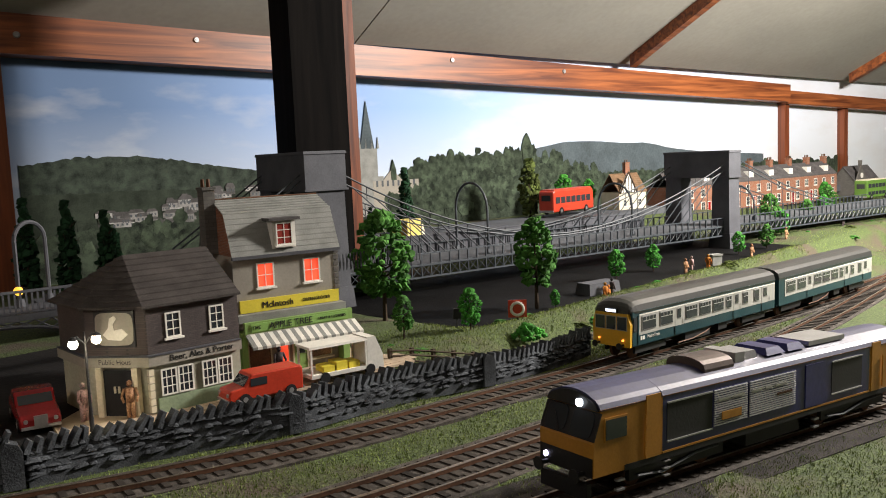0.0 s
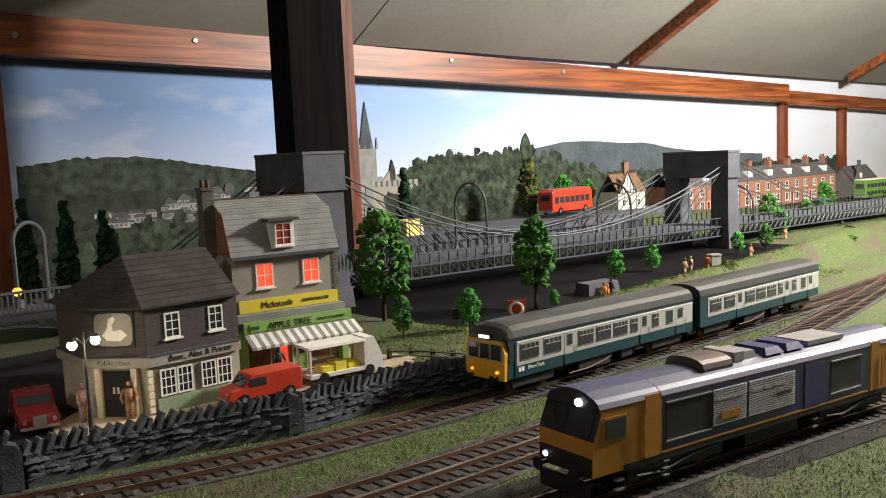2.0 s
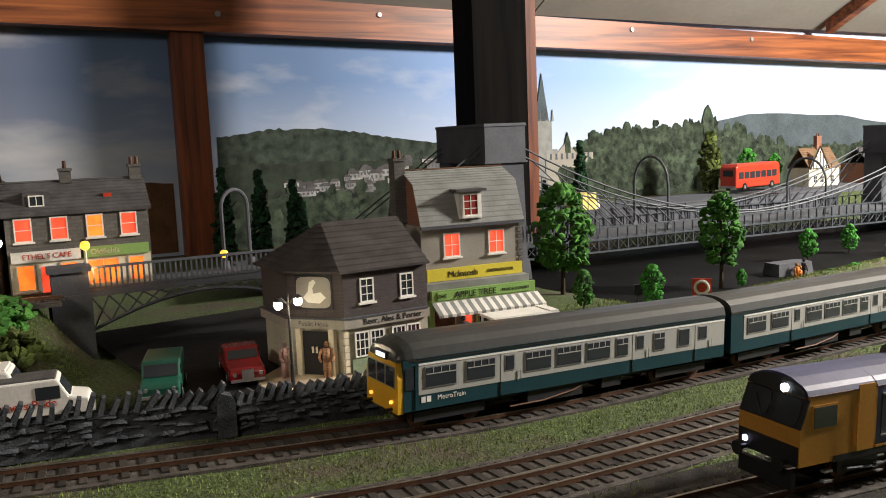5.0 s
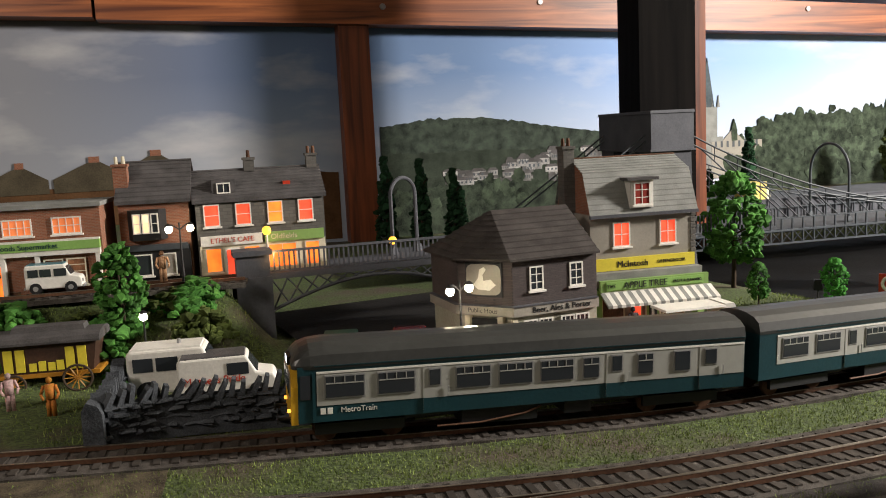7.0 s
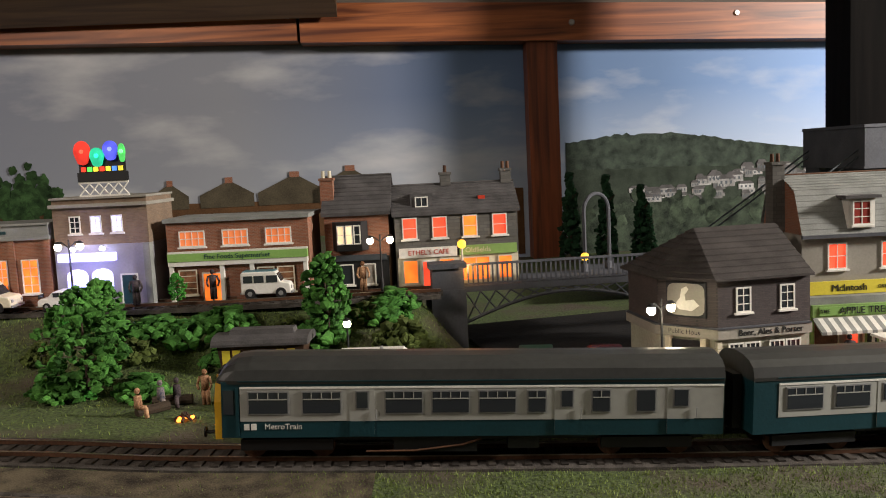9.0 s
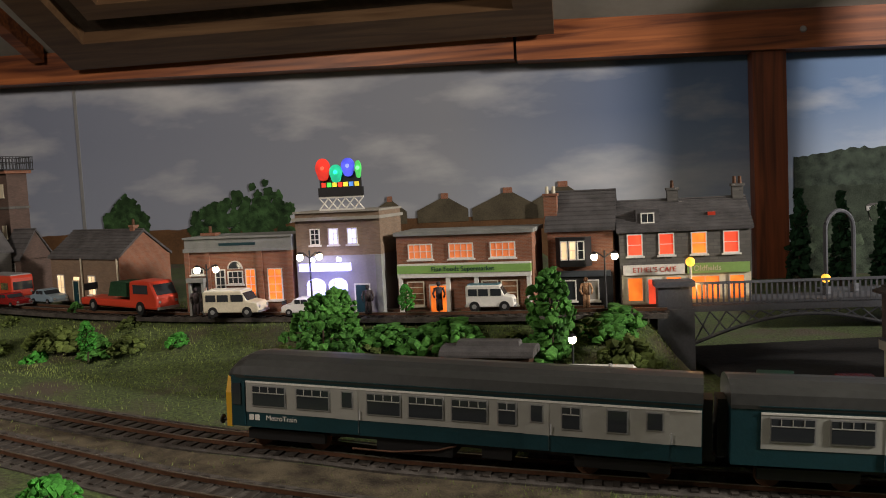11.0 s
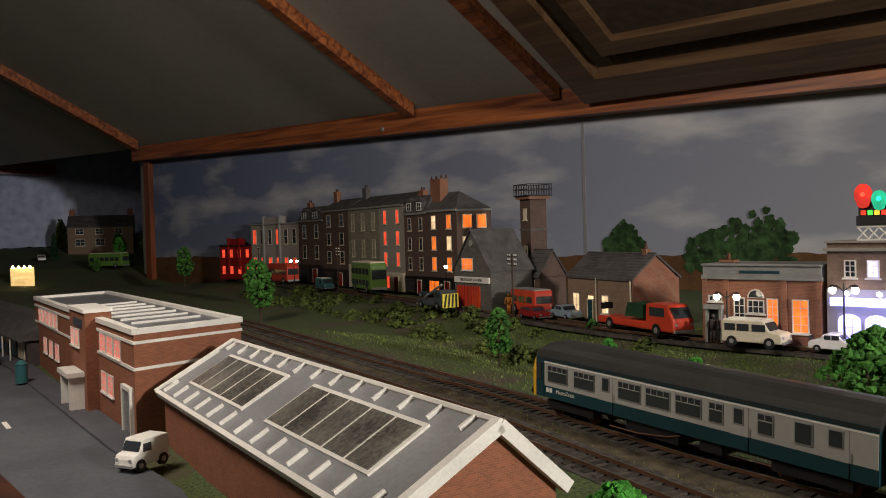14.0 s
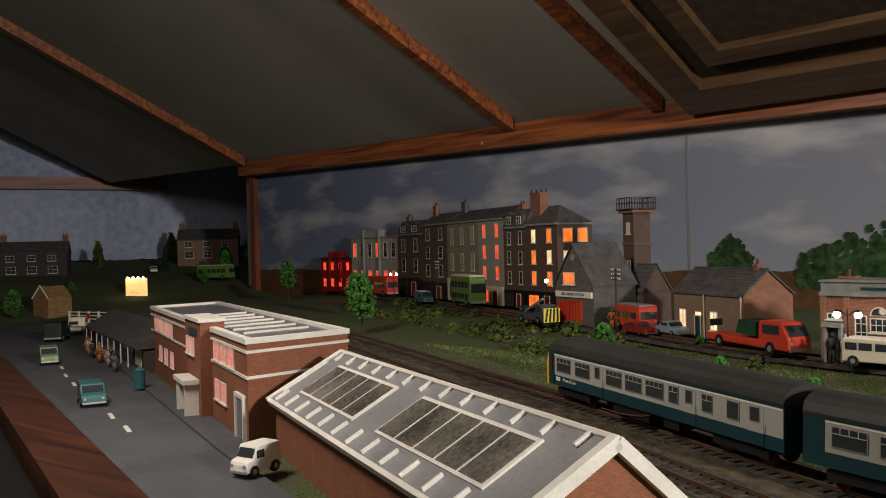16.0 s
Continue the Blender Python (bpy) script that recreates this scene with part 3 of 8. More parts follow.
def coach(cab, flip):
    """A diesel railcar vehicle, x from its leading end backwards, rail level at z = 0."""
    car = holder("railcar", Matrix.Identity(4), "blue and grey diesel railcar with yellow cab end" if cab else "blue and grey railcar trailer coupled behind", "train", "railcars of the train")
    L, W = CAR_L, CAR_W
    part("body", Geo().box(0.004 if cab else 0.0, L, -W, W, 0.0125, 0.0395), "railblue", car, "rail blue steel body")
    stations = [(L + 0.0002, 1.0, 0.0500)]
    if cab:
        stations = [(0.0014, 0.84, 0.0412), (0.0030, 0.92, 0.0445), (0.0055, 0.97, 0.0472), (0.0100, 1.0, 0.0492), (0.0170, 1.0, 0.0500)] + stations
    else:
        stations = [(-0.0002, 1.0, 0.0500)] + stations
    roof = Geo().loft([[(x, p, q) for p, q in arch_outline((W + 0.0004) * k, 0.0385, 0.0402, top)] for x, k, top in stations])
    part("roof", roof, "roofgrey", car, "dark grey arched roof")
    for y in (-1, 1):
        part("grey_band", Geo().box(0.0128, L - 0.0004, y * W, y * (W + 0.0003), 0.0205, 0.0372), "railgrey", car, "pale grey window band")
        part("cantrail_line", Geo().box(0.0128, L - 0.0004, y * (W + 0.0003), y * (W + 0.0006), 0.0362, 0.0370), "white", car)
        for x, w, kind in [(p * CAR_L / 0.230, q * CAR_L / 0.230, r) for p, q, r in LAYOUT]:
            z0, z1 = {"w": (0.0238, 0.0352), "d": (0.0262, 0.0352), "n": (0.0238, 0.0352)}[kind]
            win = part("window", Geo().box(x, x + w, y * (W + 0.0003), y * (W + 0.0008), z0, z1), "silver", car, "aluminium framed window")
            part("pane", Geo().box(x + 0.0007, x + w - 0.0007, y * (W + 0.0008), y * (W + 0.0010), z0 + 0.0007, z1 - 0.0007), "dark_glass", win)
            if kind == "w":
                part("transom", Geo().box(x + 0.0007, x + w - 0.0007, y * (W + 0.0010), y * (W + 0.0012), z1 - 0.0042, z1 - 0.0037), "railgrey", win)
                for q in range(1, 4 if w > 0.012 else 2):
                    xx = x + w * q / (4 if w > 0.012 else 2)
                    part("glazing_bar", Geo().box(xx - 0.0002, xx + 0.0002, y * (W + 0.0010), y * (W + 0.0012), z1 - 0.0040, z1 - 0.0007), "railgrey", win)
            if kind == "d":
                door = part("door", Geo().box(x - 0.0026, x + w + 0.0026, y * (W + 0.00031), y * (W + 0.0005), 0.0135, 0.0358), "railgrey", car, "slam door with grab rail")
                part("door_lower", Geo().box(x - 0.0026, x + w + 0.0026, y * (W + 0.0005), y * (W + 0.00065), 0.0130, 0.0204), "railblue", car)
                part("handle", Geo().rod((x + w + 0.0034, y * (W + 0.0012), 0.021), (x + w + 0.0034, y * (W + 0.0012), 0.026), 0.0003, n=5), "silver", door)
        tagged(part("number_bars", Geo().box(0.163, 0.171, y * (W + 0.0001), y * (W + 0.0003), 0.0182, 0.0192).box(0.1655, 0.1675, y * (W + 0.0001), y * (W + 0.0003), 0.0166, 0.0174), "railgrey", car))
    for k in range(11):
        part("roof_vent", Geo().box(0.022 + k * 0.0195, 0.0242 + k * 0.0195, -0.0075, -0.0053, 0.0465, 0.0494, 0.0003), "roofgrey", car)
    part("gutter", Geo().box(0.012, L, -W - 0.0007, -W, 0.0396, 0.0401).box(0.012, L, W, W + 0.0007, 0.0396, 0.0401), "railblue", car)
    part("underframe", Geo().box(0.012, L - 0.008, -0.011, 0.011, 0.0088, 0.0124).box(0.085, 0.125, -0.0155, 0.0155, 0.0042, 0.0122).box(0.14, 0.155, -0.0155, 0.0155, 0.0055, 0.0122), "black", car, "dirty black underframe with equipment boxes")
    for bx in (0.034, L - 0.036):
        bogie = part("bogie", Geo().box(bx - 0.022, bx + 0.022, -0.0148, -0.0125, 0.0052, 0.0105).box(bx - 0.022, bx + 0.022, 0.0125, 0.0148, 0.0052, 0.0105).box(bx - 0.004, bx + 0.004, -0.0125, 0.0125, 0.006, 0.010), "black", car)
        for wx in (-0.0165, 0.0165):
            part("wheelset", Geo().rod((bx + wx, -0.0095, 0.0062), (bx + wx, -0.0072, 0.0062), 0.0062, n=16).rod((bx + wx, 0.0072, 0.0062), (bx + wx, 0.0095, 0.0062), 0.0062, n=16).rod((bx + wx, -0.0072, 0.0062), (bx + wx, 0.0072, 0.0062), 0.001), "rust", bogie)
    part("exhaust_pipe", Geo().tube([(0.072, -0.0165, 0.0050), (0.095, -0.0168, 0.0052), (0.118, -0.0162, 0.0078), (0.127, -0.0155, 0.0105)], 0.0006), "rust", car, "rusty bent exhaust pipe")
    part("coupling", Geo().box(L, L + 0.006, -0.004, 0.004, 0.0095, 0.0125), "black", car)
    part("corridor", Geo().box(L, L + 0.0045, -0.0065, 0.0065, 0.0125, 0.0395), "black", car, "black corridor gangway")
    if cab:
        front = [(-W + 0.0004, 0.0118), (-W, 0.030), (-W + 0.0026, 0.0385), (W - 0.0026, 0.0385), (W, 0.030), (W - 0.0004, 0.0118)]
        part("cab_front", Geo().extrude(front, 0.0008, 0.0042, "x"), "warnyellow", car, "warning yellow cab front")
        for k, (a, b) in enumerate(((-0.0152, -0.0055), (-0.0046, 0.0046), (0.0055, 0.0152))):
            scr = part("windscreen", Geo().box(0.0003, 0.0008, a, b, 0.0250, 0.0362), "silver", car)
            part("pane", Geo().box(0.0001, 0.0003, a + 0.0006, b - 0.0006, 0.0256, 0.0356), "dark_glass", scr)
        for y in (-1, 1):
            part("cab_side_window", Geo().box(0.0050, 0.0098, y * W, y * (W + 0.0005), 0.0240, 0.0355), "dark_glass", car)
            part("cab_side_band", Geo().box(0.0108, 0.0122, y * W, y * (W + 0.0006), 0.0135, 0.0365), "railblue", car)
        part("headcode_box", Geo().box(0.0002, 0.004, -0.0062, 0.0062, 0.0385, 0.0425), "black", car)
        part("headcode_panel", Geo().box(-0.0001, 0.0002, -0.0048, 0.0048, 0.0393, 0.0416), emit("headcode_glow", (0.8, 0.85, 1.0), 1.6), car, "lit white destination panel")
        for y in (-0.0115, 0.0115):
            part("marker_lamp", Geo().rod((0.0008, y, 0.0172), (-0.0006, y, 0.0172), 0.0009, n=10), emit("marker_amber", (1.0, 0.36, 0.05), 2.2), car, "lit amber marker lamp")
            part("buffer", Geo().rod((0.001, y, 0.0135), (-0.005, y, 0.0135), 0.0009, n=8).rod((-0.005, y, 0.0135), (-0.0056, y, 0.0135), 0.0026, n=12), "black", car)
    else:
        front = Geo().box(-0.0045, 0.0, -0.0065, 0.0065, 0.0125, 0.0395)
        part("corridor", front, "black", car, "black corridor gangway")
        part("tail_yellow", Geo().box(L + 0.0, L + 0.0004, -W + 0.001, W - 0.001, 0.0125, 0.039), "warnyellow", car, "yellow tail end")
    return car


lead_car = coach(True, False)
rear_car = coach(False, False)


# the marking on the railcar's side
def lettering(name, text, size, m, material, parent=None, label="", depth=0.0001):
    cu = bpy.data.curves.new(name, "FONT")
    cu.body, cu.size, cu.extrude, cu.align_x, cu.align_y = text, size, depth, "CENTER", "CENTER"
    tmp = new(name + "_curve", cu)
    bpy.context.view_layer.update()
    me = bpy.data.meshes.new_from_object(tmp.evaluated_get(bpy.context.evaluated_depsgraph_get()))
    bpy.data.objects.remove(tmp)
    me.materials.clear()
    me.materials.append(MAT[material] if isinstance(material, str) else material)
    ob = new(name, me)
    if parent is None:
        ob.matrix_world = m
    else:
        ob.parent = parent
        ob.matrix_basis = m
    return tagged(ob, label)


def locomotive():
    """A heavy freight diesel, x from its leading cab backwards."""
    L, W = 0.281, 0.0172
    louvre = paint("pale_louvre", (0.50, 0.50, 0.53), 0.5, vary=0.15)
    lo = holder("diesel_locomotive", Matrix.Identity(4), "dark blue and gold freight diesel locomotive with lit headlight", "locomotive")
    part("body", Geo().box(0.046, L - 0.046, -W, W, 0.0150, 0.0425), "blue", lo, "dark blue body sides")
    roofo = [(-W, 0.0425), (-W * 0.93, 0.0446), (-W * 0.80, 0.0462), (-W * 0.45, 0.0486), (-W * 0.15, 0.0494)]
    roofo += [(-p, q) for p, q in reversed(roofo)]
    roofblue = paint("dusty_blue_roof", (0.038, 0.040, 0.105), 0.46, vary=0.3, scale=140)
    part("roof", Geo().extrude(roofo, 0.046, L - 0.046, "x"), roofblue, lo, "faceted blue roof")
    for x0, x1, d in ((0.0, 0.046, 1), (L - 0.046, L, -1)):
        cab = part("cab", Geo().extrude([(x0 + (0.0 if d > 0 else 0), 0.0125), (x0 + (0.0 if d > 0 else 0.0), 0.0275), (x0 + (0.006 if d > 0 else 0), 0.0425), (x1 - (0.006 if d < 0 else 0), 0.0425), (x1, 0.0275), (x1, 0.0125)], -W, W, "y"), "gold", lo, "gold cab with sloping windscreen")
        part("cab_roof", Geo().extrude([(p * 0.98, q) for p, q in roofo], x0 + (0.0045 if d > 0 else -0.0002), x1 - (0.0045 if d < 0 else -0.0002), "x"), roofblue, cab)
        for y in (-1, 1):
            xw = (x0 + 0.0065, x0 + 0.0215) if d > 0 else (x1 - 0.0215, x1 - 0.0065)
            w = part("cab_window", Geo().box(*xw, y * W, y * (W + 0.0004), 0.0275, 0.0385), "gold", cab)
            part("pane", Geo().box(xw[0] + 0.0008, xw[1] - 0.0008, y * (W + 0.0004), y * (W + 0.0006), 0.0285, 0.0375), "dark_glass", cab)
            part("door_pillar", Geo().box(x0 + 0.034 if d > 0 else x1 - 0.044, x0 + 0.044 if d > 0 else x1 - 0.034, y * W, y * (W + 0.0006), 0.0150, 0.0445), "gold", cab, "gold cab door")
            part("handrail", Geo().rod((x0 + 0.0325 if d > 0 else x1 - 0.0325, y * (W + 0.0012), 0.017), (x0 + 0.0325 if d > 0 else x1 - 0.0325, y * (W + 0.0012), 0.036), 0.0004), "gold", cab)
        if d > 0:
            # the two raked windscreens
            def slant(y0, y1, lift):
                pts = []
                for y, z in ((y0, 0.0288), (y1, 0.0288), (y1, 0.0408), (y0, 0.0408)):
                    x = 0.006 * (z - 0.0275) / 0.015
                    pts.append((x - lift, y, z))
                return pts
            a, b = slant(-W, W, 0.0007), slant(-W, W, 0.0)
            part("windscreen_surround", Geo().add(a + b, [(0, 1, 2, 3), (7, 6, 5, 4), (0, 4, 5, 1), (1, 5, 6, 2), (2, 6, 7, 3), (3, 7, 4, 0)]), "black", cab, "black windscreen surround")
            part("brow", Geo().extrude([(p * 0.95, q - 0.0008) for p, q in roofo], 0.0034, 0.0044, "x"), "black", cab)
            for yc in (-0.0082, 0.0082):
                ring = []
                for k in range(16):
                    c, s = math.cos(math.pi * k / 8), math.sin(math.pi * k / 8)
                    yy, zz = yc + math.copysign(abs(c) ** 0.45, c) * 0.0066, 0.0351 + math.copysign(abs(s) ** 0.45, s) * 0.0057
                    ring.append((0.006 * (zz - 0.0275) / 0.015, yy, zz))
                rim = [(x - 0.0012, y, z) for x, y, z in ring]
                part("windscreen", Geo().add(ring + rim, [tuple(range(16)), tuple(range(31, 15, -1))] + [(i, (i + 1) % 16, 16 + (i + 1) % 16, 16 + i) for i in range(16)]), "dark_glass", cab)
            part("front_panel", Geo().box(-0.0004, 0, -W + 0.0005, W - 0.0005, 0.0125, 0.0212), "black", cab, "black lower nose")
            part("headlight", Geo().rod((0.0044, -0.0055, 0.0440), (0.0022, -0.0055, 0.0440), 0.0019, n=12), "whitelit", cab, "bright lit headlight")
            part("marker_light", Geo().rod((0.0, 0.0125, 0.0168), (-0.0010, 0.0125, 0.0168), 0.0014, n=12), emit("marker_violet", (0.7, 0.65, 1.0), 9.0), cab, "lit violet-white marker light")
            part("wiper", Geo().rod((-0.0006, 0.004, 0.030), (0.0022, 0.010, 0.038), 0.0003), "black", cab)
            for y in (-0.0115, 0.0115):
                part("buffer", Geo().rod((0.0, y, 0.0135), (-0.006, y, 0.0135), 0.0012, n=8).rod((-0.006, y, 0.0135), (-0.0066, y, 0.0135), 0.0032, n=12), "black", lo)
            part("snow_plough", Geo().extrude([(-0.015, 0.002), (-0.015, 0.0095), (0.015, 0.0095), (0.015, 0.002)], -0.0016, 0.001, "x"), "black", lo)
    for y in (-1, 1):
        part("gold_line", Geo().box(0.046, L - 0.046, y * W, y * (W + 0.0004), 0.0150, 0.0159), "gold", lo, "thin gold solebar line")
        part("red_line", Geo().box(0.004, L - 0.004, y * W, y * (W + 0.0003), 0.0420, 0.0426), "rust", lo)
        for x0, x1 in ((0.049, 0.083), (0.193, 0.226)):
            gr = part("side_recess", Geo().box(x0, x1, y * W, y * (W + 0.0003), 0.0205, 0.0385), "black", lo, "black mesh intake panel")
            part("frame", Geo().box(x0, x1, y * W, y * (W + 0.0008), 0.0198, 0.0205).box(x0, x1, y * W, y * (W + 0.0008), 0.0385, 0.0392), "silver", gr)
        for x0, x1 in ((0.084, 0.112), (0.1135, 0.156)):
            gr = part("side_grille", Geo().box(x0, x1, y * W, y * (W + 0.0003), 0.0205, 0.0395), "blue", lo, "silver louvred grille panel")
            for k in range(16):
                z = 0.0210 + k * 0.00117
                part("louvre", Geo().box(x0 + 0.0004, x1 - 0.0004, y * (W + 0.0003), y * (W + 0.0009), z, z + 0.00062), louvre, gr)
        part("nameplate", Geo().box(0.090, 0.106, y * (W + 0.0009), y * (W + 0.0013), 0.0235, 0.0275), "gold", lo, "small gold nameplate")
        for k, (a, b, z, tone) in enumerate(((0.087, 0.097, 0.0335, "white"), (0.099, 0.109, 0.0335, "white"), (0.116, 0.124, 0.0335, "white"), (0.127, 0.133, 0.0335, "white"), (0.136, 0.146, 0.0335, "white"), (0.138, 0.152, 0.0285, "red"))):
            part("lettering_bar", Geo().box(a, b, y * (W + 0.0009), y * (W + 0.0011), z, z + 0.0013), "railgrey" if tone == "white" else "rust", lo)
        for k in range(3):
            part("steps", Geo().box(0.0475, 0.0515, y * (W - 0.002), y * (W + 0.0006), 0.0035 + k * 0.0035, 0.0041 + k * 0.0035), "silver", lo)
        part("blue_door", Geo().box(0.166, 0.184, y * W, y * (W + 0.0005), 0.0165, 0.0405), "blue", lo)
        part("solebar", Geo().box(0.02, L - 0.02, y * W * 0.98, y * (W + 0.0002), 0.0120, 0.0148), "black", lo)
    part("exhaust_silencer", Geo().extrude(arch_outline(0.0120, 0.047, 0.0485, 0.0535), 0.084, 0.108, "x"), paint("burnt_metal", (0.10, 0.075, 0.065), 0.45, 0.4), lo, "brown heat-stained silencer cover")
    part("roof_cowl", Geo().box(0.112, 0.120, -0.010, 0.010, 0.048, 0.0532).box(0.122, 0.133, -0.009, 0.009, 0.048, 0.0522, 0.001), "silver", lo)
    for x0 in (0.138, 0.158):
        part("roof_hatch", Geo().box(x0, x0 + 0.017, -0.0115, 0.0115, 0.0485, 0.0520, 0.0025), "blue", lo)
    part("radiator_grille", Geo().box(0.180, 0.218, -0.0105, 0.0105, 0.0485, 0.0512), "silver", lo, "grey roof radiator grille")
    part("fuel_tank", Geo().box(0.116, 0.166, -0.0145, 0.0145, 0.0040, 0.0120, 0.001), "black", lo)
    for bx in (0.060, L - 0.060):
        bg = part("bogie", Geo().box(bx - 0.035, bx + 0.035, -0.0155, -0.0130, 0.0055, 0.0110).box(bx - 0.035, bx + 0.035, 0.0130, 0.0155, 0.0055, 0.0110).box(bx - 0.006, bx + 0.006, -0.0130, 0.0130, 0.006, 0.012), "black", lo, "black three-axle bogie")
        for wx in (-0.026, 0.0, 0.026):
            part("wheelset", Geo().rod((bx + wx, -0.0095, 0.0068), (bx + wx, -0.0072, 0.0068), 0.0068, n=16).rod((bx + wx, 0.0072, 0.0068), (bx + wx, 0.0095, 0.0068), 0.0068, n=16), "rust", bg)
        for y in (-1, 1):
            part("brake_pipe", Geo().tube([(bx - 0.030, y * 0.0162, 0.0075), (bx - 0.012, y * 0.0162, 0.0058), (bx + 0.012, y * 0.0162, 0.0100), (bx + 0.030, y * 0.0162, 0.0105)], 0.0007), "iron", bg)
            part("step", Geo().box(bx - 0.044, bx - 0.039, y * 0.0145, y * 0.0168, 0.0030, 0.0040).box(bx - 0.044, bx - 0.039, y * 0.0145, y * 0.0168, 0.0075, 0.0085), "silver", bg)
    return lo


loco = locomotive()
LOCO_S = 0.905


def rail_pose(path, s, z, wheelbase=0.16):
    """The pose of a vehicle whose leading end is at s along a path, x pointing back along it."""
    a, b = path.at(s - 0.035), path.at(s - 0.035 - wheelbase)
    a.z, b.z = bed_z(a.x), bed_z(b.x)
    back = (b - a).normalized()
    nose = a - back * 0.035
    side = Vector((0, 0, 1)).cross(back).normalized()
    turn = Matrix((back, side, back.cross(side))).transposed().to_4x4()
    return Matrix.Translation((nose.x, nose.y, nose.z + z)) @ turn


lettering("marking", "MetroTrain", 0.0038, pose(0.0330, -CAR_W - 0.0002, 0.0178, 90, 0, 0), "white", lead_car, "white operator lettering")
part("emblem", Geo().box(0.0145, 0.0170, -CAR_W - 0.0003, -CAR_W, 0.0163, 0.0193).box(0.0178, 0.0203, -CAR_W - 0.0003, -CAR_W, 0.0163, 0.0193), "white", lead_car, "two small white emblem shapes")
lettering("marking", "MetroTrain", 0.0038, pose(0.0330, CAR_W + 0.0002, 0.0178, 90, 0, 180), "white", lead_car, "white operator lettering")
loco.matrix_world = rail_pose(loco_path, 0.760, 0.0)

# ---- suspension bridge ----
BR_A, BR_B = (0.645, 0.765), (1.285, 0.640)
BR = flat_to(BR_A, BR_B)
BR_LEN = span(BR_A, BR_B)
DECK = 0.024


def tower(s, top, label, w=0.024):
    ob = holder("bridge_tower", BR @ Matrix.Translation((s, 0, 0)), label, "bridge tower", "towers of the suspension bridge")
    d = 0.100
    for y0, y1 in ((-0.012, 0.022), (d - 0.022, d + 0.012)):
        part("pier", Geo().box(-w, w, y0, y1, -0.014, top - 0.040, 0.002), "stonegrey", ob)
    part("cross_beam", Geo().box(-w, w, -0.012, d + 0.012, top - 0.040, top - 0.003, 0.0), "stonegrey", ob)
    part("string_course", Geo().box(-w - 0.0015, w + 0.0015, -0.0135, d + 0.0135, top - 0.0415, top - 0.0395), "stonegrey", ob)
    part("cap", Geo().box(-w - 0.0012, w + 0.0012, -0.0132, d + 0.0132, top - 0.003, top, 0.0008), "stonegrey", ob)
    part("plinth", Geo().box(-w - 0.003, w + 0.003, -0.015, 0.025, -0.014, 0.012, 0.002), "stonegrey", ob)
    return ob


tower(-0.028, 0.157, "dark grey card suspension bridge tower by the shop")
tower(BR_LEN + 0.010, 0.138, "dark grey suspension bridge tower across the river", 0.014)

bridge = holder("suspension_bridge", BR, "dark grey iron suspension bridge with lattice girders over the river", "bridge")
part("deck", Geo().box(-0.30, BR_LEN + 0.62, 0.002, 0.098, DECK - 0.004, DECK), "road", bridge, "grey roadway")


def cable_z(x):
    q = (x / BR_LEN - 0.5) * 2
    return DECK + 0.014 + (0.083 - 0.014 * x / BR_LEN) * abs(q) ** 1.9


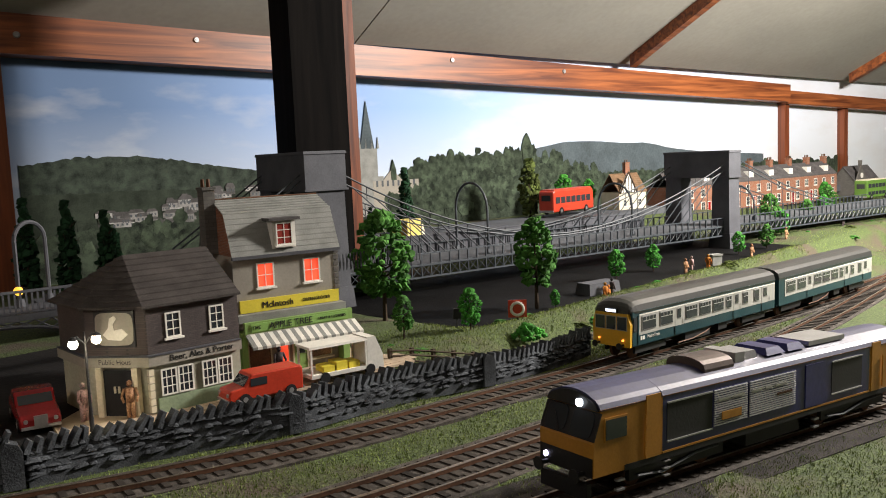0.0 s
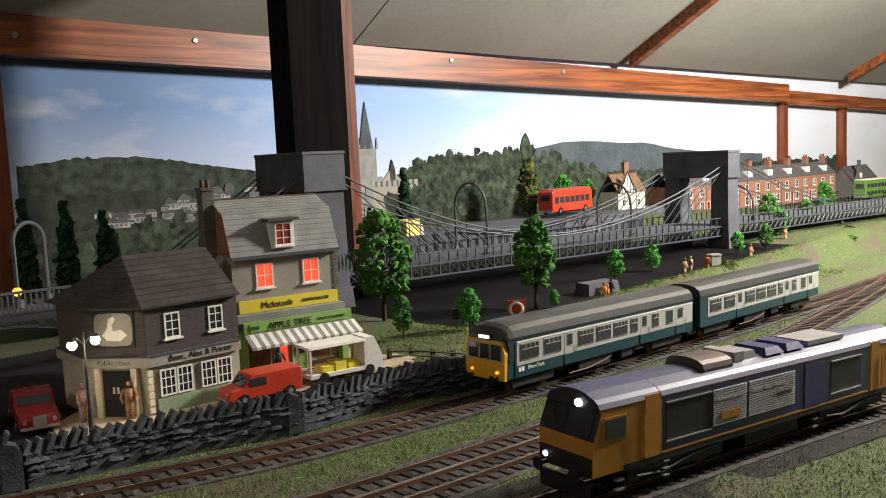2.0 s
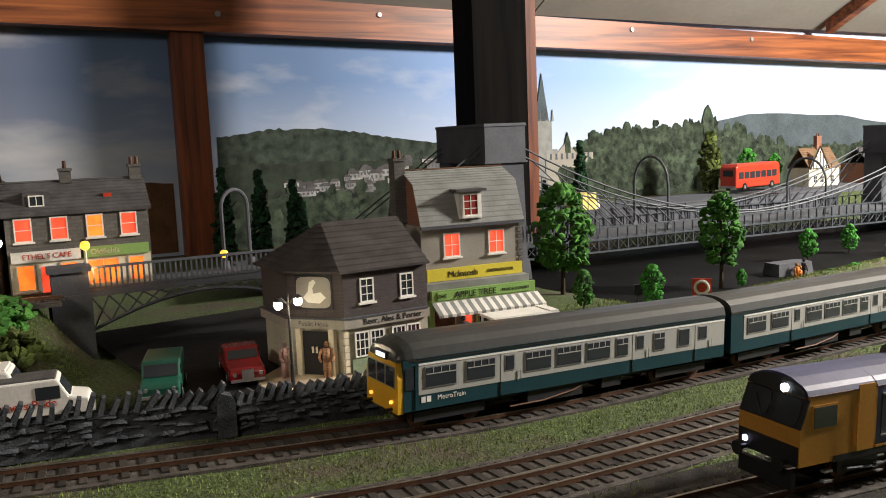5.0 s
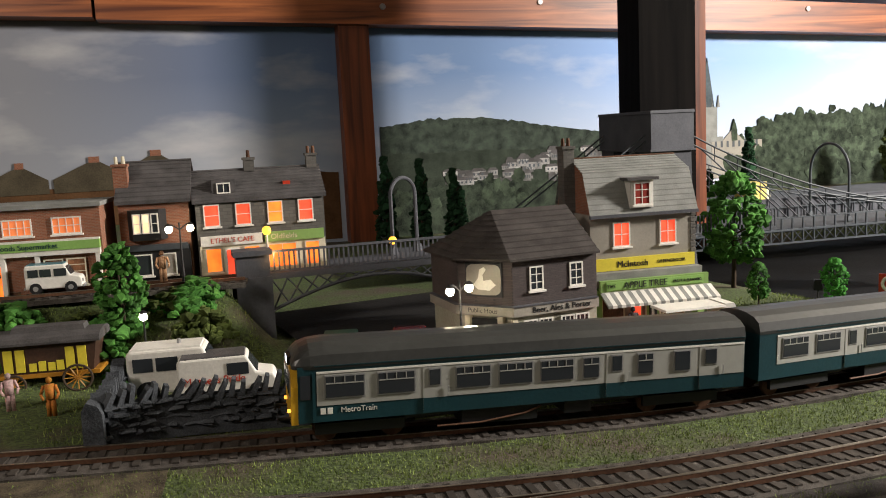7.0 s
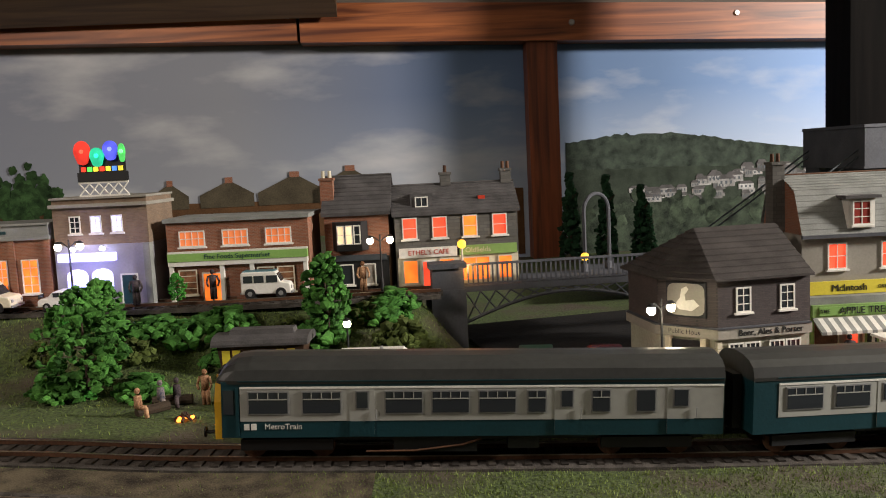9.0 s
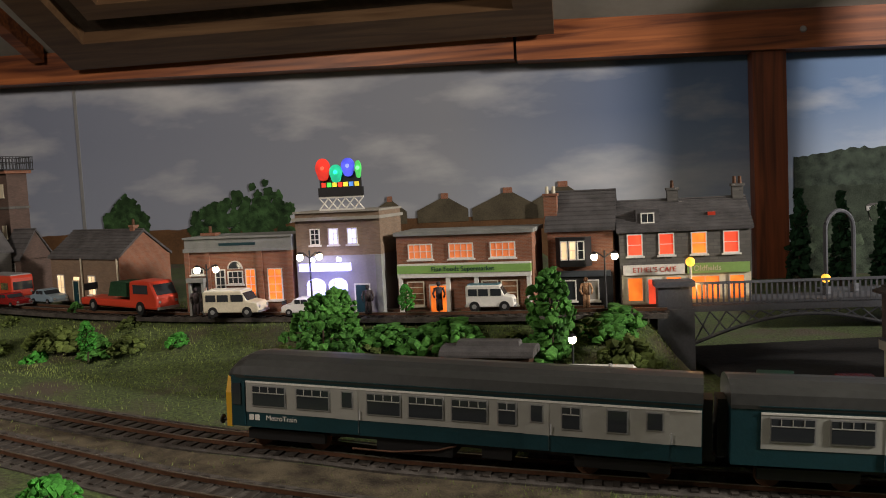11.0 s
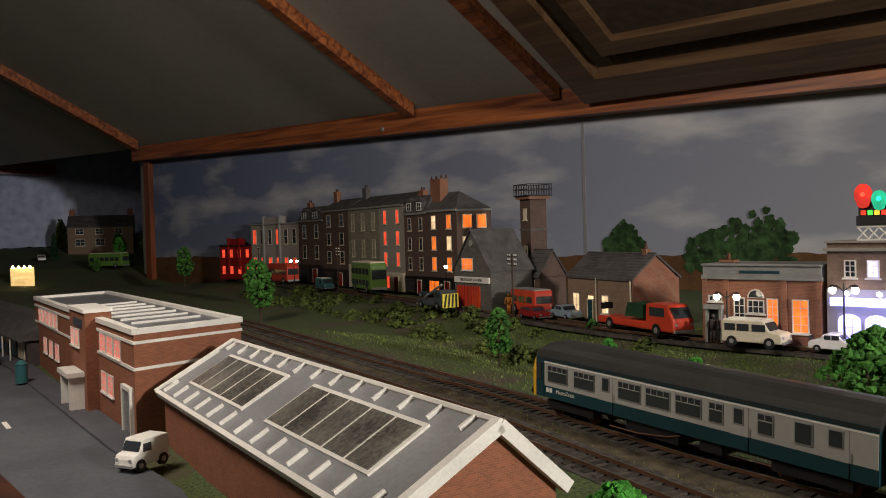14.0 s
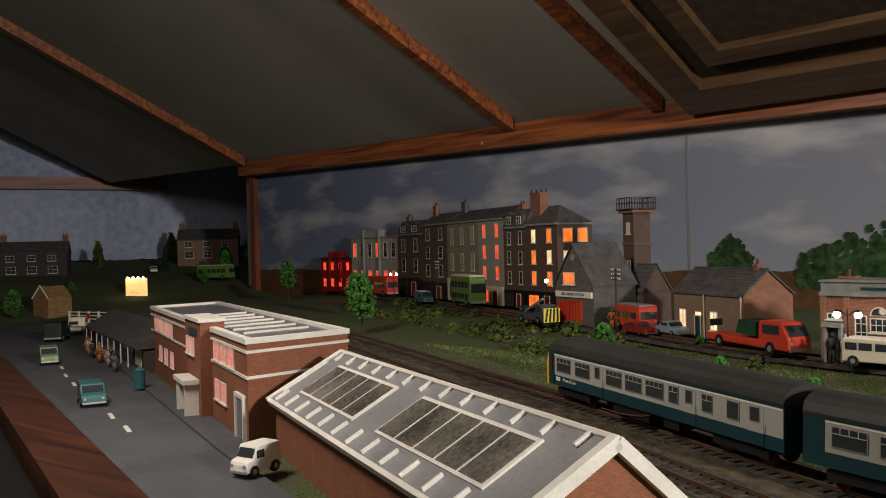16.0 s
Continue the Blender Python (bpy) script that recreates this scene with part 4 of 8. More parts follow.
for y in (0.0, 0.1):
    gird = part("lattice_girder", Geo().box(-0.005, BR_LEN + 0.60, y - 0.0012, y + 0.0012, DECK - 0.0025, DECK - 0.0005).box(-0.005, BR_LEN + 0.60, y - 0.0012, y + 0.0012, DECK - 0.0165, DECK - 0.0145).box(-0.005, BR_LEN + 0.60, y - 0.0008, y + 0.0008, DECK + 0.0110, DECK + 0.0122), "iron", bridge, "lattice side girder and railing")
    x = 0.0
    while x < BR_LEN + 0.58:
        g = Geo().box(x - 0.0006, x + 0.0006, y - 0.001, y + 0.001, DECK - 0.0150, DECK + 0.0115)
        g.rod((x, y, DECK - 0.0150), (x + 0.0135, y, DECK - 0.001), 0.0006, n=4).rod((x, y, DECK - 0.001), (x + 0.0135, y, DECK - 0.0150), 0.0006, n=4)
        part("brace", g, "iron", gird)
        x += 0.0135
    for dz in (0.0, 0.0065):
        pts = [(BR_LEN * k / 24, y, cable_z(BR_LEN * k / 24) + dz * (0.4 + abs(k / 12 - 1))) for k in range(25)]
        chain = part("chain", Geo().rod(pts[0], pts[1], 0.0010, n=5), "iron", bridge, "grey iron suspension chain")
        for a, b in zip(pts[1:], pts[2:]):
            part("link", Geo().rod(a, b, 0.0010, n=5), "iron", chain)
        for ends in (((BR_LEN + 0.03, 0.118), (BR_LEN + 0.16, 0.070), (BR_LEN + 0.30, DECK + 0.012)), ((-0.05, 0.128), (-0.115, 0.082), (-0.18, DECK + 0.014))):
            (xa, za), (xb, zb), (xc, zc) = ends
            stay = part("back_chain", Geo().rod((xa, y, za + dz), (xb, y, zb + dz), 0.0010, n=5), "iron", bridge)
            part("link", Geo().rod((xb, y, zb + dz), (xc, y, zc + dz), 0.0010, n=5), "iron", stay)
    # inclined hanger rods, leaning away from each tower, and short posts between the chains
    for k in range(1, 12):
        q = 0.46 * (k - 0.6) / 11
        for x, lean in ((BR_LEN * q, 1), (BR_LEN * (1 - q), -1)):
            h = cable_z(x) - DECK - 0.011
            part("hanger", Geo().rod((x, y, cable_z(x)), (x + lean * min(1.15 * h, 0.12), y, DECK + 0.011), 0.0008, n=5), "iron", bridge)
    for k in range(1, 24):
        x = BR_LEN * k / 24
        part("post", Geo().rod((x, y, DECK + 0.011 if k % 3 == 0 else cable_z(x) - 0.006), (x, y, cable_z(x) + 0.0065 * (0.4 + abs(k / 12 - 1))), 0.0006, n=4), "iron", bridge)
    for k in range(1, 9):
        x = BR_LEN + 0.03 + 0.27 * k / 9
        part("hanger", Geo().rod((x, y, DECK + 0.011), (x, y, 0.118 - 0.08 * k / 9), 0.00055, n=4), "iron", bridge)
x = 0.02
while x < BR_LEN * 0.86:
    part("parapet_panel", Geo().box(x, x + 0.046, 0.1025, 0.1055, DECK - 0.004, DECK + 0.021).box(x - 0.001, x + 0.047, 0.1018, 0.1062, DECK + 0.021, DECK + 0.0225), "stonegrey", bridge, "grey card parapet panel")
    x += 0.0475


def arch_lamp(m, w, h, label="tall grey arched iron hoop over the roadway", mat="iron"):
    pts = [(-w, 0, 0), (-w, 0, h - w)] + [(-w * math.cos(math.pi * k / 10), 0, h - w + w * math.sin(math.pi * k / 10)) for k in range(1, 10)] + [(w, 0, h - w), (w, 0, 0)]
    ob = holder("arched_hoop", m, label, "lamp arch", "hoops over the bridge road")
    part("hoop", Geo().tube(pts, 0.0016, 7), mat, ob)
    for x in (-w, w):
        part("foot", Geo().box(x - 0.003, x + 0.003, -0.003, 0.003, 0, 0.006, 0.0006), mat, ob)
    return ob


for s, h in ((0.195, 0.088), (0.455, 0.074), (0.74, 0.056)):
    arch_lamp(BR @ pose(s + 0.012, 0.05, DECK) @ Matrix.Rotation(radians(90), 4, "Z"), 0.033, h)

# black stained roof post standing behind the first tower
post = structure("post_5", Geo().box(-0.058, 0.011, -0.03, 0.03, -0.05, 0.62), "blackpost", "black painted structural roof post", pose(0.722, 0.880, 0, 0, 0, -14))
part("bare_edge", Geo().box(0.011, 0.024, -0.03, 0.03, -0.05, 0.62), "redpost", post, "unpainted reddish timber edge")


# ---- building kit ----
def window(parent, x, z, w, h, frame="white", pane="dark_glass", y=0.0, cols=2, rows=2, sill=True, bar=0.00055):
    f = 0.0009
    g = Geo().box(x, x + w, y - 0.0008, y, z, z + f).box(x, x + w, y - 0.0008, y, z + h - f, z + h).box(x, x + f, y - 0.0008, y, z + f, z + h - f).box(x + w - f, x + w, y - 0.0008, y, z + f, z + h - f)
    for k in range(1, cols):
        xx = x + w * k / cols
        g.box(xx - bar / 2, xx + bar / 2, y - 0.0006, y, z + f, z + h - f)
    for k in range(1, rows):
        zz = z + h * k / rows
        g.box(x + f, x + w - f, y - 0.00055, y, zz - bar / 2, zz + bar / 2)
    win = part("window", g, frame, parent)
    part("pane", Geo().box(x + f * 0.5, x + w - f * 0.5, y - 0.0003, y + 0.0006, z + f * 0.5, z + h - f * 0.5), pane, win)
    if sill:
        part("sill", Geo().box(x - 0.0012, x + w + 0.0012, y - 0.0018, y, z - 0.0012, z), frame, win)
    return win


def doorway(parent, x, z, w, h, mat="darkred", frame="white", y=0.0, pane=None):
    d = part("door", Geo().box(x, x + w, y - 0.0006, y, z, z + h), mat, parent)
    part("door_frame", Geo().box(x - 0.0011, x, y - 0.0010, y, z, z + h + 0.0011).box(x + w, x + w + 0.0011, y - 0.0010, y, z, z + h + 0.0011).box(x, x + w, y - 0.0010, y, z + h, z + h + 0.0011), frame, d)
    if pane:
        part("pane", Geo().box(x + w * 0.18, x + w * 0.82, y - 0.0009, y - 0.0006, z + h * 0.45, z + h * 0.92), pane, d)
    part("handle", Geo().rod((x + w * 0.85, y - 0.0006, z + h * 0.45), (x + w * 0.85, y - 0.0014, z + h * 0.45), 0.0004), "silver", d)
    return d


def gable_roof(parent, w, d, h, ridge, mat="slate", over=0.002, y0=0.0, along="x", courses=9):
    """Pitched roof over a plan w by d, ridge along the front, laid in overlapping courses."""
    roof = None
    t = 0.0014
    for sgn in (0, 1):
        ya, yb = (y0 - over, y0 + d / 2) if sgn == 0 else (y0 + d + over, y0 + d / 2)
        for k in range(courses):
            g = Geo()
            f0, f1 = k / courses, (k + 1.15) / courses
            f1 = min(1, f1)
            za, zb = h + (ridge - h) * f0, h + (ridge - h) * f1
            pa, pb = ya + (yb - ya) * f0, ya + (yb - ya) * f1
            lift = t * 0.55
            g.add([(-over, pa, za + lift + 0.0006), (w + over, pa, za + lift + 0.0006), (w + over, pb, zb + 0.0004), (-over, pb, zb + 0.0004),
                   (-over, pa, za - t), (w + over, pa, za - t), (w + over, pb, zb - t), (-over, pb, zb - t)],
                  [(0, 1, 2, 3), (7, 6, 5, 4), (0, 4, 5, 1), (1, 5, 6, 2), (2, 6, 7, 3), (3, 7, 4, 0)])
            piece = part("slate_course", g, mat, parent)
            roof = roof or piece
    part("ridge_tiles", Geo().rod((-over, y0 + d / 2, ridge + 0.0006), (w + over, y0 + d / 2, ridge + 0.0006), 0.0011, n=6), mat, roof)
    g = Geo()
    for x in (0.0, w - 0.0012):
        g.extrude([(y0, h - 0.001), (y0 + d, h - 0.001), (y0 + d / 2, ridge - 0.0014)], x, x + 0.0012, "x")
    return roof, g


def chimney(parent, x, y, z, h, w=0.009, d=0.006, mat="brick", pots=2, potmat="rust"):
    c = part("chimney", Geo().box(x - w / 2, x + w / 2, y - d / 2, y + d / 2, z, z + h).box(x - w / 2 - 0.0008, x + w / 2 + 0.0008, y - d / 2 - 0.0008, y + d / 2 + 0.0008, z + h - 0.002, z + h), mat, parent)
    for k in range(pots):
        px = x + (k - (pots - 1) / 2) * w * 0.5
        part("chimney_pot", Geo().rod((px, y, z + h), (px, y, z + h + 0.0055), 0.0015, 0.0012, 8), potmat, c)
    return c


def glow(name, place, watts, colour, size=0.004):
    data = bpy.data.lights.new(name, "POINT")
    data.energy, data.color, data.shadow_soft_size = watts, colour, size
    ob = new(name, data)
    ob.location = place
    return ob


# ---- public house on the corner ----
PUB_A, PUB_B = (0.2855, 0.5165), (0.3445, 0.5125)
pub = holder("public_house", flat_to(PUB_A, PUB_B), "two-storey dark brick corner pub with stone ground floor and tiled roof", "building")
PW, PD = span(PUB_A, PUB_B), 0.075
CX, CY = -0.0245, 0.029      # chamfered corner, from the front wall to the side wall
plan_pub = [(0, 0), (PW, 0), (PW, PD), (CX, PD), (CX, CY)]
part("upper_wall", Geo().extrude(plan_pub, 0.034, 0.0665, "z"), "darkbrick", pub, "dark brown brick upper storey")
low = [(0.0012, 0.0008), (PW, 0.0008), (PW, PD), (CX + 0.001, PD), (CX + 0.001, CY + 0.0006)]
part("lower_wall", Geo().extrude(low, 0.0, 0.034, "z"), paint("pub_stone", (0.34, 0.33, 0.26), 0.85, vary=0.2), pub, "pale green-grey stone ground floor")
band = [(-0.0009, -0.0022), (PW, -0.0022), (PW, 0.01), (0.006, 0.01), (CX + 0.008, CY + 0.004), (CX + 0.008, PD), (CX - 0.0022, PD), (CX - 0.0022, CY - 0.0006)]
part("fascia", Geo().extrude(band, 0.0305, 0.0365, "z"), "render_grey", pub, "pale fascia board")
part("cornice", Geo().extrude([(p - 0.0006, q - 0.0006) for p, q in band], 0.0365, 0.0373, "z"), "stonegrey", pub)
lettering("sign_lettering", "Beer, Ales & Porter", 0.0052, pose(PW * 0.55, -0.0024, 0.0336, 90, 0, 0), "black", pub, "black serif lettering")
corner_turn = math.degrees(math.atan2(-CY, -CX))
lettering("sign_lettering", "Public House", 0.0042, pose(CX / 2 - 0.0016, CY / 2 - 0.0012, 0.0336, 90, 0, corner_turn), "black", pub, "black serif lettering")
# hipped roof with courses
eave = [(-0.003, -0.004), (PW + 0.0005, -0.004), (PW + 0.0005, PD + 0.004), (CX - 0.004, PD + 0.004), (CX - 0.004, CY - 0.003)]
ridge_a, ridge_b = (0.004, PD * 0.5), (PW, PD * 0.5)
for k in range(9):
    f0, f1 = k / 9, (k + 1) / 9
    def lerp(p, f):
        tgt = (min(max(p[0], ridge_a[0]), ridge_b[0]), PD * 0.5)
        return (p[0] + (tgt[0] - p[0]) * f, p[1] + (tgt[1] - p[1]) * f)
    lo_ring, hi_ring = [lerp(p, f0) for p in eave], [lerp(p, f1) for p in eave]
    z0, z1 = 0.0655 + 0.0275 * f0, 0.0655 + 0.0275 * f1
    n5 = len(eave)
    part("roof_course", Geo().add([(*p, z0 + 0.0011) for p in lo_ring] + [(*p, z1 + 0.0003) for p in hi_ring] + [(*p, z0 - 0.0004) for p in lo_ring],
         [(i, (i + 1) % n5, n5 + (i + 1) % n5, n5 + i) for i in range(n5)] + [(2 * n5 + i, 2 * n5 + (i + 1) % n5, (i + 1) % n5, i) for i in range(n5)]), "tile", pub, "dark plain tiles")
for x in (0.0115, 0.0395):
    window(pub, x, 0.0455, 0.0095, 0.0150, cols=2, rows=3)
for x in (0.0065, 0.0170, 0.0325, 0.0430):
    window(pub, x, 0.0115, 0.0098, 0.0160, cols=3, rows=3, sill=False)
part("stall_riser", Geo().box(0.004, PW - 0.004, -0.0015, 0.001, 0.0, 0.0105), paint("pub_green", (0.22, 0.28, 0.18), 0.7), pub, "pale green panel below the windows")
for k in range(6):
    part("quoin", Geo().box(-0.0008, 0.0022, -0.0010, 0.002, 0.003 + k * 0.0044, 0.0066 + k * 0.0044), "cream", pub)
ch = Matrix.Translation((CX, CY, 0)) @ Matrix.Rotation(math.atan2(-CY, -CX), 4, "Z")
CHW = math.hypot(CX, CY)
porch = part("porch", Geo().box(0.006, 0.0095, -0.0035, 0.001, 0, 0.0305).box(CHW - 0.0095, CHW - 0.006, -0.0035, 0.001, 0, 0.0305), "cream", pub, "cream door pillars", at=ch)
part("entrance", Geo().box(0.0095, CHW - 0.0095, -0.0008, 0.0005, 0, 0.0285), "black", pub, "dark double entrance doors", at=ch)
part("door_lights", Geo().box(0.0155, 0.0168, -0.0012, -0.0008, 0.015, 0.019).box(0.0182, 0.0195, -0.0012, -0.0008, 0.015, 0.019), "cream", pub, at=ch)
sign = part("pub_sign", Geo().box(0.0065, CHW - 0.0065, -0.0012, 0.0, 0.0425, 0.0640), "black", pub, "painted swan sign board", at=ch)
part("sign_face", Geo().extrude([(0.0165 + 0.0118 * math.copysign(abs(math.cos(a)) ** 0.4, math.cos(a)), 0.0532 + 0.0098 * math.copysign(abs(math.sin(a)) ** 0.4, math.sin(a))) for a in [k * math.pi / 8 for k in range(16)]], -0.0015, -0.0012, "y").moved(Matrix.Translation((CHW / 2 - 0.0165, 0, 0))), "render_grey", sign)
swan = [(0.000, 0.0470), (0.008, 0.0465), (0.0125, 0.050), (0.009, 0.0535), (0.004, 0.0525), (0.0035, 0.056), (0.006, 0.0595), (0.0045, 0.0612), (0.0015, 0.0595), (0.0005, 0.054), (-0.003, 0.050)]
part("swan_shape", Geo().extrude([(CHW / 2 - 0.004 + p, q) for p, q in swan], -0.0018, -0.0015, "y"), "white", sign, "white swan shape")

# ---- greengrocer ----
SH_A, SH_B = (0.3640, 0.5465), (0.4400, 0.5300)
shop = holder("greengrocer_shop", flat_to(SH_A, SH_B), "three-storey grey rendered greengrocer with mansard slate roof and striped awning", "building")
SW, SD = span(SH_A, SH_B), 0.062
part("wall", Geo().box(0, SW, 0, SD, 0.0, 0.0845), "render_grey", shop, "grey rendered wall")
sec = [(-0.003, 0.0835), (0.009, 0.1120), (SD / 2, 0.1215), (SD - 0.009, 0.1120), (SD + 0.003, 0.0835)]
part("gable", Geo().extrude([(0.0, 0.084), (0.0105, 0.1110), (SD / 2, 0.1200), (SD - 0.0105, 0.1110), (SD, 0.084)], 0.0, SW, "x"), "brick", shop, "red brick gable end")
for (ya, za), (yb, zb), n in ((sec[0], sec[1], 8), (sec[1], sec[2], 6), (sec[4], sec[3], 8), (sec[3], sec[2], 6)):
    for k in range(n):
        f0, f1 = k / n, (k + 1.05) / n
        pa, pb = (ya + (yb - ya) * f0, za + (zb - za) * f0), (ya + (yb - ya) * f1, za + (zb - za) * f1)
        part("slate_course", Geo().add([(-0.001, pa[0], pa[1] + 0.0009), (SW + 0.001, pa[0], pa[1] + 0.0009), (SW + 0.001, pb[0], pb[1] + 0.0002), (-0.001, pb[0], pb[1] + 0.0002), (-0.001, pa[0], pa[1] - 0.0006), (SW + 0.001, pa[0], pa[1] - 0.0006)],
             [(0, 1, 2, 3), (4, 5, 1, 0)]), "greyslate", shop)
part("ridge_tiles", Geo().rod((-0.001, SD / 2, 0.1218), (SW + 0.001, SD / 2, 0.1218), 0.0009), "rust", shop, "red ridge tiles")
part("gutter", Geo().box(-0.001, SW + 0.001, -0.0042, -0.0015, 0.0820, 0.0842), "stonegrey", shop)
dorm = part("dormer", Geo().box(0.0285, 0.0455, -0.0028, 0.012, 0.0875, 0.1065), "white", shop, "white dormer window")
part("dormer_roof", Geo().box(0.0255, 0.0485, -0.0055, 0.014, 0.1065, 0.1083), "slate", dorm)
window(shop, 0.0310, 0.0895, 0.0120, 0.0155, y=-0.0029, pane=paint("red_curtain", (0.25, 0.03, 0.02), 0.7), cols=2, rows=3)
for x in (0.0165, 0.0510):
    window(shop, x, 0.0615, 0.0125, 0.0170, y=0, pane="redlit", cols=2, rows=2)
for k in range(8):
    part("quoin", Geo().box(SW - 0.0032, SW + 0.0006, -0.0006, 0.001, 0.049 + k * 0.0044, 0.0524 + k * 0.0044), "greystone", shop)
nb = part("name_board", Geo().box(0.003, SW - 0.001, -0.0016, 0.0, 0.0455, 0.0540), "yellow", shop, "yellow name board")
lettering("sign_lettering", "McIntosh", 0.0062, pose(0.0300, -0.0018, 0.0495, 90, 0, 0), "black", shop)
lettering("sign_lettering", "GREENGROCER", 0.0030, pose(0.0590, -0.0018, 0.0495, 90, 0, 0), "black", shop)
part("ledge", Geo().box(-0.001, SW + 0.001, -0.0080, 0.0, 0.0400, 0.0452), "greyslate", shop, "sloping lead ledge")
part("green_fascia", Geo().box(0.002, SW + 0.004, -0.0110, -0.0080, 0.0330, 0.0405), "green", shop, "green shop fascia")
part("fascia_board", Geo().box(0.006, SW, -0.0116, -0.0110, 0.0340, 0.0395), "lime", shop)
lettering("sign_lettering", "APPLE TREE", 0.0062, pose(0.0345, -0.0119, 0.0367, 90, 0, 0), "black", shop)
lettering("sign_lettering", "THE", 0.0034, pose(0.0095, -0.0119, 0.0367, 90, 0, 0), "black", shop)
lettering("sign_lettering", "FRUIT & FLOWERS", 0.0026, pose(0.0655, -0.0119, 0.0367, 90, 0, 0), "black", shop)
awn = part("awning", Geo().box(0.003, SW + 0.004, -0.0108, -0.0104, 0.0322, 0.0330), "white", shop, "white and grey striped awning")
for k in range(26):
    x = 0.002 + k * (SW + 0.004) / 26
    w = (SW + 0.004) / 26
    m = "white" if k % 2 else "greyslate"
    part("stripe", Geo().add([(x, -0.0105, 0.0325), (x + w, -0.0105, 0.0325), (x + w, -0.0235, 0.0262), (x, -0.0235, 0.0262), (x, -0.0235, 0.0243), (x + w, -0.0235, 0.0243), (x, -0.0105, 0.0318), (x + w, -0.0105, 0.0318)],
         [(0, 3, 2, 1), (3, 4, 5, 2), (6, 7, 5, 4), (0, 6, 4, 3), (1, 2, 5, 7)]), m, awn)
part("shop_post", Geo().box(0.0, 0.004, -0.0085, 0.0, 0, 0.034).box(SW - 0.003, SW + 0.002, -0.0085, 0.0, 0, 0.034), "green", shop)
for x, w, p in ((0.0065, 0.017, paint("brown_goods", (0.16, 0.07, 0.04), 0.6, vary=0.6, scale=500)), (0.0285, 0.008, "redlit"), (0.052, 0.017, paint("mixed_goods", (0.24, 0.14, 0.07), 0.6, vary=0.7, scale=600))):
    window(shop, x, 0.007, w, 0.022, frame="cream", pane=p, y=-0.0008, cols=1, rows=1)
doorway(shop, 0.0400, 0.0, 0.0095, 0.027, "green", "cream", -0.0008, "dark_glass")
chimney(shop, -0.004, SD * 0.5, 0.085, 0.046, 0.008, 0.012, "greystone", 2)

# ---- terrace on the high level ----
def front(a, b, name, label, z=TERRACE_Z):
    ob = holder(name, flat_to(a, b, z), label, "building", "buildings along the high street")
    return ob, span(a, b)


# cafe pair
cafe, W = front((0.132, 0.713), (0.226, 0.700), "cafe_building", "two stone-faced shops with slate roof and orange lit windows")
part("wall", Geo().box(0, W, 0, 0.05, 0, 0.0575), "greystone", cafe, "grey stone upper wall")
_, gg = gable_roof(cafe, W, 0.05, 0.0575, 0.0785)
part("gable", gg, "greystone", cafe)
for k, x in enumerate((0.0055, 0.0285, 0.0520, 0.0750)):
    window(cafe, x, 0.0385, 0.0115, 0.0165, pane="redlit" if k < 1 else "orangelit" if k == 2 else "redlit", cols=1, rows=2)
part("shopfront", Geo().box(0.001, W - 0.001, -0.0025, 0, 0, 0.0245), "cream", cafe, "cream shop front")
part("fascia", Geo().box(0.002, W * 0.49, -0.0042, -0.0025, 0.0245, 0.0320), "white", cafe, "white shop fascia")
part("fascia", Geo().box(W * 0.51, W - 0.002, -0.0042, -0.0025, 0.0245, 0.0320), "green", cafe, "green shop fascia")
lettering("sign_lettering", "ETHEL'S CAFE", 0.0052, pose(W * 0.26, -0.0044, 0.0282, 90, 0, 0), "red", cafe)
lettering("sign_lettering", "Oldfields", 0.0055, pose(W * 0.66, -0.0044, 0.0282, 90, 0, 0), "cream", cafe)
for x, w in ((0.0045, 0.012), (0.0325, 0.012), (0.0500, 0.022), (0.078, 0.0115)):
    window(cafe, x, 0.0045, w, 0.0185, pane="orangelit", y=-0.0026, cols=2 if w > 0.02 else 1, rows=1, frame="cream")
doorway(cafe, 0.0200, 0, 0.0085, 0.021, "redlit", "white", -0.0026)
chimney(cafe, W * 0.45, 0.025, 0.072, 0.016, 0.008, 0.006, "greystone", 1)
chimney(cafe, W - 0.004, 0.025, 0.072, 0.017, 0.008, 0.006, "greystone", 2)
dm = part("dormer", Geo().box(0.013, 0.030, 0.004, 0.020, 0.060, 0.0725), "slate", cafe, "slate-hung dormer")
window(cafe, 0.0165, 0.0625, 0.010, 0.0080, y=0.0038, pane="dark_glass", rows=1, sill=False)
part("roof_light", Geo().box(0.066, 0.0715, 0.008, 0.013, 0.0655, 0.0690), "red", cafe, "red framed roof light")

# dark brick house with a bay
dkh, W = front((0.080, 0.727), (0.1275, 0.7145), "bay_house", "narrow dark brick house with a lit oriel bay and slate roof")
part("wall", Geo().box(0, W, 0, 0.055, 0, 0.0600), "brick", dkh)
_, gg = gable_roof(dkh, W, 0.055, 0.060, 0.0880)
part("gable", gg, "brick", dkh)
bay = part("bay_window", Geo().extrude([(0.006, 0.0), (0.010, -0.008), (0.029, -0.008), (0.033, 0.0)], 0.0325, 0.0545, "z"), "black", dkh, "black timber oriel bay")
for x, w, p in ((0.0105, 0.0055, "warmlit"), (0.0168, 0.0055, "warmlit"), (0.0230, 0.0055, "dark_glass")):
    window(dkh, x, 0.0375, w, 0.0145, y=-0.0082, pane=p, cols=1, rows=2, sill=False)
part("shopfront", Geo().box(0.001, W - 0.001, -0.0025, 0, 0, 0.0275), "black", dkh, "black painted shop front")
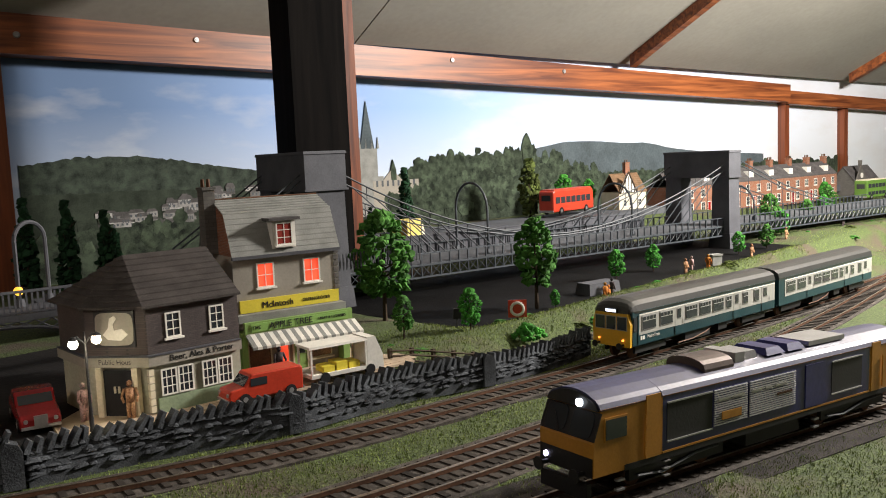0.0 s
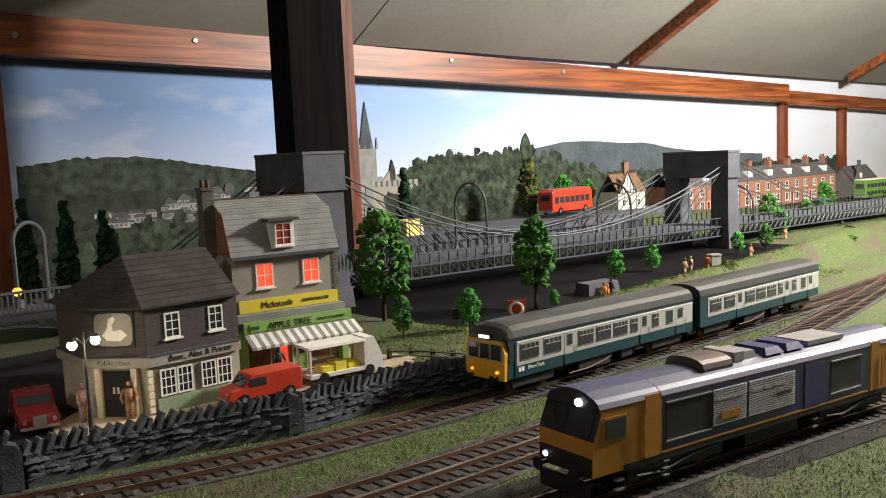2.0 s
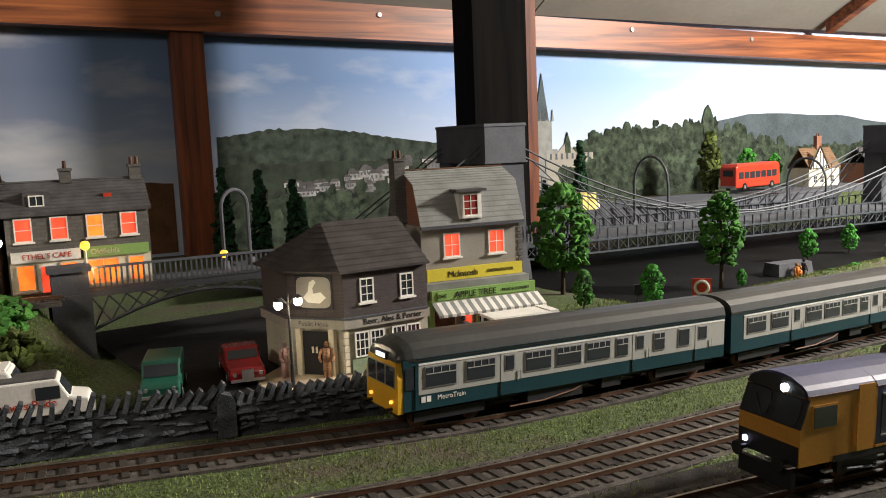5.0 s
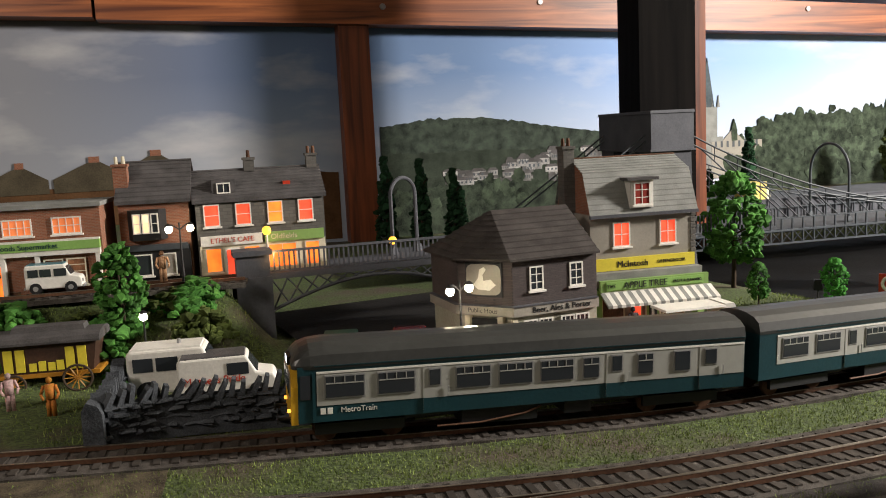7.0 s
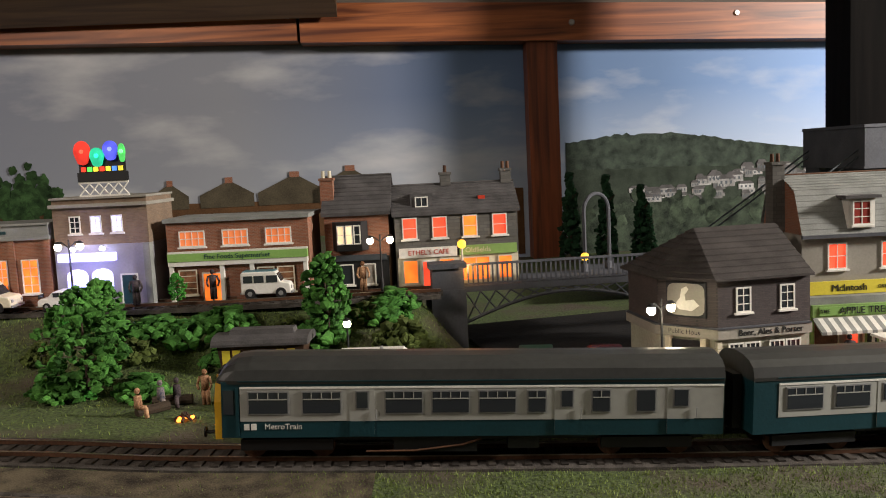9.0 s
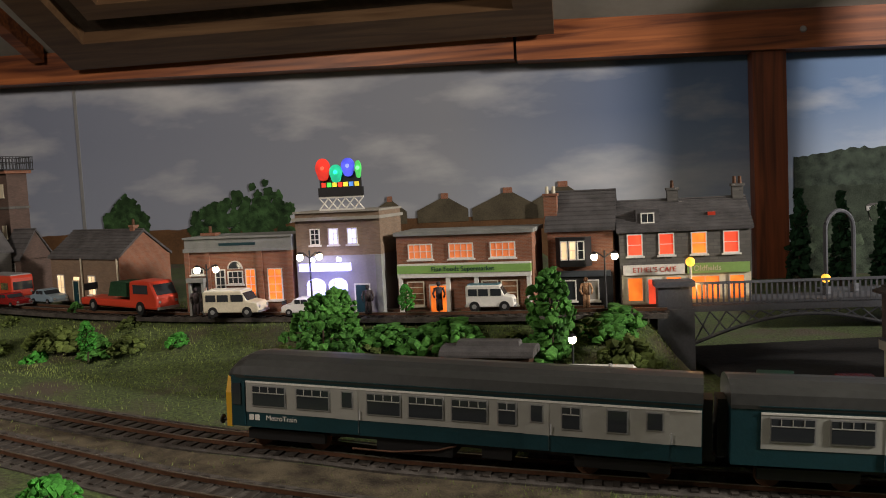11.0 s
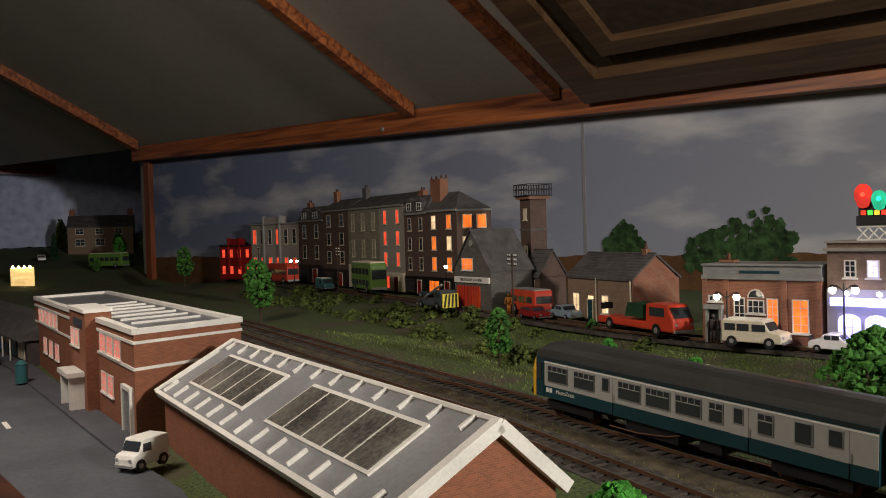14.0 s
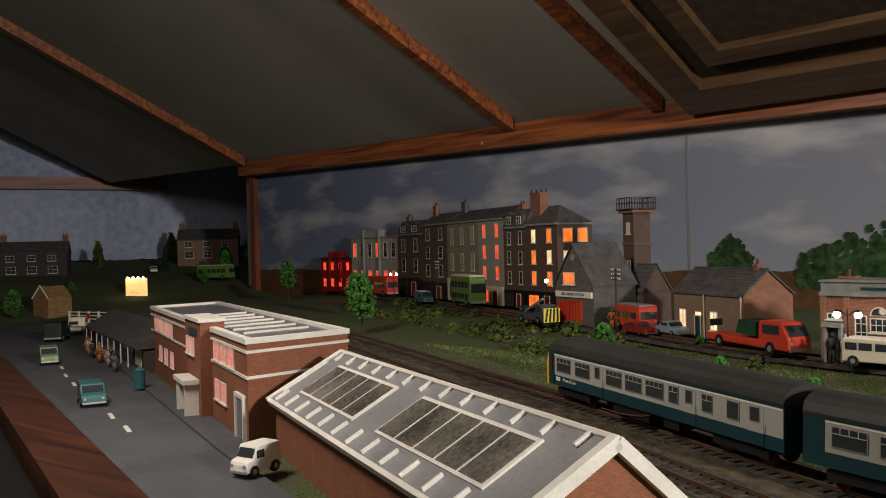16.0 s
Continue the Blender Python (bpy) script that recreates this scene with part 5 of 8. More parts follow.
window(dkh, 0.008, 0.006, 0.013, 0.016, y=-0.0027, pane="dark_glass", cols=1, rows=1)
window(dkh, 0.027, 0.006, 0.011, 0.016, y=-0.0027, pane=paint("pale_blind", (0.32, 0.3, 0.26), 0.7), cols=1, rows=1)
part("fascia", Geo().box(0.002, W - 0.002, -0.0040, -0.0025, 0.0245, 0.0290), "iron", dkh)
chimney(dkh, 0.002, 0.012, 0.062, 0.026, 0.010, 0.008, "brick", 2, "cream")

# supermarket
faint_orange = emit("faint_orange_window", (1.0, 0.26, 0.08), 0.28)
sup, W = front((-0.0365, 0.7405), (0.0665, 0.7125), "supermarket", "two-storey red brick supermarket with a lime green fascia")
part("wall", Geo().box(0, W, 0, 0.05, 0, 0.0605), "brick", sup)
part("roof", Geo().box(-0.0015, W + 0.0015, -0.0025, 0.052, 0.0605, 0.0635), "greyslate", sup, "flat grey roof")
for x in (0.0095, 0.0420, 0.0745):
    window(sup, x, 0.0420, 0.0195, 0.0120, pane=faint_orange, cols=4, rows=2)
part("fascia", Geo().box(0.001, W - 0.001, -0.0045, 0, 0.0315, 0.0375), "lime", sup, "lime green fascia with dark lettering")
lettering("sign_lettering", "Fine Foods Supermarket", 0.0050, pose(W * 0.5, -0.0047, 0.0345, 90, 0, 0), "railblue", sup)
part("white_band", Geo().box(0.001, W - 0.001, -0.0040, 0, 0.0375, 0.0387).box(0.001, W - 0.001, -0.0040, 0, 0.0280, 0.0315), "white", sup)
for x in (0.0015, 0.0395, 0.0620, W - 0.0045):
    part("pilaster", Geo().box(x, x + 0.003, -0.0035, 0, 0, 0.0280), "white", sup)
goods = paint("shelf_goods", (0.22, 0.10, 0.05), 0.7, vary=0.8, scale=900)
for x, w in ((0.0075, 0.014), (0.067, 0.013), (0.082, 0.013)):
    w_ = window(sup, x, 0.006, w, 0.0190, pane=goods, cols=1, rows=4, frame="cream", y=-0.001)
for x in (0.0265, 0.0335):
    doorway(sup, x, 0.0, 0.0055, 0.0215, "orangelit", "white", -0.0012)

# toy shop with the balloon sign
toy, W = front((-0.1175, 0.7585), (-0.0485, 0.7380), "toy_shop", "three-storey toy shop with violet lit windows and neon balloon sign")
part("wall", Geo().box(0, W, 0, 0.05, 0.028, 0.0815), "buffbrick", toy, "dull brown brick upper storeys")
part("shopfront", Geo().box(0, W, -0.0015, 0.05, 0, 0.0475), paint("pale_stucco", (0.30, 0.29, 0.32), 0.7, vary=0.1), toy, "pale stucco shop front")
part("cornice", Geo().box(-0.0015, W + 0.0015, -0.0030, 0.052, 0.0755, 0.0780).box(-0.001, W + 0.001, -0.0018, 0.051, 0.0815, 0.0830), "render_grey", toy)
for x in (0.0125, 0.0285, 0.0445):
    window(toy, x, 0.0560, 0.0085, 0.0130, pane="dark_glass" if x < 0.02 else "bluelit", cols=2, rows=3)
for x in (0.0080, 0.0270):
    arch = [(x, 0.0120), (x, 0.0245)] + [(x + 0.008 - 0.008 * math.cos(math.pi * k / 6), 0.0245 + 0.0050 * math.sin(math.pi * k / 6)) for k in range(1, 6)] + [(x + 0.016, 0.0245), (x + 0.016, 0.0120)]
    wn = part("arched_window", Geo().extrude(arch, -0.0020, -0.0014, "y"), "bluelit", toy, "violet lit arched window")
    part("glazing_bars", Geo().box(x + 0.0048, x + 0.0054, -0.0026, -0.0020, 0.012, 0.028).box(x + 0.0104, x + 0.0110, -0.0026, -0.0020, 0.012, 0.028).box(x, x + 0.016, -0.0026, -0.0020, 0.0195, 0.0201), "white", wn)
part("lit_fascia", Geo().box(0.004, 0.047, -0.0060, -0.0015, 0.0355, 0.0415), "bluelit", toy, "glowing white-violet fascia")
for x in (0.0170, 0.0395):
    part("spot", Geo().rod((x, -0.0065, 0.0445), (x, -0.0095, 0.0455), 0.0016, n=8), "whitelit", toy, "small bright spotlight")
doorway(toy, 0.0500, 0.0, 0.0110, 0.024, "railblue", "white", -0.0017)
part("side_pilaster", Geo().box(W - 0.004, W + 0.001, -0.0030, 0.004, 0, 0.0475), "greyslate", toy)
neon = part("sign_board", Geo().box(0.020, 0.058, 0.004, 0.0065, 0.0940, 0.1010).box(0.0215, 0.0565, 0.0045, 0.0065, 0.1010, 0.1130), "black", toy, "black rooftop sign board with glowing balloons")
truss = Geo().box(0.020, 0.058, 0.0045, 0.0060, 0.0925, 0.0940).box(0.020, 0.058, 0.0045, 0.0060, 0.0830, 0.0842)
for k in range(5):
    xa = 0.0205 + k * 0.0074
    part("truss_bar", Geo().rod((xa, 0.005, 0.0842), (xa + 0.0074, 0.005, 0.0925), 0.0006, n=4), "white", toy)
    part("truss_bar", Geo().rod((xa, 0.0052, 0.0925), (xa + 0.0074, 0.0052, 0.0842), 0.0006, n=4), "white", toy)
part("sign_truss", truss, "white", toy, "white lattice sign support")
for name, x, z, rx, rz, c, e in (("red", 0.0255, 0.1165, 0.0062, 0.0078, (1.0, 0.04, 0.02), 1.3), ("green", 0.0365, 0.1130, 0.0054, 0.0060, (0.02, 0.85, 0.45), 1.2), ("blue", 0.0470, 0.1175, 0.0055, 0.0062, (0.10, 0.12, 1.0), 1.7), ("lime", 0.0555, 0.1155, 0.0026, 0.0058, (0.10, 0.75, 0.15), 1.2)):
    outline = [(x + rx * math.cos(a), z + rz * math.sin(a) - (0.0022 if math.sin(a) < -0.8 else 0)) for a in [k * math.pi / 10 for k in range(20)]]
    b_ = part("balloon", Geo().extrude(outline, 0.0022, 0.0040, "y"), emit("neon_" + name, tuple(v * 0.5 for v in c), e), neon, name + " glowing balloon shape")
    part("balloon_spot", Geo().rod((x, 0.0022, z), (x, 0.0014, z), 0.0016, n=10), emit("neon_core_" + name, c, 3.0), neon)
for k, c in enumerate(((0.9, 0.05, 0.02), (0.1, 0.8, 0.1), (0.9, 0.7, 0.05), (0.9, 0.05, 0.02), (0.9, 0.7, 0.05), (0.1, 0.3, 0.9), (0.9, 0.7, 0.05))):
    part("sign_bar", Geo().box(0.0235 + k * 0.0047, 0.0268 + k * 0.0047, 0.0034, 0.0045, 0.1015, 0.1050), emit("sign_bar_%d" % k, c, 0.9), neon)

# bank
bank, W = front((-0.2150, 0.7850), (-0.1215, 0.7600), "bank_building", "single-storey red brick bank with stone parapet and arched window")
part("wall", Geo().box(0, W, 0, 0.05, 0, 0.0530), "brick", bank)
part("parapet", Geo().box(-0.001, W + 0.001, -0.0022, 0.051, 0.0530, 0.0560).box(0.0, W, -0.0008, 0.05, 0.0560, 0.0640).box(-0.001, W + 0.001, -0.0022, 0.051, 0.0640, 0.0655), "greyslate", bank, "grey stone parapet")
part("frieze_panel", Geo().box(W * 0.33, W * 0.67, -0.0012, -0.0008, 0.0580, 0.0602), "railblue", bank, "blurred dark lettering on the parapet")
for x in (-0.0005, 0.0185, 0.0660, W - 0.004):
    part("pilaster", Geo().box(x, x + 0.0042, -0.0016, 0, 0, 0.0530), "brick", bank)
part("portico", Geo().box(0.0035, 0.0058, -0.0050, 0, 0, 0.0285).box(0.0155, 0.0178, -0.0050, 0, 0, 0.0285).box(0.0025, 0.0188, -0.0065, 0, 0.0285, 0.0320), "greyslate", bank, "grey stone portico")
part("entrance", Geo().box(0.0058, 0.0155, -0.0008, 0, 0, 0.0285), "black", bank)
window(bank, 0.0045, 0.0345, 0.0120, 0.0050, cols=3, rows=1)
for x, p in ((0.0265, "dark_glass"), (0.0540, "orangelit"), (0.0740, "orangelit")):
    window(bank, x, 0.0125, 0.0095 if x < 0.07 else 0.013, 0.0260, pane=p, cols=2, rows=4)
window(bank, 0.0380, 0.0260, 0.0140, 0.0110, cols=3, rows=2)
fan = [(0.0380, 0.0385)] + [(0.045 - 0.007 * math.cos(math.pi * k / 8), 0.0385 + 0.0070 * math.sin(math.pi * k / 8)) for k in range(0, 9)]
fl = part("fanlight", Geo().extrude(fan[1:], -0.0006, 0, "y"), "white", bank)
part("pane", Geo().extrude([(0.045 + (p - 0.045) * 0.8, 0.0390 + (q - 0.0385) * 0.8) for p, q in fan[1:]], -0.0009, -0.0006, "y"), "dark_glass", fl)
chimney(bank, 0.013, 0.02, 0.064, 0.004, 0.012, 0.008, "brick", 1)

# station house
sta, W = front((-0.3990, 0.9390), (-0.3060, 0.8760), "station_house", "small buff brick police house with slate roof and lit windows")
part("wall", Geo().box(0, W, 0, 0.058, 0, 0.0455), "buffbrick", sta)
_, gg = gable_roof(sta, W, 0.058, 0.0455, 0.0700)
part("gable", gg, "brick", sta, "orange-pink brick gable")
part("end_wall", Geo().box(W, W + 0.0006, 0.0, 0.058, 0, 0.0455), "brick", sta)
for x in (0.010, 0.062):
    window(sta, x, 0.0090, 0.0120, 0.0190, pane="warmlit", cols=2, rows=3)
doorway(sta, 0.0385, 0, 0.0085, 0.022, "railblue", "cream", -0.0008)
part("fanlight", Geo().box(0.0385, 0.0470, -0.0009, 0, 0.0230, 0.0262), "warmlit", sta)
part("downpipe", Geo().rod((W - 0.001, -0.0016, 0), (W - 0.001, -0.0016, 0.045), 0.0009).rod((0.054, -0.0016, 0), (0.054, -0.0016, 0.045), 0.0009), "cream", sta)
part("name_panel", Geo().box(0.036, 0.050, 0.006, 0.0072, 0.0500, 0.0535), "iron", sta)
chimney(sta, W * 0.88, 0.029, 0.066, 0.009, 0.006, 0.005, "brick", 1)

# fire station and its drill tower
fire, W = front((-0.5720, 0.9900), (-0.5030, 0.9560), "fire_station", "stone fire station with red doors and a steep gable")
part("wall", Geo().box(0, W, 0, 0.062, 0, 0.0520), "greystone", fire)
part("gable_front", Geo().extrude([(0, 0.052), (W, 0.052), (W / 2, 0.0985)], 0.0, 0.062, "y"), "greystone", fire, "steep stone gable")
for s_ in (0, 1):
    xa, xb = (-0.002, W / 2) if s_ == 0 else (W + 0.002, W / 2)
    part("roof_slope", Geo().add([(xa, -0.0025, 0.0505), (xb, -0.0025, 0.1005), (xb, 0.064, 0.1005), (xa, 0.064, 0.0505), (xa, -0.0025, 0.0485), (xb, -0.0025, 0.0985), (xb, 0.064, 0.0985), (xa, 0.064, 0.0485)],
         [(0, 1, 2, 3), (7, 6, 5, 4), (0, 4, 5, 1), (1, 5, 6, 2), (2, 6, 7, 3), (3, 7, 4, 0)]), "slate", fire)
for x in (0.0055, 0.0310):
    d_ = part("engine_door", Geo().box(x, x + 0.0235, -0.0012, 0, 0, 0.0310), "red", fire, "bright red folding engine door")
    for k in range(1, 4):
        part("panel_gap", Geo().box(x + 0.0235 * k / 4 - 0.0002, x + 0.0235 * k / 4 + 0.0002, -0.0016, -0.0012, 0, 0.031), "darkred", d_)
part("name_band", Geo().box(0.002, W - 0.002, -0.0022, 0, 0.0350, 0.0420), "white", fire, "white fire station name band")
lettering("sign_lettering", "FIRE ENGINE STATION", 0.0046, pose(W / 2, -0.0025, 0.0385, 90, 0, 0), "black", fire)
window(fire, 0.017, 0.0500, 0.024, 0.0150, pane="orangelit", cols=4, rows=2)
part("round_vent", Geo().rod((W / 2, 0, 0.083), (W / 2, -0.0012, 0.083), 0.0042, n=14), "greyslate", fire)
drill = holder("drill_tower", flat_to((-0.520, 1.076), (-0.489, 1.056), TERRACE_Z), "tall brown stone drill tower with iron balcony rail", "tower", "")
TOW = 0.0245
part("shaft", Geo().box(0, TOW, 0, TOW, 0, 0.1370), "brownbrick", drill, "brown stone shaft")
for z in (0.050, 0.096):
    part("band", Geo().box(-0.001, TOW + 0.001, -0.001, TOW + 0.001, z, z + 0.003), "greystone", drill)
part("collar", Geo().box(-0.004, TOW + 0.004, -0.004, TOW + 0.004, 0.1370, 0.1405), "brick", drill)
part("balcony_floor", Geo().box(-0.006, TOW + 0.006, -0.006, TOW + 0.006, 0.1405, 0.1420), "black", drill)
for zr in (0.1490, 0.1555):
    rl = Geo().box(-0.006, TOW + 0.006, -0.006, -0.005, zr, zr + 0.001).box(-0.006, TOW + 0.006, TOW + 0.005, TOW + 0.006, zr, zr + 0.001)
    part("balcony_rail", rl.box(-0.006, -0.005, -0.005, TOW + 0.005, zr, zr + 0.001).box(TOW + 0.005, TOW + 0.006, -0.005, TOW + 0.005, zr, zr + 0.001), "black", drill)
for k in range(10):
    q = -0.0055 + k * (TOW + 0.011) / 9
    for x, y in ((q, -0.0055), (q, TOW + 0.0055), (-0.0055, q), (TOW + 0.0055, q)):
        part("baluster", Geo().rod((x, y, 0.142), (x, y, 0.1555), 0.0005, n=4), "black", drill)
for z in (0.062, 0.110):
    window(drill, TOW * 0.34, z, 0.0085, 0.0150, cols=1, rows=2, frame="cream", pane="cream")
annex = holder("station_annex", flat_to((-0.497, 1.030), (-0.463, 1.010), TERRACE_Z), "low brown stone annex with steep slate roof", "building", "buildings along the high street")
part("wall", Geo().box(0, 0.036, 0, 0.04, 0, 0.040), "brownbrick", annex)
_, gg = gable_roof(annex, 0.036, 0.04, 0.040, 0.072, courses=6)
part("gable", gg, "brownbrick", annex)
for x in (0.006, 0.018):
    window(annex, x, 0.025, 0.008, 0.011, cols=2, rows=2)
doorway(annex, 0.008, 0, 0.009, 0.021, "darkred", "cream")

# tall hotels
ROWH = [("grand_hotel", (-0.7280, 1.1780), (-0.6493, 1.1341), 0.126, "brownbrick", "orangelit", 2, 4, "hip", 0.060, "four-storey brown brick hotel with orange lit windows"),
        ("town_house", (-0.7920, 1.2137), (-0.7284, 1.1783), 0.124, "brownbrick", "dark_glass", 2, 4, "dormer", 0.07, "tall dark brick town house with dormers"),
        ("town_house", (-0.8730, 1.2586), (-0.7928, 1.2140), 0.140, "render_grey", "redlit", 2, 4, "gable", 0.07, "tall rendered house with red lit windows"),
        ("bank_house", (-0.9863, 1.3217), (-0.8734, 1.2588), 0.140, "bankstone", "pale_blind", 3, 3, "gable", 0.07, "tall cream stone bank house with blinds drawn"),
        ("town_house", (-1.0938, 1.3815), (-0.9867, 1.3219), 0.140, "brownbrick", "dark_glass", 2, 4, "gable", 0.06, "brown brick four-storey house with tall chimney"),
        ("town_house", (-1.2110, 1.4468), (-1.0942, 1.3817), 0.124, "brownbrick", "dark_glass", 2, 3, "dormer", 0.05, "brown brick shop house with dormers"),
        ("picture_house", (-1.3910, 1.4950), (-1.2125, 1.4475), 0.122, "render_grey", "redlit", 6, 2, "stepped", 0.032, "grey picture house with a row of red lit windows"),
        ("red_shop", (-1.4980, 1.5030), (-1.3925, 1.4960), 0.076, "darkred", "redlit", 4, 2, "stepped", 0.028, "low dark red shop glowing with red windows")]
MAT["bankstone"] = masonry("bank_stone", (0.33, 0.31, 0.23), (0.24, 0.22, 0.17), 0.009, 0.004)
MAT["pale_blind"] = paint("drawn_blind", (0.30, 0.28, 0.21), 0.6, vary=0.3, scale=300)
for name, a, b, h, wall, pane, cols, floors, roof, deep, label in ROWH:
    ob, W = front(a, b, name, label, TERRACE_Z + 0.002)
    part("wall", Geo().box(0, W, 0, deep, 0, h), wall, ob)
    part("cornice", Geo().box(-0.001, W + 0.001, -0.003, deep + 0.001, h, h + 0.003), "greyslate" if wall != "darkred" else "black", ob)
    if roof == "hip":
        part("roof", Geo().add([(-0.001, -0.003, h + 0.003), (W + 0.003, -0.003, h + 0.003), (W + 0.003, deep, h + 0.003), (-0.001, deep, h + 0.003), (0.0, deep * 0.45, h + 0.030), (W * 0.62, deep * 0.45, h + 0.030)],
             [(3, 2, 1, 0), (0, 1, 5, 4), (1, 2, 5), (2, 3, 4, 5), (3, 0, 4)]), "slate", ob, "hipped slate roof")
        for y0 in (0.009, 0.034):
            for k, z0 in enumerate((0.036, 0.068, 0.100)):
                sw = part("side_window", Geo().box(W, W + 0.0010, y0, y0 + 0.017, z0, z0 + 0.021), "cream", ob)
                part("pane", Geo().box(W + 0.0010, W + 0.0013, y0 + 0.0015, y0 + 0.0155, z0 + 0.0015, z0 + 0.0195), "warmlit" if k == 1 else "orangelit", sw)
    elif roof == "dormer":
        part("roof", Geo().extrude([(-0.002, h + 0.003), (0.012, h + 0.030), (deep - 0.012, h + 0.030), (deep, h + 0.003)], 0, W, "x"), "slate", ob, "slate mansard roof")
        for k in range(2):
            x = W * (0.12 + 0.46 * k)
            dm = part("dormer", Geo().extrude([(x, h + 0.003), (x, h + 0.020), (x + W * 0.15, h + 0.026), (x + W * 0.30, h + 0.020), (x + W * 0.30, h + 0.003)], -0.001, 0.014, "y"), "slate", ob)
            window(ob, x + W * 0.05, h + 0.006, W * 0.20, 0.013, y=-0.0012, cols=2, rows=2, sill=False)
    elif roof == "gable":
        _, gg = gable_roof(ob, W, deep, h + 0.003, h + 0.022)
        part("gable", gg, wall, ob)
    else:
        part("parapet", Geo().box(W * 0.30, W * 0.62, -0.001, 0.02, h + 0.003, h + 0.017), wall, ob)
        for x in (0.28, 0.62):
            part("fin", Geo().box(W * x, W * x + 0.004, -0.004, 0.004, h * 0.3, h + 0.019), "greyslate" if wall != "darkred" else "darkred", ob)
    fh = h / floors
    for i in range(cols):
        for j in range(floors):
            if j == 0 and floors > 2:
                continue
            ww, hh = W / cols * (0.30 if floors > 2 else 0.46), fh * 0.66
            lit = pane
            if name == "picture_house" and j == 1:
                lit = "dark_glass" if i % 3 else "redlit"
            if name == "grand_hotel" and (i + j) % 3 == 0:
                lit = "warmlit"
            if name == "town_house" and pane == "redlit":
                ww *= 0.85
            window(ob, W * (i + 0.5) / cols - ww / 2, j * fh + fh * (0.18 if floors > 2 else 0.30), ww, hh if floors > 2 else hh * 0.8, pane=lit, cols=1, rows=2, frame="cream" if wall != "darkred" else "darkred")
    if floors > 2:
        low_lit = pane in ("orangelit", "redlit")
        part("shopfront", Geo().box(0.002, W - 0.002, -0.0025, 0, 0, fh * 0.88), "black" if wall == "brownbrick" else "cream", ob)
        window(ob, W * 0.1, fh * 0.12, W * 0.35, fh * 0.6, pane=pane if low_lit else "dark_glass", y=-0.0027, cols=2, rows=1, frame="cream" if wall != "brownbrick" else "bark")
        doorway(ob, W * 0.62, 0, W * 0.16, fh * 0.68, "darkred", "cream", -0.0027)
    if name == "grand_hotel":
        chimney(ob, W * 0.12, deep * 0.3, h + 0.003, 0.048, 0.030, 0.014, "brick", 4)
    elif roof in ("gable", "dormer") and pane != "redlit":
        chimney(ob, W * 0.12, deep * 0.45, h + 0.012, 0.028, 0.016, 0.009, "brick" if wall == "brownbrick" else "greystone", 2)


# ---- printed distance on the backdrop: hills, woods, houses and a church in shallow relief ----
def wall_cut(name, outline, depth, mat, label):
    """A flat cut-out of the printed landscape, laid on the sky; outline in (x on plan, z)."""
    g = Geo().extrude([(on_wall(u), z) for u, z in outline], -depth, -0.0002, "y")
    return structure(name, g, mat, label, WALL)


def crest(u0, u1, n, base, wave, fine, seed, bottom):
    pts = []
    for k in range(n + 1):
        u = u0 + (u1 - u0) * k / n
        pts.append((u, base(u) + wave * noise.noise(Vector((u * 7, seed, 0))) + fine * abs(noise.noise(Vector((u * 60, seed, 5)))) + 0.6 * fine * noise.noise(Vector((u * 170, seed, 9)))))
    return pts + [(u1, bottom), (u0, bottom)]


hill_mat = paint("printed_wooded_hill", (0.022, 0.030, 0.024), 0.8, vary=0.5, scale=420, bump=0, tint=(0.042, 0.056, 0.042))
far_mat = paint("printed_far_hill", (0.075, 0.095, 0.105), 0.8, vary=0.3, scale=120, bump=0)
wood_mat = paint("printed_trees", (0.016, 0.023, 0.017), 0.8, vary=0.6, scale=420, bump=0, tint=(0.040, 0.054, 0.036))
field_mat = paint("printed_fields", (0.032, 0.042, 0.030), 0.8, vary=0.5, scale=260, bump=0)
khaki_mat = paint("printed_khaki_roof", (0.075, 0.062, 0.040), 0.8, vary=0.35, scale=200, bump=0)
moor_mat = paint("printed_heath", (0.10, 0.050, 0.022), 0.8, vary=0.3, scale=200, bump=0)
wall_cut("backdrop_hill", crest(0.484, 1.02, 90, lambda u: curve_at((0.50, 0.56, 0.64, 0.82, 1.02), (0.158, 0.165, 0.166, 0.137, 0.120), u), 0.003, 0.0045, 1.0, -0.05), 0.0012, hill_mat, "printed wooded hillside")
wall_cut("backdrop_hill", crest(0.484, 1.02, 80, lambda u: curve_at((0.50, 0.75, 1.02), (0.118, 0.112, 0.098), u), 0.004, 0.004, 2.0, -0.06), 0.0018, field_mat, "printed green fields below the hill")
wall_cut("backdrop_hill", crest(1.38, 2.20, 60, lambda u: curve_at((1.38, 1.42, 1.497, 1.60, 1.668, 1.74, 1.821, 1.946, 2.20), (0.148, 0.157, 0.169, 0.166, 0.162, 0.160, 0.147, 0.134, 0.122), u), 0.003, 0.001, 3.0, -0.06), 0.0012, far_mat, "printed blue-grey far hill")


def printed_canopy(name, u0, u1, top, bottom, count, size, depth, mat, label, seed):
    """Overlapping tree crowns of the printed landscape, the lower ones laid over the higher."""
    rnd = random.Random(seed)
    spots = sorted(((rnd.uniform(u0, u1), 0.05 + 0.95 * rnd.random() ** 0.8) for _ in range(count)), key=lambda q: q[1])
    g = Geo()
    for k, (u, q) in enumerate(spots):
        r = size * rnd.uniform(0.6, 1.25)
        z = top(u) - r * 0.8 - (top(u) - bottom) * q
        tall = rnd.choice((0.9, 1.0, 1.15, 1.5))
        ring = []
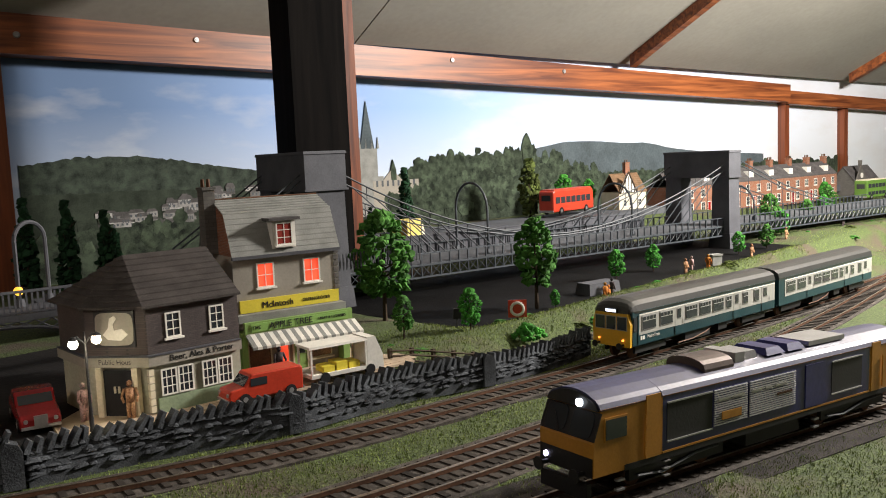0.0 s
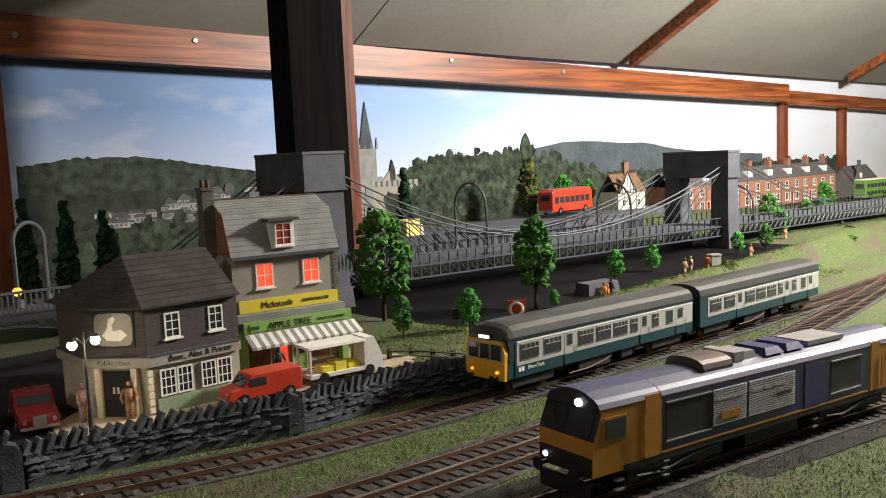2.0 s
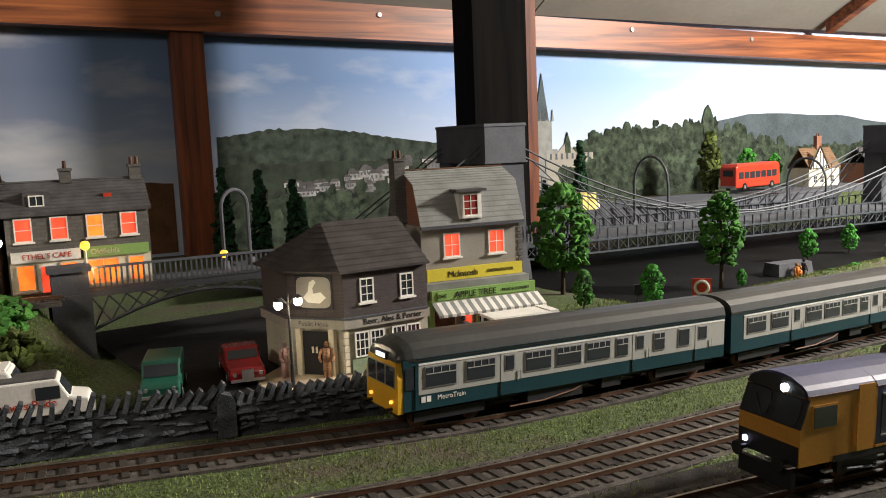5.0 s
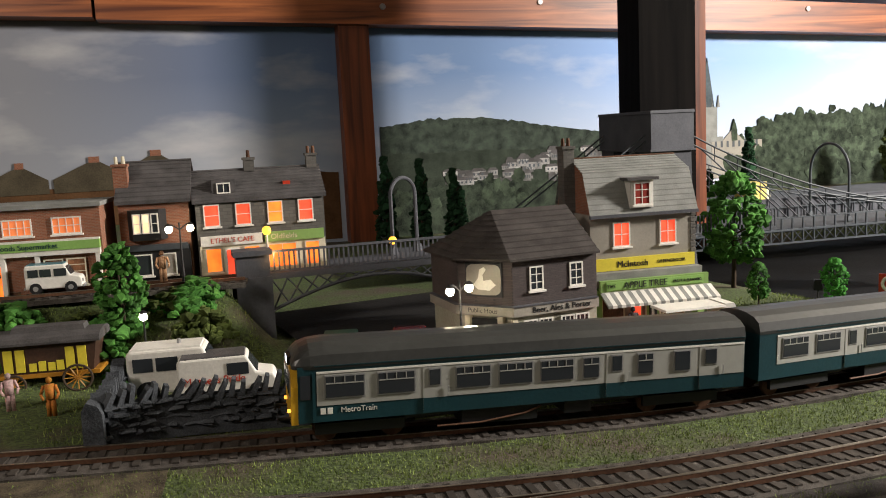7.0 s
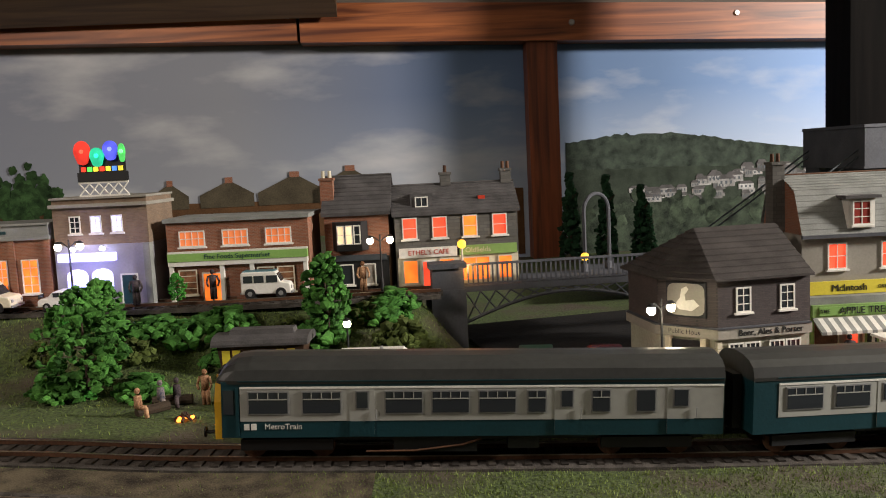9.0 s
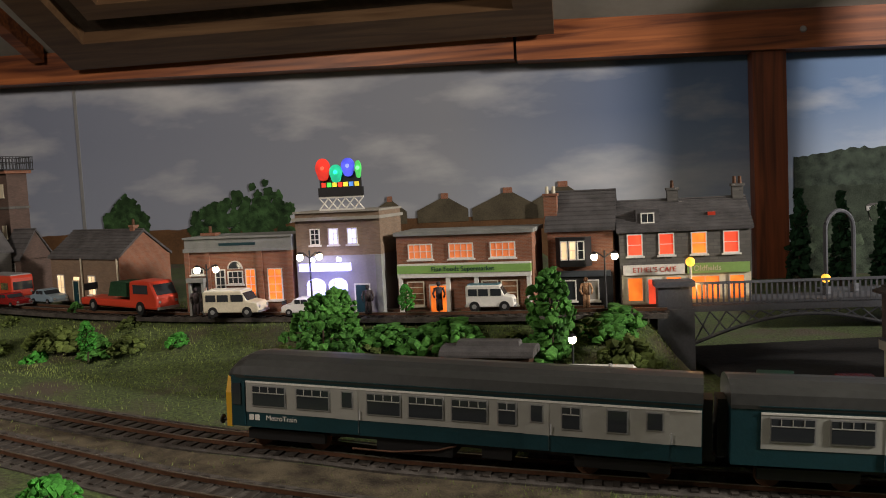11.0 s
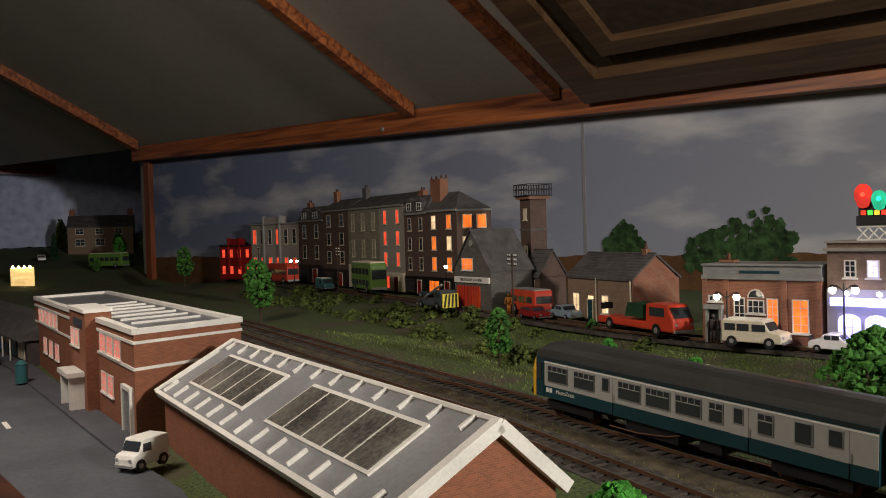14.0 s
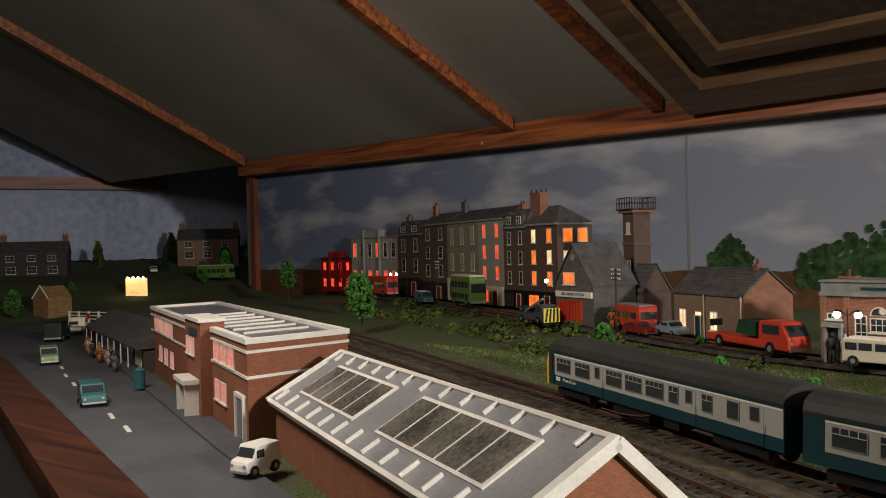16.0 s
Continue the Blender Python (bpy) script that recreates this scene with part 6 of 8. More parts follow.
        for i in range(18):
            a = 2 * math.pi * i / 18
            rr = r * (1 + 0.22 * rnd.uniform(-1, 1))
            ring.append((on_wall(u) + rr * math.cos(a), z + rr * tall * math.sin(a)))
        g.extrude(ring, -depth - 0.0000022 * k, -0.0003, "y")
    return structure(name, g, mat, label, WALL)


canopy_mat = paint("printed_crowns", (0.015, 0.023, 0.016), 0.85, vary=0.55, scale=520, bump=0, island=True, tint=(0.046, 0.062, 0.040))
WOOD_TOP = lambda u: curve_at((1.03, 1.07, 1.10, 1.124, 1.207, 1.301, 1.389, 1.42, 1.50, 1.62), (0.112, 0.118, 0.134, 0.155, 0.166, 0.170, 0.172, 0.160, 0.140, 0.118), u)
wall_cut("backdrop_trees", crest(1.05, 1.60, 120, lambda u: WOOD_TOP(u) - 0.022, 0.003, 0.008, 4.0, -0.06), 0.0022, wood_mat, "printed dark woodland")
printed_canopy("backdrop_wood", 1.06, 1.58, WOOD_TOP, 0.055, 420, 0.0105, 0.0024, canopy_mat, "printed hazy wood of broad tree crowns", 21)
wall_cut("backdrop_poplar", [(1.378, 0.120), (1.374, 0.160), (1.380, 0.178), (1.388, 0.187), (1.395, 0.176), (1.402, 0.158), (1.400, 0.120)], 0.0036, canopy_mat, "printed tall dark poplar")
wall_cut("backdrop_poplar", [(1.068, 0.110), (1.067, 0.128), (1.072, 0.146), (1.078, 0.128), (1.078, 0.110)], 0.0036, canopy_mat, "printed small pointed fir")
printed_canopy("backdrop_wood", 0.49, 1.00, lambda u: 0.094, 0.040, 46, 0.0085, 0.0036, canopy_mat, "printed trees among the town houses", 22)
printed_canopy("backdrop_wood", 1.62, 2.60, lambda u: 0.108, 0.060, 160, 0.012, 0.0024, canopy_mat, "printed distant tree crowns", 23)
wall_cut("backdrop_trees", crest(1.58, 2.62, 150, lambda u: 0.098, 0.006, 0.010, 5.0, -0.08), 0.0020, wood_mat, "printed distant woodland")
wall_cut("backdrop_trees", crest(-1.86, 0.42, 160, lambda u: 0.096, 0.004, 0.004, 6.0, 0.0), 0.0012, moor_mat, "printed brown heath on the skyline")
leaf_mat = paint("printed_leaf_green", (0.012, 0.032, 0.011), 0.85, vary=0.55, scale=520, bump=0, island=True, tint=(0.030, 0.065, 0.022))
printed_canopy("backdrop_trees", -0.385, -0.225, lambda u: curve_at((-0.39, -0.36, -0.31, -0.285, -0.255, -0.22), (0.112, 0.140, 0.150, 0.166, 0.172, 0.130), u), 0.085, 150, 0.0075, 0.0022, leaf_mat, "printed dark broadleaf trees behind the bank", 24)
printed_canopy("backdrop_trees", -0.520, -0.450, lambda u: curve_at((-0.53, -0.50, -0.485, -0.465, -0.44), (0.118, 0.150, 0.166, 0.146, 0.112), u), 0.085, 80, 0.0075, 0.0022, leaf_mat, "printed round-headed green tree", 25)
rnd = random.Random(4)
town = structure("backdrop_town", Geo().box(on_wall(0.55), on_wall(1.0), -0.0022, -0.0004, 0.030, 0.082), field_mat, "printed hillside town of pale houses", WALL)
house_mats = [paint("printed_wall", (c, c * 0.98, c * 0.95), 0.8, vary=0.5, scale=330, bump=0) for c in (0.12, 0.18, 0.25, 0.34)]
for k in range(95):
    u = rnd.uniform(0.57, 0.99)
    z = 0.062 + 0.050 * rnd.random() * (0.45 + 0.55 * smooth01((u - 0.62) / 0.2))
    w, h = rnd.uniform(0.010, 0.026), rnd.uniform(0.006, 0.012)
    s = on_wall(u)
    y = -0.0026 - k * 0.000008
    part("printed_house", Geo().box(s, s + w, y, -0.0004, z, z + h), house_mats[k % 4], town)
    part("printed_roof", Geo().extrude([(s - 0.001, z + h), (s + w + 0.001, z + h), (s + w * 0.8, z + h * 1.55), (s + w * 0.2, z + h * 1.55)], y - 0.0001, -0.0004, "y"), "slate", town)
    for q in range(3):
        part("printed_window", Geo().box(s + w * (0.14 + 0.28 * q), s + w * (0.26 + 0.28 * q), y - 0.0002, y, z + h * 0.35, z + h * 0.75), "iron", town)
wall_cut("backdrop_bush", crest(0.484, 1.0, 110, lambda u: 0.066, 0.010, 0.012, 8.0, -0.04), 0.0032, wood_mat, "printed bushes before the town")
church = structure("backdrop_church", Geo().box(on_wall(0.992), on_wall(1.052), -0.0024, -0.0004, 0.05, 0.118), "greyslate", "printed white hall and church spire", WALL)
part("spire", Geo().extrude([(on_wall(1.008), 0.165), (on_wall(1.036), 0.165), (on_wall(1.023), 0.246)], -0.0026, -0.0004, "y"), far_mat, church, "slender grey church spire")
part("tower", Geo().box(on_wall(1.006), on_wall(1.041), -0.0027, -0.0004, 0.118, 0.166), "greyslate", church)
for k in range(4):
    part("pinnacle", Geo().extrude([(on_wall(1.005 + k * 0.012), 0.166), (on_wall(1.010 + k * 0.012), 0.166), (on_wall(1.0075 + k * 0.012), 0.185)], -0.0026, -0.0004, "y"), "greyslate", church)
part("hall", Geo().box(on_wall(1.03), on_wall(1.125), -0.0028, -0.0004, 0.05, 0.110), "render_grey", church, "pale gabled hall")
part("hall_gable", Geo().extrude([(on_wall(1.05), 0.110), (on_wall(1.09), 0.110), (on_wall(1.07), 0.130)], -0.0028, -0.0004, "y"), "render_grey", church)
for k in range(8):
    s = on_wall(1.036 + 0.011 * k)
    part("printed_window", Geo().box(s, s + 0.004, -0.0031, -0.0028, 0.100, 0.110), "iron", church)
for k, (u, z, w) in enumerate(((-0.105, 0.124, 0.055), (-0.035, 0.125, 0.075), (0.045, 0.129, 0.095), (0.12, 0.134, 0.10))):
    hs = structure("backdrop_house", Geo().extrude([(on_wall(u), 0.09), (on_wall(u) + w, 0.09), (on_wall(u) + w, 0.108), (on_wall(u) + w * 0.62, z), (on_wall(u) + w * 0.48, z), (on_wall(u), 0.108)], -0.0024, -0.0004, "y"), khaki_mat, "printed hipped house roof on the skyline", WALL)
    part("chimney", Geo().box(on_wall(u) + w * 0.48, on_wall(u) + w * 0.62, -0.0028, -0.0004, z - 0.001, z + 0.007), "brick", hs)
structure("backdrop_seam", Geo().box(on_wall(-0.560), on_wall(-0.555), -0.0008, 0, 0.06, 0.33), "silver", "shiny strip over the backdrop joint", WALL)


# ---- trees and bushes ----
def leaf_tree(name, height, width, seed, mat="foliage", trunk=0.28, label="model tree with bright green clump foliage", cone=0.0, lumps=300):
    rnd = random.Random(seed)
    ob = holder(name, Matrix.Identity(4), label, "tree", "model trees")
    g = Geo().rod((0, 0, -0.003), (0.0006, 0, height * trunk), height * 0.024, height * 0.018, 7).rod((0.0006, 0, height * trunk), (0, 0.0005, height * 0.8), height * 0.018, height * 0.006, 6)
    for k in range(7):
        a, z = rnd.uniform(0, 6.28), height * rnd.uniform(trunk, 0.7)
        g.rod((0, 0, z), (math.cos(a) * width * 0.36, math.sin(a) * width * 0.36, z + height * 0.12), height * 0.009, height * 0.003, 5)
    part("trunk", g, "bark", ob)
    c = Geo()
    for k in range(lumps):
        q = rnd.random() ** 0.9
        z = height * (trunk * 0.75 + (1 - trunk * 0.75) * q)
        r = (1 - cone) * math.sin(math.pi * min(0.97, 0.12 + 0.86 * q)) ** 0.65 + cone * (1.02 - q)
        a = rnd.uniform(0, 6.28)
        bulge = 0.80 + 0.34 * noise.noise(Vector((math.cos(a) * 1.6, math.sin(a) * 1.6, q * 4 + seed)))
        rr = width * 0.5 * r * bulge * rnd.uniform(0.62, 1.05)
        c.blob((rr * math.cos(a), rr * math.sin(a), z), height * rnd.uniform(0.022, 0.048), 0.85, 0.55, 5, 3)
    part("crown", c, mat, ob)
    return ob


def bush(name, w, h, seed, mat, label, lumps=90):
    rnd = random.Random(seed)
    c = Geo()
    for k in range(lumps):
        a, q = rnd.uniform(0, 6.28), rnd.random() ** 0.5
        z = h * (0.1 + 0.8 * (1 - q * q) * rnd.uniform(0.5, 1.0))
        c.blob((w / 2 * q * math.cos(a), w / 2 * q * math.sin(a) * 0.8, z), w * rnd.uniform(0.05, 0.10), 0.8, 0.5, 5, 3)
    return thing(name, c, mat, label, "bush", group="lineside bushes")


def gz(u, v):
    return ground_z(u, v)


def set_down(ob, u, v, z=None, turn=0.0):
    ob.matrix_world = Matrix.Translation((u, v, gz(u, v) if z is None else z)) @ Matrix.Rotation(radians(turn), 4, "Z")
    return ob


kinds = [leaf_tree("tree", 0.072, 0.046, 1), leaf_tree("tree", 0.040, 0.024, 2, "lightfoliage", 0.3), leaf_tree("tree", 0.066, 0.036, 3, "foliage", 0.36), leaf_tree("tree", 0.036, 0.022, 4, "foliage", 0.30),
         leaf_tree("conifer", 0.090, 0.034, 5, "conifer", 0.06, "tall dark green conifer model", 0.9), leaf_tree("tree", 0.078, 0.030, 6, "olive", 0.08, "tall olive cypress model tree", 0.15, 340)]
set_down(kinds[0], 0.582, 0.640, -0.003).scale = (1.38, 1.38, 1.38)
set_down(kinds[1], 0.590, 0.540, -0.008)
set_down(kinds[2], 0.729, 0.575, -0.012).scale = (1.4, 1.4, 1.4)
set_down(kinds[3], 0.532, 0.562, -0.004)
set_down(kinds[4], 0.958, 1.0, 0.030).scale = (1.12, 1.12, 1.12)
set_down(kinds[5], 1.268, 1.0, 0.030).scale = (1.45, 1.45, 1.35)
for src, u, v, z, k, turn in ((1, 0.929, 0.608, -0.014, 1.0, 40), (1, 1.013, 0.606, -0.014, 0.95, 90), (1, 1.217, 0.587, -0.014, 0.9, 10), (0, 1.298, 0.580, -0.014, 0.55, 60), (1, 1.45, 0.62, -0.012, 1.2, 0),
                              (0, 1.614, 0.640, -0.012, 0.75, 20), (1, 1.75, 0.66, -0.008, 1.3, 70), (0, 1.95, 0.72, -0.008, 0.8, 33), (1, 2.15, 0.80, -0.006, 1.4, 15), (0, 1.50, 0.66, -0.01, 0.95, 120), (1, 2.0, 0.60, -0.01, 1.0, 5),
                              (1, 1.372, 1.0, 0.040, 1.6, 12), (1, 1.454, 1.0, 0.040, 1.3, 75), (4, 0.93, 1.05, 0.0, 0.8, 30), (0, -0.081, 0.700, 0.006, 0.90, 15), (2, 0.072, 0.662, 0.008, 1.12, 50), (1, -0.030, 0.712, 0.046, 0.62, 0),
                              (0, -1.060, 1.150, 0.035, 0.95, 100), (3, -0.336, 0.844, 0.020, 0.95, 20), (3, -0.399, 0.768, 0.018, 1.45, 70), (1, -0.275, 0.720, 0.025, 0.72, 0), (2, -0.853, 0.940, 0.026, 1.25, 15), (2, -1.467, 1.366, 0.042, 1.25, 45),
                              (1, -2.10, 1.70, 0.085, 1.7, 45), (0, -2.13, 1.83, 0.09, 1.2, 10), (5, -2.62, 1.60, 0.09, 1.3, 10), (0, -2.20, 1.27, 0.03, 0.65, 140), (0, -2.00, 1.80, 0.08, 1.0, 33), (4, -2.30, 2.12, 0.12, 2.3, 0), (0, -1.97, 1.00, 0.0, 1.0, 60), (5, -2.62, 1.88, 0.11, 1.4, 0), (4, -2.40, 1.70, 0.09, 0.9, 0), (0, -2.02, 1.56, 0.055, 0.6, 0), (0, -2.28, 1.84, 0.11, 0.8, 50),
                              (4, 0.49, 1.12, -0.002, 1.25, 10), (4, 0.52, 1.08, -0.002, 1.1, 10), (4, 0.56, 1.14, -0.002, 0.8, 80), (4, 0.455, 1.16, -0.002, 1.3, 0), (1, 0.74, 0.56, -0.012, 0.5, 0)):
    c = copy_thing(kinds[src], Matrix.Translation((u, v, z)) @ Matrix.Rotation(radians(turn), 4, "Z"))
    c.scale = (k, k, k)
    if u < -1.7:
        c["label"] = "dim green model tree by the far houses"
big = leaf_tree("tree", 0.058, 0.054, 12, "foliage", 0.10, "broad bushy green model tree by the wagon", 0.1, 420)
set_down(big, -0.083, 0.640, 0.004).scale = (1.25, 1.25, 1.2)
near_tree = leaf_tree("tree", 0.050, 0.050, 15, "lightfoliage", 0.2, "bright green model tree beside the warehouse", 0.0, 420)
set_down(near_tree, -0.158, 0.400, -0.012)

bushes = [bush("bush", 0.045, 0.026, 1, "olive", "rounded olive green lineside bush"), bush("bush", 0.05, 0.022, 2, "foliage", "low dark green lineside bush"), bush("bush", 0.030, 0.014, 3, "lightfoliage", "small bright green lineside bush")]
set_down(bushes[0], 0.118, 0.640, 0.014)
set_down(bushes[1], -0.02, 0.690, 0.022)
set_down(bushes[2], 0.62, 0.50, -0.012)
rnd = random.Random(7)
for k in range(120):
    u = rnd.uniform(-1.25, 0.13)
    vf, vt = curve_at(FOOT_U, FOOT_V, u), curve_at(TOP_U, TOP_V, u)
    q = rnd.uniform(0.1, 0.85)
    v = vf + (vt - vf) * q
    src = bushes[rnd.choice((0, 0, 0, 1, 1, 2)) if u > -0.35 else 0]
    c = copy_thing(src, Matrix.Translation((u, v, gz(u, v) - 0.003)) @ Matrix.Rotation(rnd.uniform(0, 6.28), 4, "Z"))
    kk = rnd.uniform(0.55, 1.0) if u > -0.35 else rnd.uniform(0.4, 0.85)
    c.scale = (kk, kk, kk * rnd.uniform(0.7, 1.0))
for k in range(40):
    u, v = rnd.uniform(0.46, 1.15), rnd.uniform(0.475, 0.56)
    if k > 24:
        u, v = rnd.uniform(1.2, 2.4), rnd.uniform(0.48, 0.75)
    c = copy_thing(bushes[rnd.choice((0, 1, 2, 2))], Matrix.Translation((u, v, gz(u, v) - 0.002)) @ Matrix.Rotation(rnd.uniform(0, 6.28), 4, "Z"))
    kk = rnd.uniform(0.25, 0.6)
    c.scale = (kk, kk, kk * 0.7)


# ---- cinder path beside the running lines ----
MAT["cinder"] = paint("brown_cinder", (0.060, 0.046, 0.034), 0.95, vary=0.6, scale=500, bump=0.9, tint=(0.085, 0.070, 0.045))
s_mid = 1.93
structure("cess", ribbon(main_path, -0.085, -0.022, -0.0050, -0.0034, s_mid, main_path.length - 0.25, zf=bed_z), "cinder", "trodden brown cinder path beside the line")


structure("cess_1", ribbon(loco_path, -0.036, 0.036, -0.0056, -0.0040, 0.0, loco_path.length, zf=bed_z), paint("dark_cinder", (0.030, 0.026, 0.023), 0.95, vary=0.7, scale=600, bump=1.0), "dark cinder ballast spread beside the siding")


# ---- grass tufts ----
def tufts(name, count, place, seed, hmin, hmax, mat, label):
    rnd = random.Random(seed)
    g = Geo()
    for k in range(count):
        u, v = place(rnd)
        z, a, h, w = gz(u, v) - 0.0004, rnd.uniform(0, 6.28), rnd.uniform(hmin, hmax) * 0.62, rnd.uniform(0.00018, 0.00045)
        dx, dy = math.cos(a) * w, math.sin(a) * w
        lx, ly = rnd.uniform(-h, h) * 0.6, rnd.uniform(-h, h) * 0.6
        g.add([(u - dx, v - dy, z), (u + dx, v + dy, z), (u + lx, v + ly, z + h)], [(0, 1, 2)])
    return thing(name, g, mat, label, "grass", kind="stuff")


def off_track(rnd, u0, u1, v0, v1):
    while True:
        u, v = rnd.uniform(u0, u1), rnd.uniform(v0, v1)
        d = min(abs(v - curve_at(path_u, path_v, u)) for path_u, path_v in TRACK_LINES)
        if d > 0.021 and not (u < 0.02 and v < 0.62 + 0.45 * max(0.0, -0.1 - u) and rnd.random() < 0.8):
            return u, v


TRACK_LINES = []
for pth in (main_path, loop_path, branch_path, loco_path):
    pts = sorted((p.x, p.y) for p in pth.p)
    TRACK_LINES.append(([p[0] for p in pts], [p[1] for p in pts]))
MAT["grass"] = paint("grass_blade", (0.115, 0.175, 0.038), 0.9, vary=0.35, scale=30, bump=0, island=True, tint=(0.22, 0.27, 0.08))
tufts("grass", 80000, lambda r: off_track(r, -0.10, 1.0, 0.16, 0.49), 1, 0.0015, 0.0042, "grass", "short static grass between the tracks")
tufts("grass", 26000, lambda r: off_track(r, 0.42, 1.3, 0.46, 0.60), 2, 0.002, 0.0055, "grass", "rough static grass on the river bank")
tufts("grass", 40000, lambda r: off_track(r, -1.0, 0.16, 0.50, 0.90), 3, 0.002, 0.005, "grass", "rough static grass on the embankment")
tufts("grass", 9000, lambda r: off_track(r, 1.2, 2.5, 0.44, 0.80), 4, 0.003, 0.007, "grass", "rough static grass beyond the bridge")


# ---- dry stone walls, fence ----
def stone_wall(points, h, label, seed, zf):
    rnd = random.Random(seed)
    path = Path(points)
    ob = thing("stone_wall", ribbon(path, -0.0028, 0.0028, -0.004, h * 0.80, 0, path.length, zf=zf), "drystone", label, "wall")
    s = 0.0
    while s < path.length:
        p, d = path.at(s), path.way(s)
        ang = math.atan2(d.y, d.x)
        for row in range(4):
            w = rnd.uniform(0.0035, 0.0105)
            z = h * 0.80 * (row + 0.5) / 4 + rnd.uniform(-0.0012, 0.0012)
            g = Geo().blob((0, 0, 0), 0.0030, 0.6, 0.55, 6, 4)
            g.v = [(x * w / 0.0055, y * 1.15, zz) for x, y, zz in g.v]
            m = Matrix.Translation((p.x + rnd.uniform(-0.004, 0.004), p.y + rnd.uniform(-0.0008, 0.0008), z + (zf(p.x, p.y) if zf else 0))) @ Matrix.Rotation(ang, 4, "Z") @ Matrix.Rotation(rnd.uniform(-0.15, 0.15), 4, "Y")
            part("stone", g.moved(m), "drystone", ob)
        g = Geo().box(-0.0014, 0.0014, -0.0038, 0.0038, -0.001, h * rnd.uniform(0.30, 0.50), 0.0004)
        m = Matrix.Translation((p.x, p.y, h * 0.76 + (zf(p.x, p.y) if zf else 0))) @ Matrix.Rotation(ang, 4, "Z") @ Matrix.Rotation(rnd.uniform(0.15, 0.75), 4, "Y")
        part("cope_stone", g.moved(m), "drystone", ob)
        s += 0.0056
    return ob


def stone_post(u, v, z, h=0.024):
    return thing("gate_post", Geo().extrude([(-0.005, 0), (-0.0045, h - 0.004), (-0.002, h), (0.003, h - 0.002), (0.005, h - 0.006), (0.005, 0)], -0.004, 0.004, "y"), "drystone", "rough grey stone gate post", "post", pose(u, v, z, 0, 0, -15), "stone posts")


WALL_Z = lambda u, v: bed_z(u) + 0.0
stone_wall([(0.203, 0.486), (0.246, 0.483), (0.291, 0.476), (0.342, 0.464)], 0.019, "grey dry stone wall with slanting cope stones", 1, WALL_Z)
stone_wall([(0.352, 0.463), (0.43, 0.466), (0.505, 0.455)], 0.019, "grey dry stone wall below the shop", 2, WALL_Z)
stone_wall([(0.515, 0.453), (0.577, 0.453), (0.648, 0.459)], 0.017, "grey dry stone wall along the river bank", 3, WALL_Z)
stone_wall([(0.050, 0.508), (0.084, 0.512), (0.140, 0.502), (0.195, 0.489)], 0.021, "grey dry stone wall beside the parked vans", 4, WALL_Z)
stone_wall([(0.047, 0.512), (0.055, 0.545), (0.062, 0.580)], 0.019, "short stone wall by the encampment", 5, WALL_Z)
for u, v in ((0.197, 0.487), (0.347, 0.4625), (0.510, 0.4525), (0.044, 0.506)):
    stone_post(u, v, bed_z(u) - 0.003)

fence = holder("wooden_fence", Matrix.Identity(4), "grey weathered post and rail fence on the bank", "fence")
fp = Path([(0.462, 0.503), (0.517, 0.493), (0.569, 0.486), (0.66, 0.483)])
s = 0.0
while s < fp.length:
    p = fp.at(s)
    z = gz(p.x, p.y)
    part("post", Geo().box(p.x - 0.0014, p.x + 0.0014, p.y - 0.0012, p.y + 0.0012, z - 0.002, z + 0.014), "bark", fence)
    if s + 0.019 < fp.length:
        q = fp.at(s + 0.019)
        zq = gz(q.x, q.y)
        for dz in (0.004, 0.0085, 0.0122):
            part("rail", Geo().rod((p.x, p.y - 0.0013, z + dz), (q.x, q.y - 0.0013, zq + dz), 0.0007, n=4), "bark", fence)
    s += 0.019

# ---- grey road bridge over the street ----
rb = holder("road_bridge", flat_to((0.165, 0.690), (0.305, 0.672), 0.0), "grey cast iron arched road bridge with railings", "bridge")
RBW = 0.142
part("abutment", Geo().box(-0.012, 0.014, -0.004, 0.05, -0.006, 0.046), "stonegrey", rb, "grey stone abutment pier")
part("pier_cap", Geo().box(-0.013, 0.015, -0.005, 0.015, 0.062, 0.066).box(-0.011, 0.013, -0.003, 0.013, 0.046, 0.062), "stonegrey", rb)
part("deck", Geo().box(0.0, RBW + 0.05, 0.0, 0.05, 0.043, 0.0475), "stonegrey", rb)
arch = Geo()
prev = None
for k in range(15):
    x = 0.014 + (RBW + 0.02) * k / 14
    z = 0.014 + 0.0255 * math.sin(math.pi * (k + 1.2) / 16.4)
    if prev:
        arch.rod((prev[0], 0.001, prev[1]), (x, 0.001, z), 0.0014, n=6)
        part("spandrel_strut", Geo().rod((prev[0], 0.001, 0.043), (x, 0.001, z), 0.0006, n=4).rod((prev[0], 0.001, prev[1]), (x, 0.001, 0.043), 0.0006, n=4), "stonegrey", rb)
    prev = (x, z)
part("arch_rib", arch, "stonegrey", rb)
part("top_rail", Geo().box(0.014, RBW + 0.05, -0.0006, 0.0012, 0.0628, 0.0646).box(0.014, RBW + 0.05, -0.0004, 0.0010, 0.0485, 0.0495), "stonegrey", rb)
for k in range(120):
    x = 0.016 + k * (RBW + 0.03) / 46
    part("baluster", Geo().box(x, x + 0.0013, 0, 0.0008, 0.0480, 0.0630), "stonegrey", rb)
arch_lamp(pose(0.298, 0.715, 0.048, 0, 0, 20), 0.0135, 0.062, "pale grey arched hoop on the road bridge", "stonegrey")
for u, v, z in ((0.178, 0.690, 0.067), (0.285, 0.710, 0.0475)):
    gl = holder("belisha_beacon", pose(u, v, z), "orange glowing beacon globe on a pole", "beacon", "orange beacons")
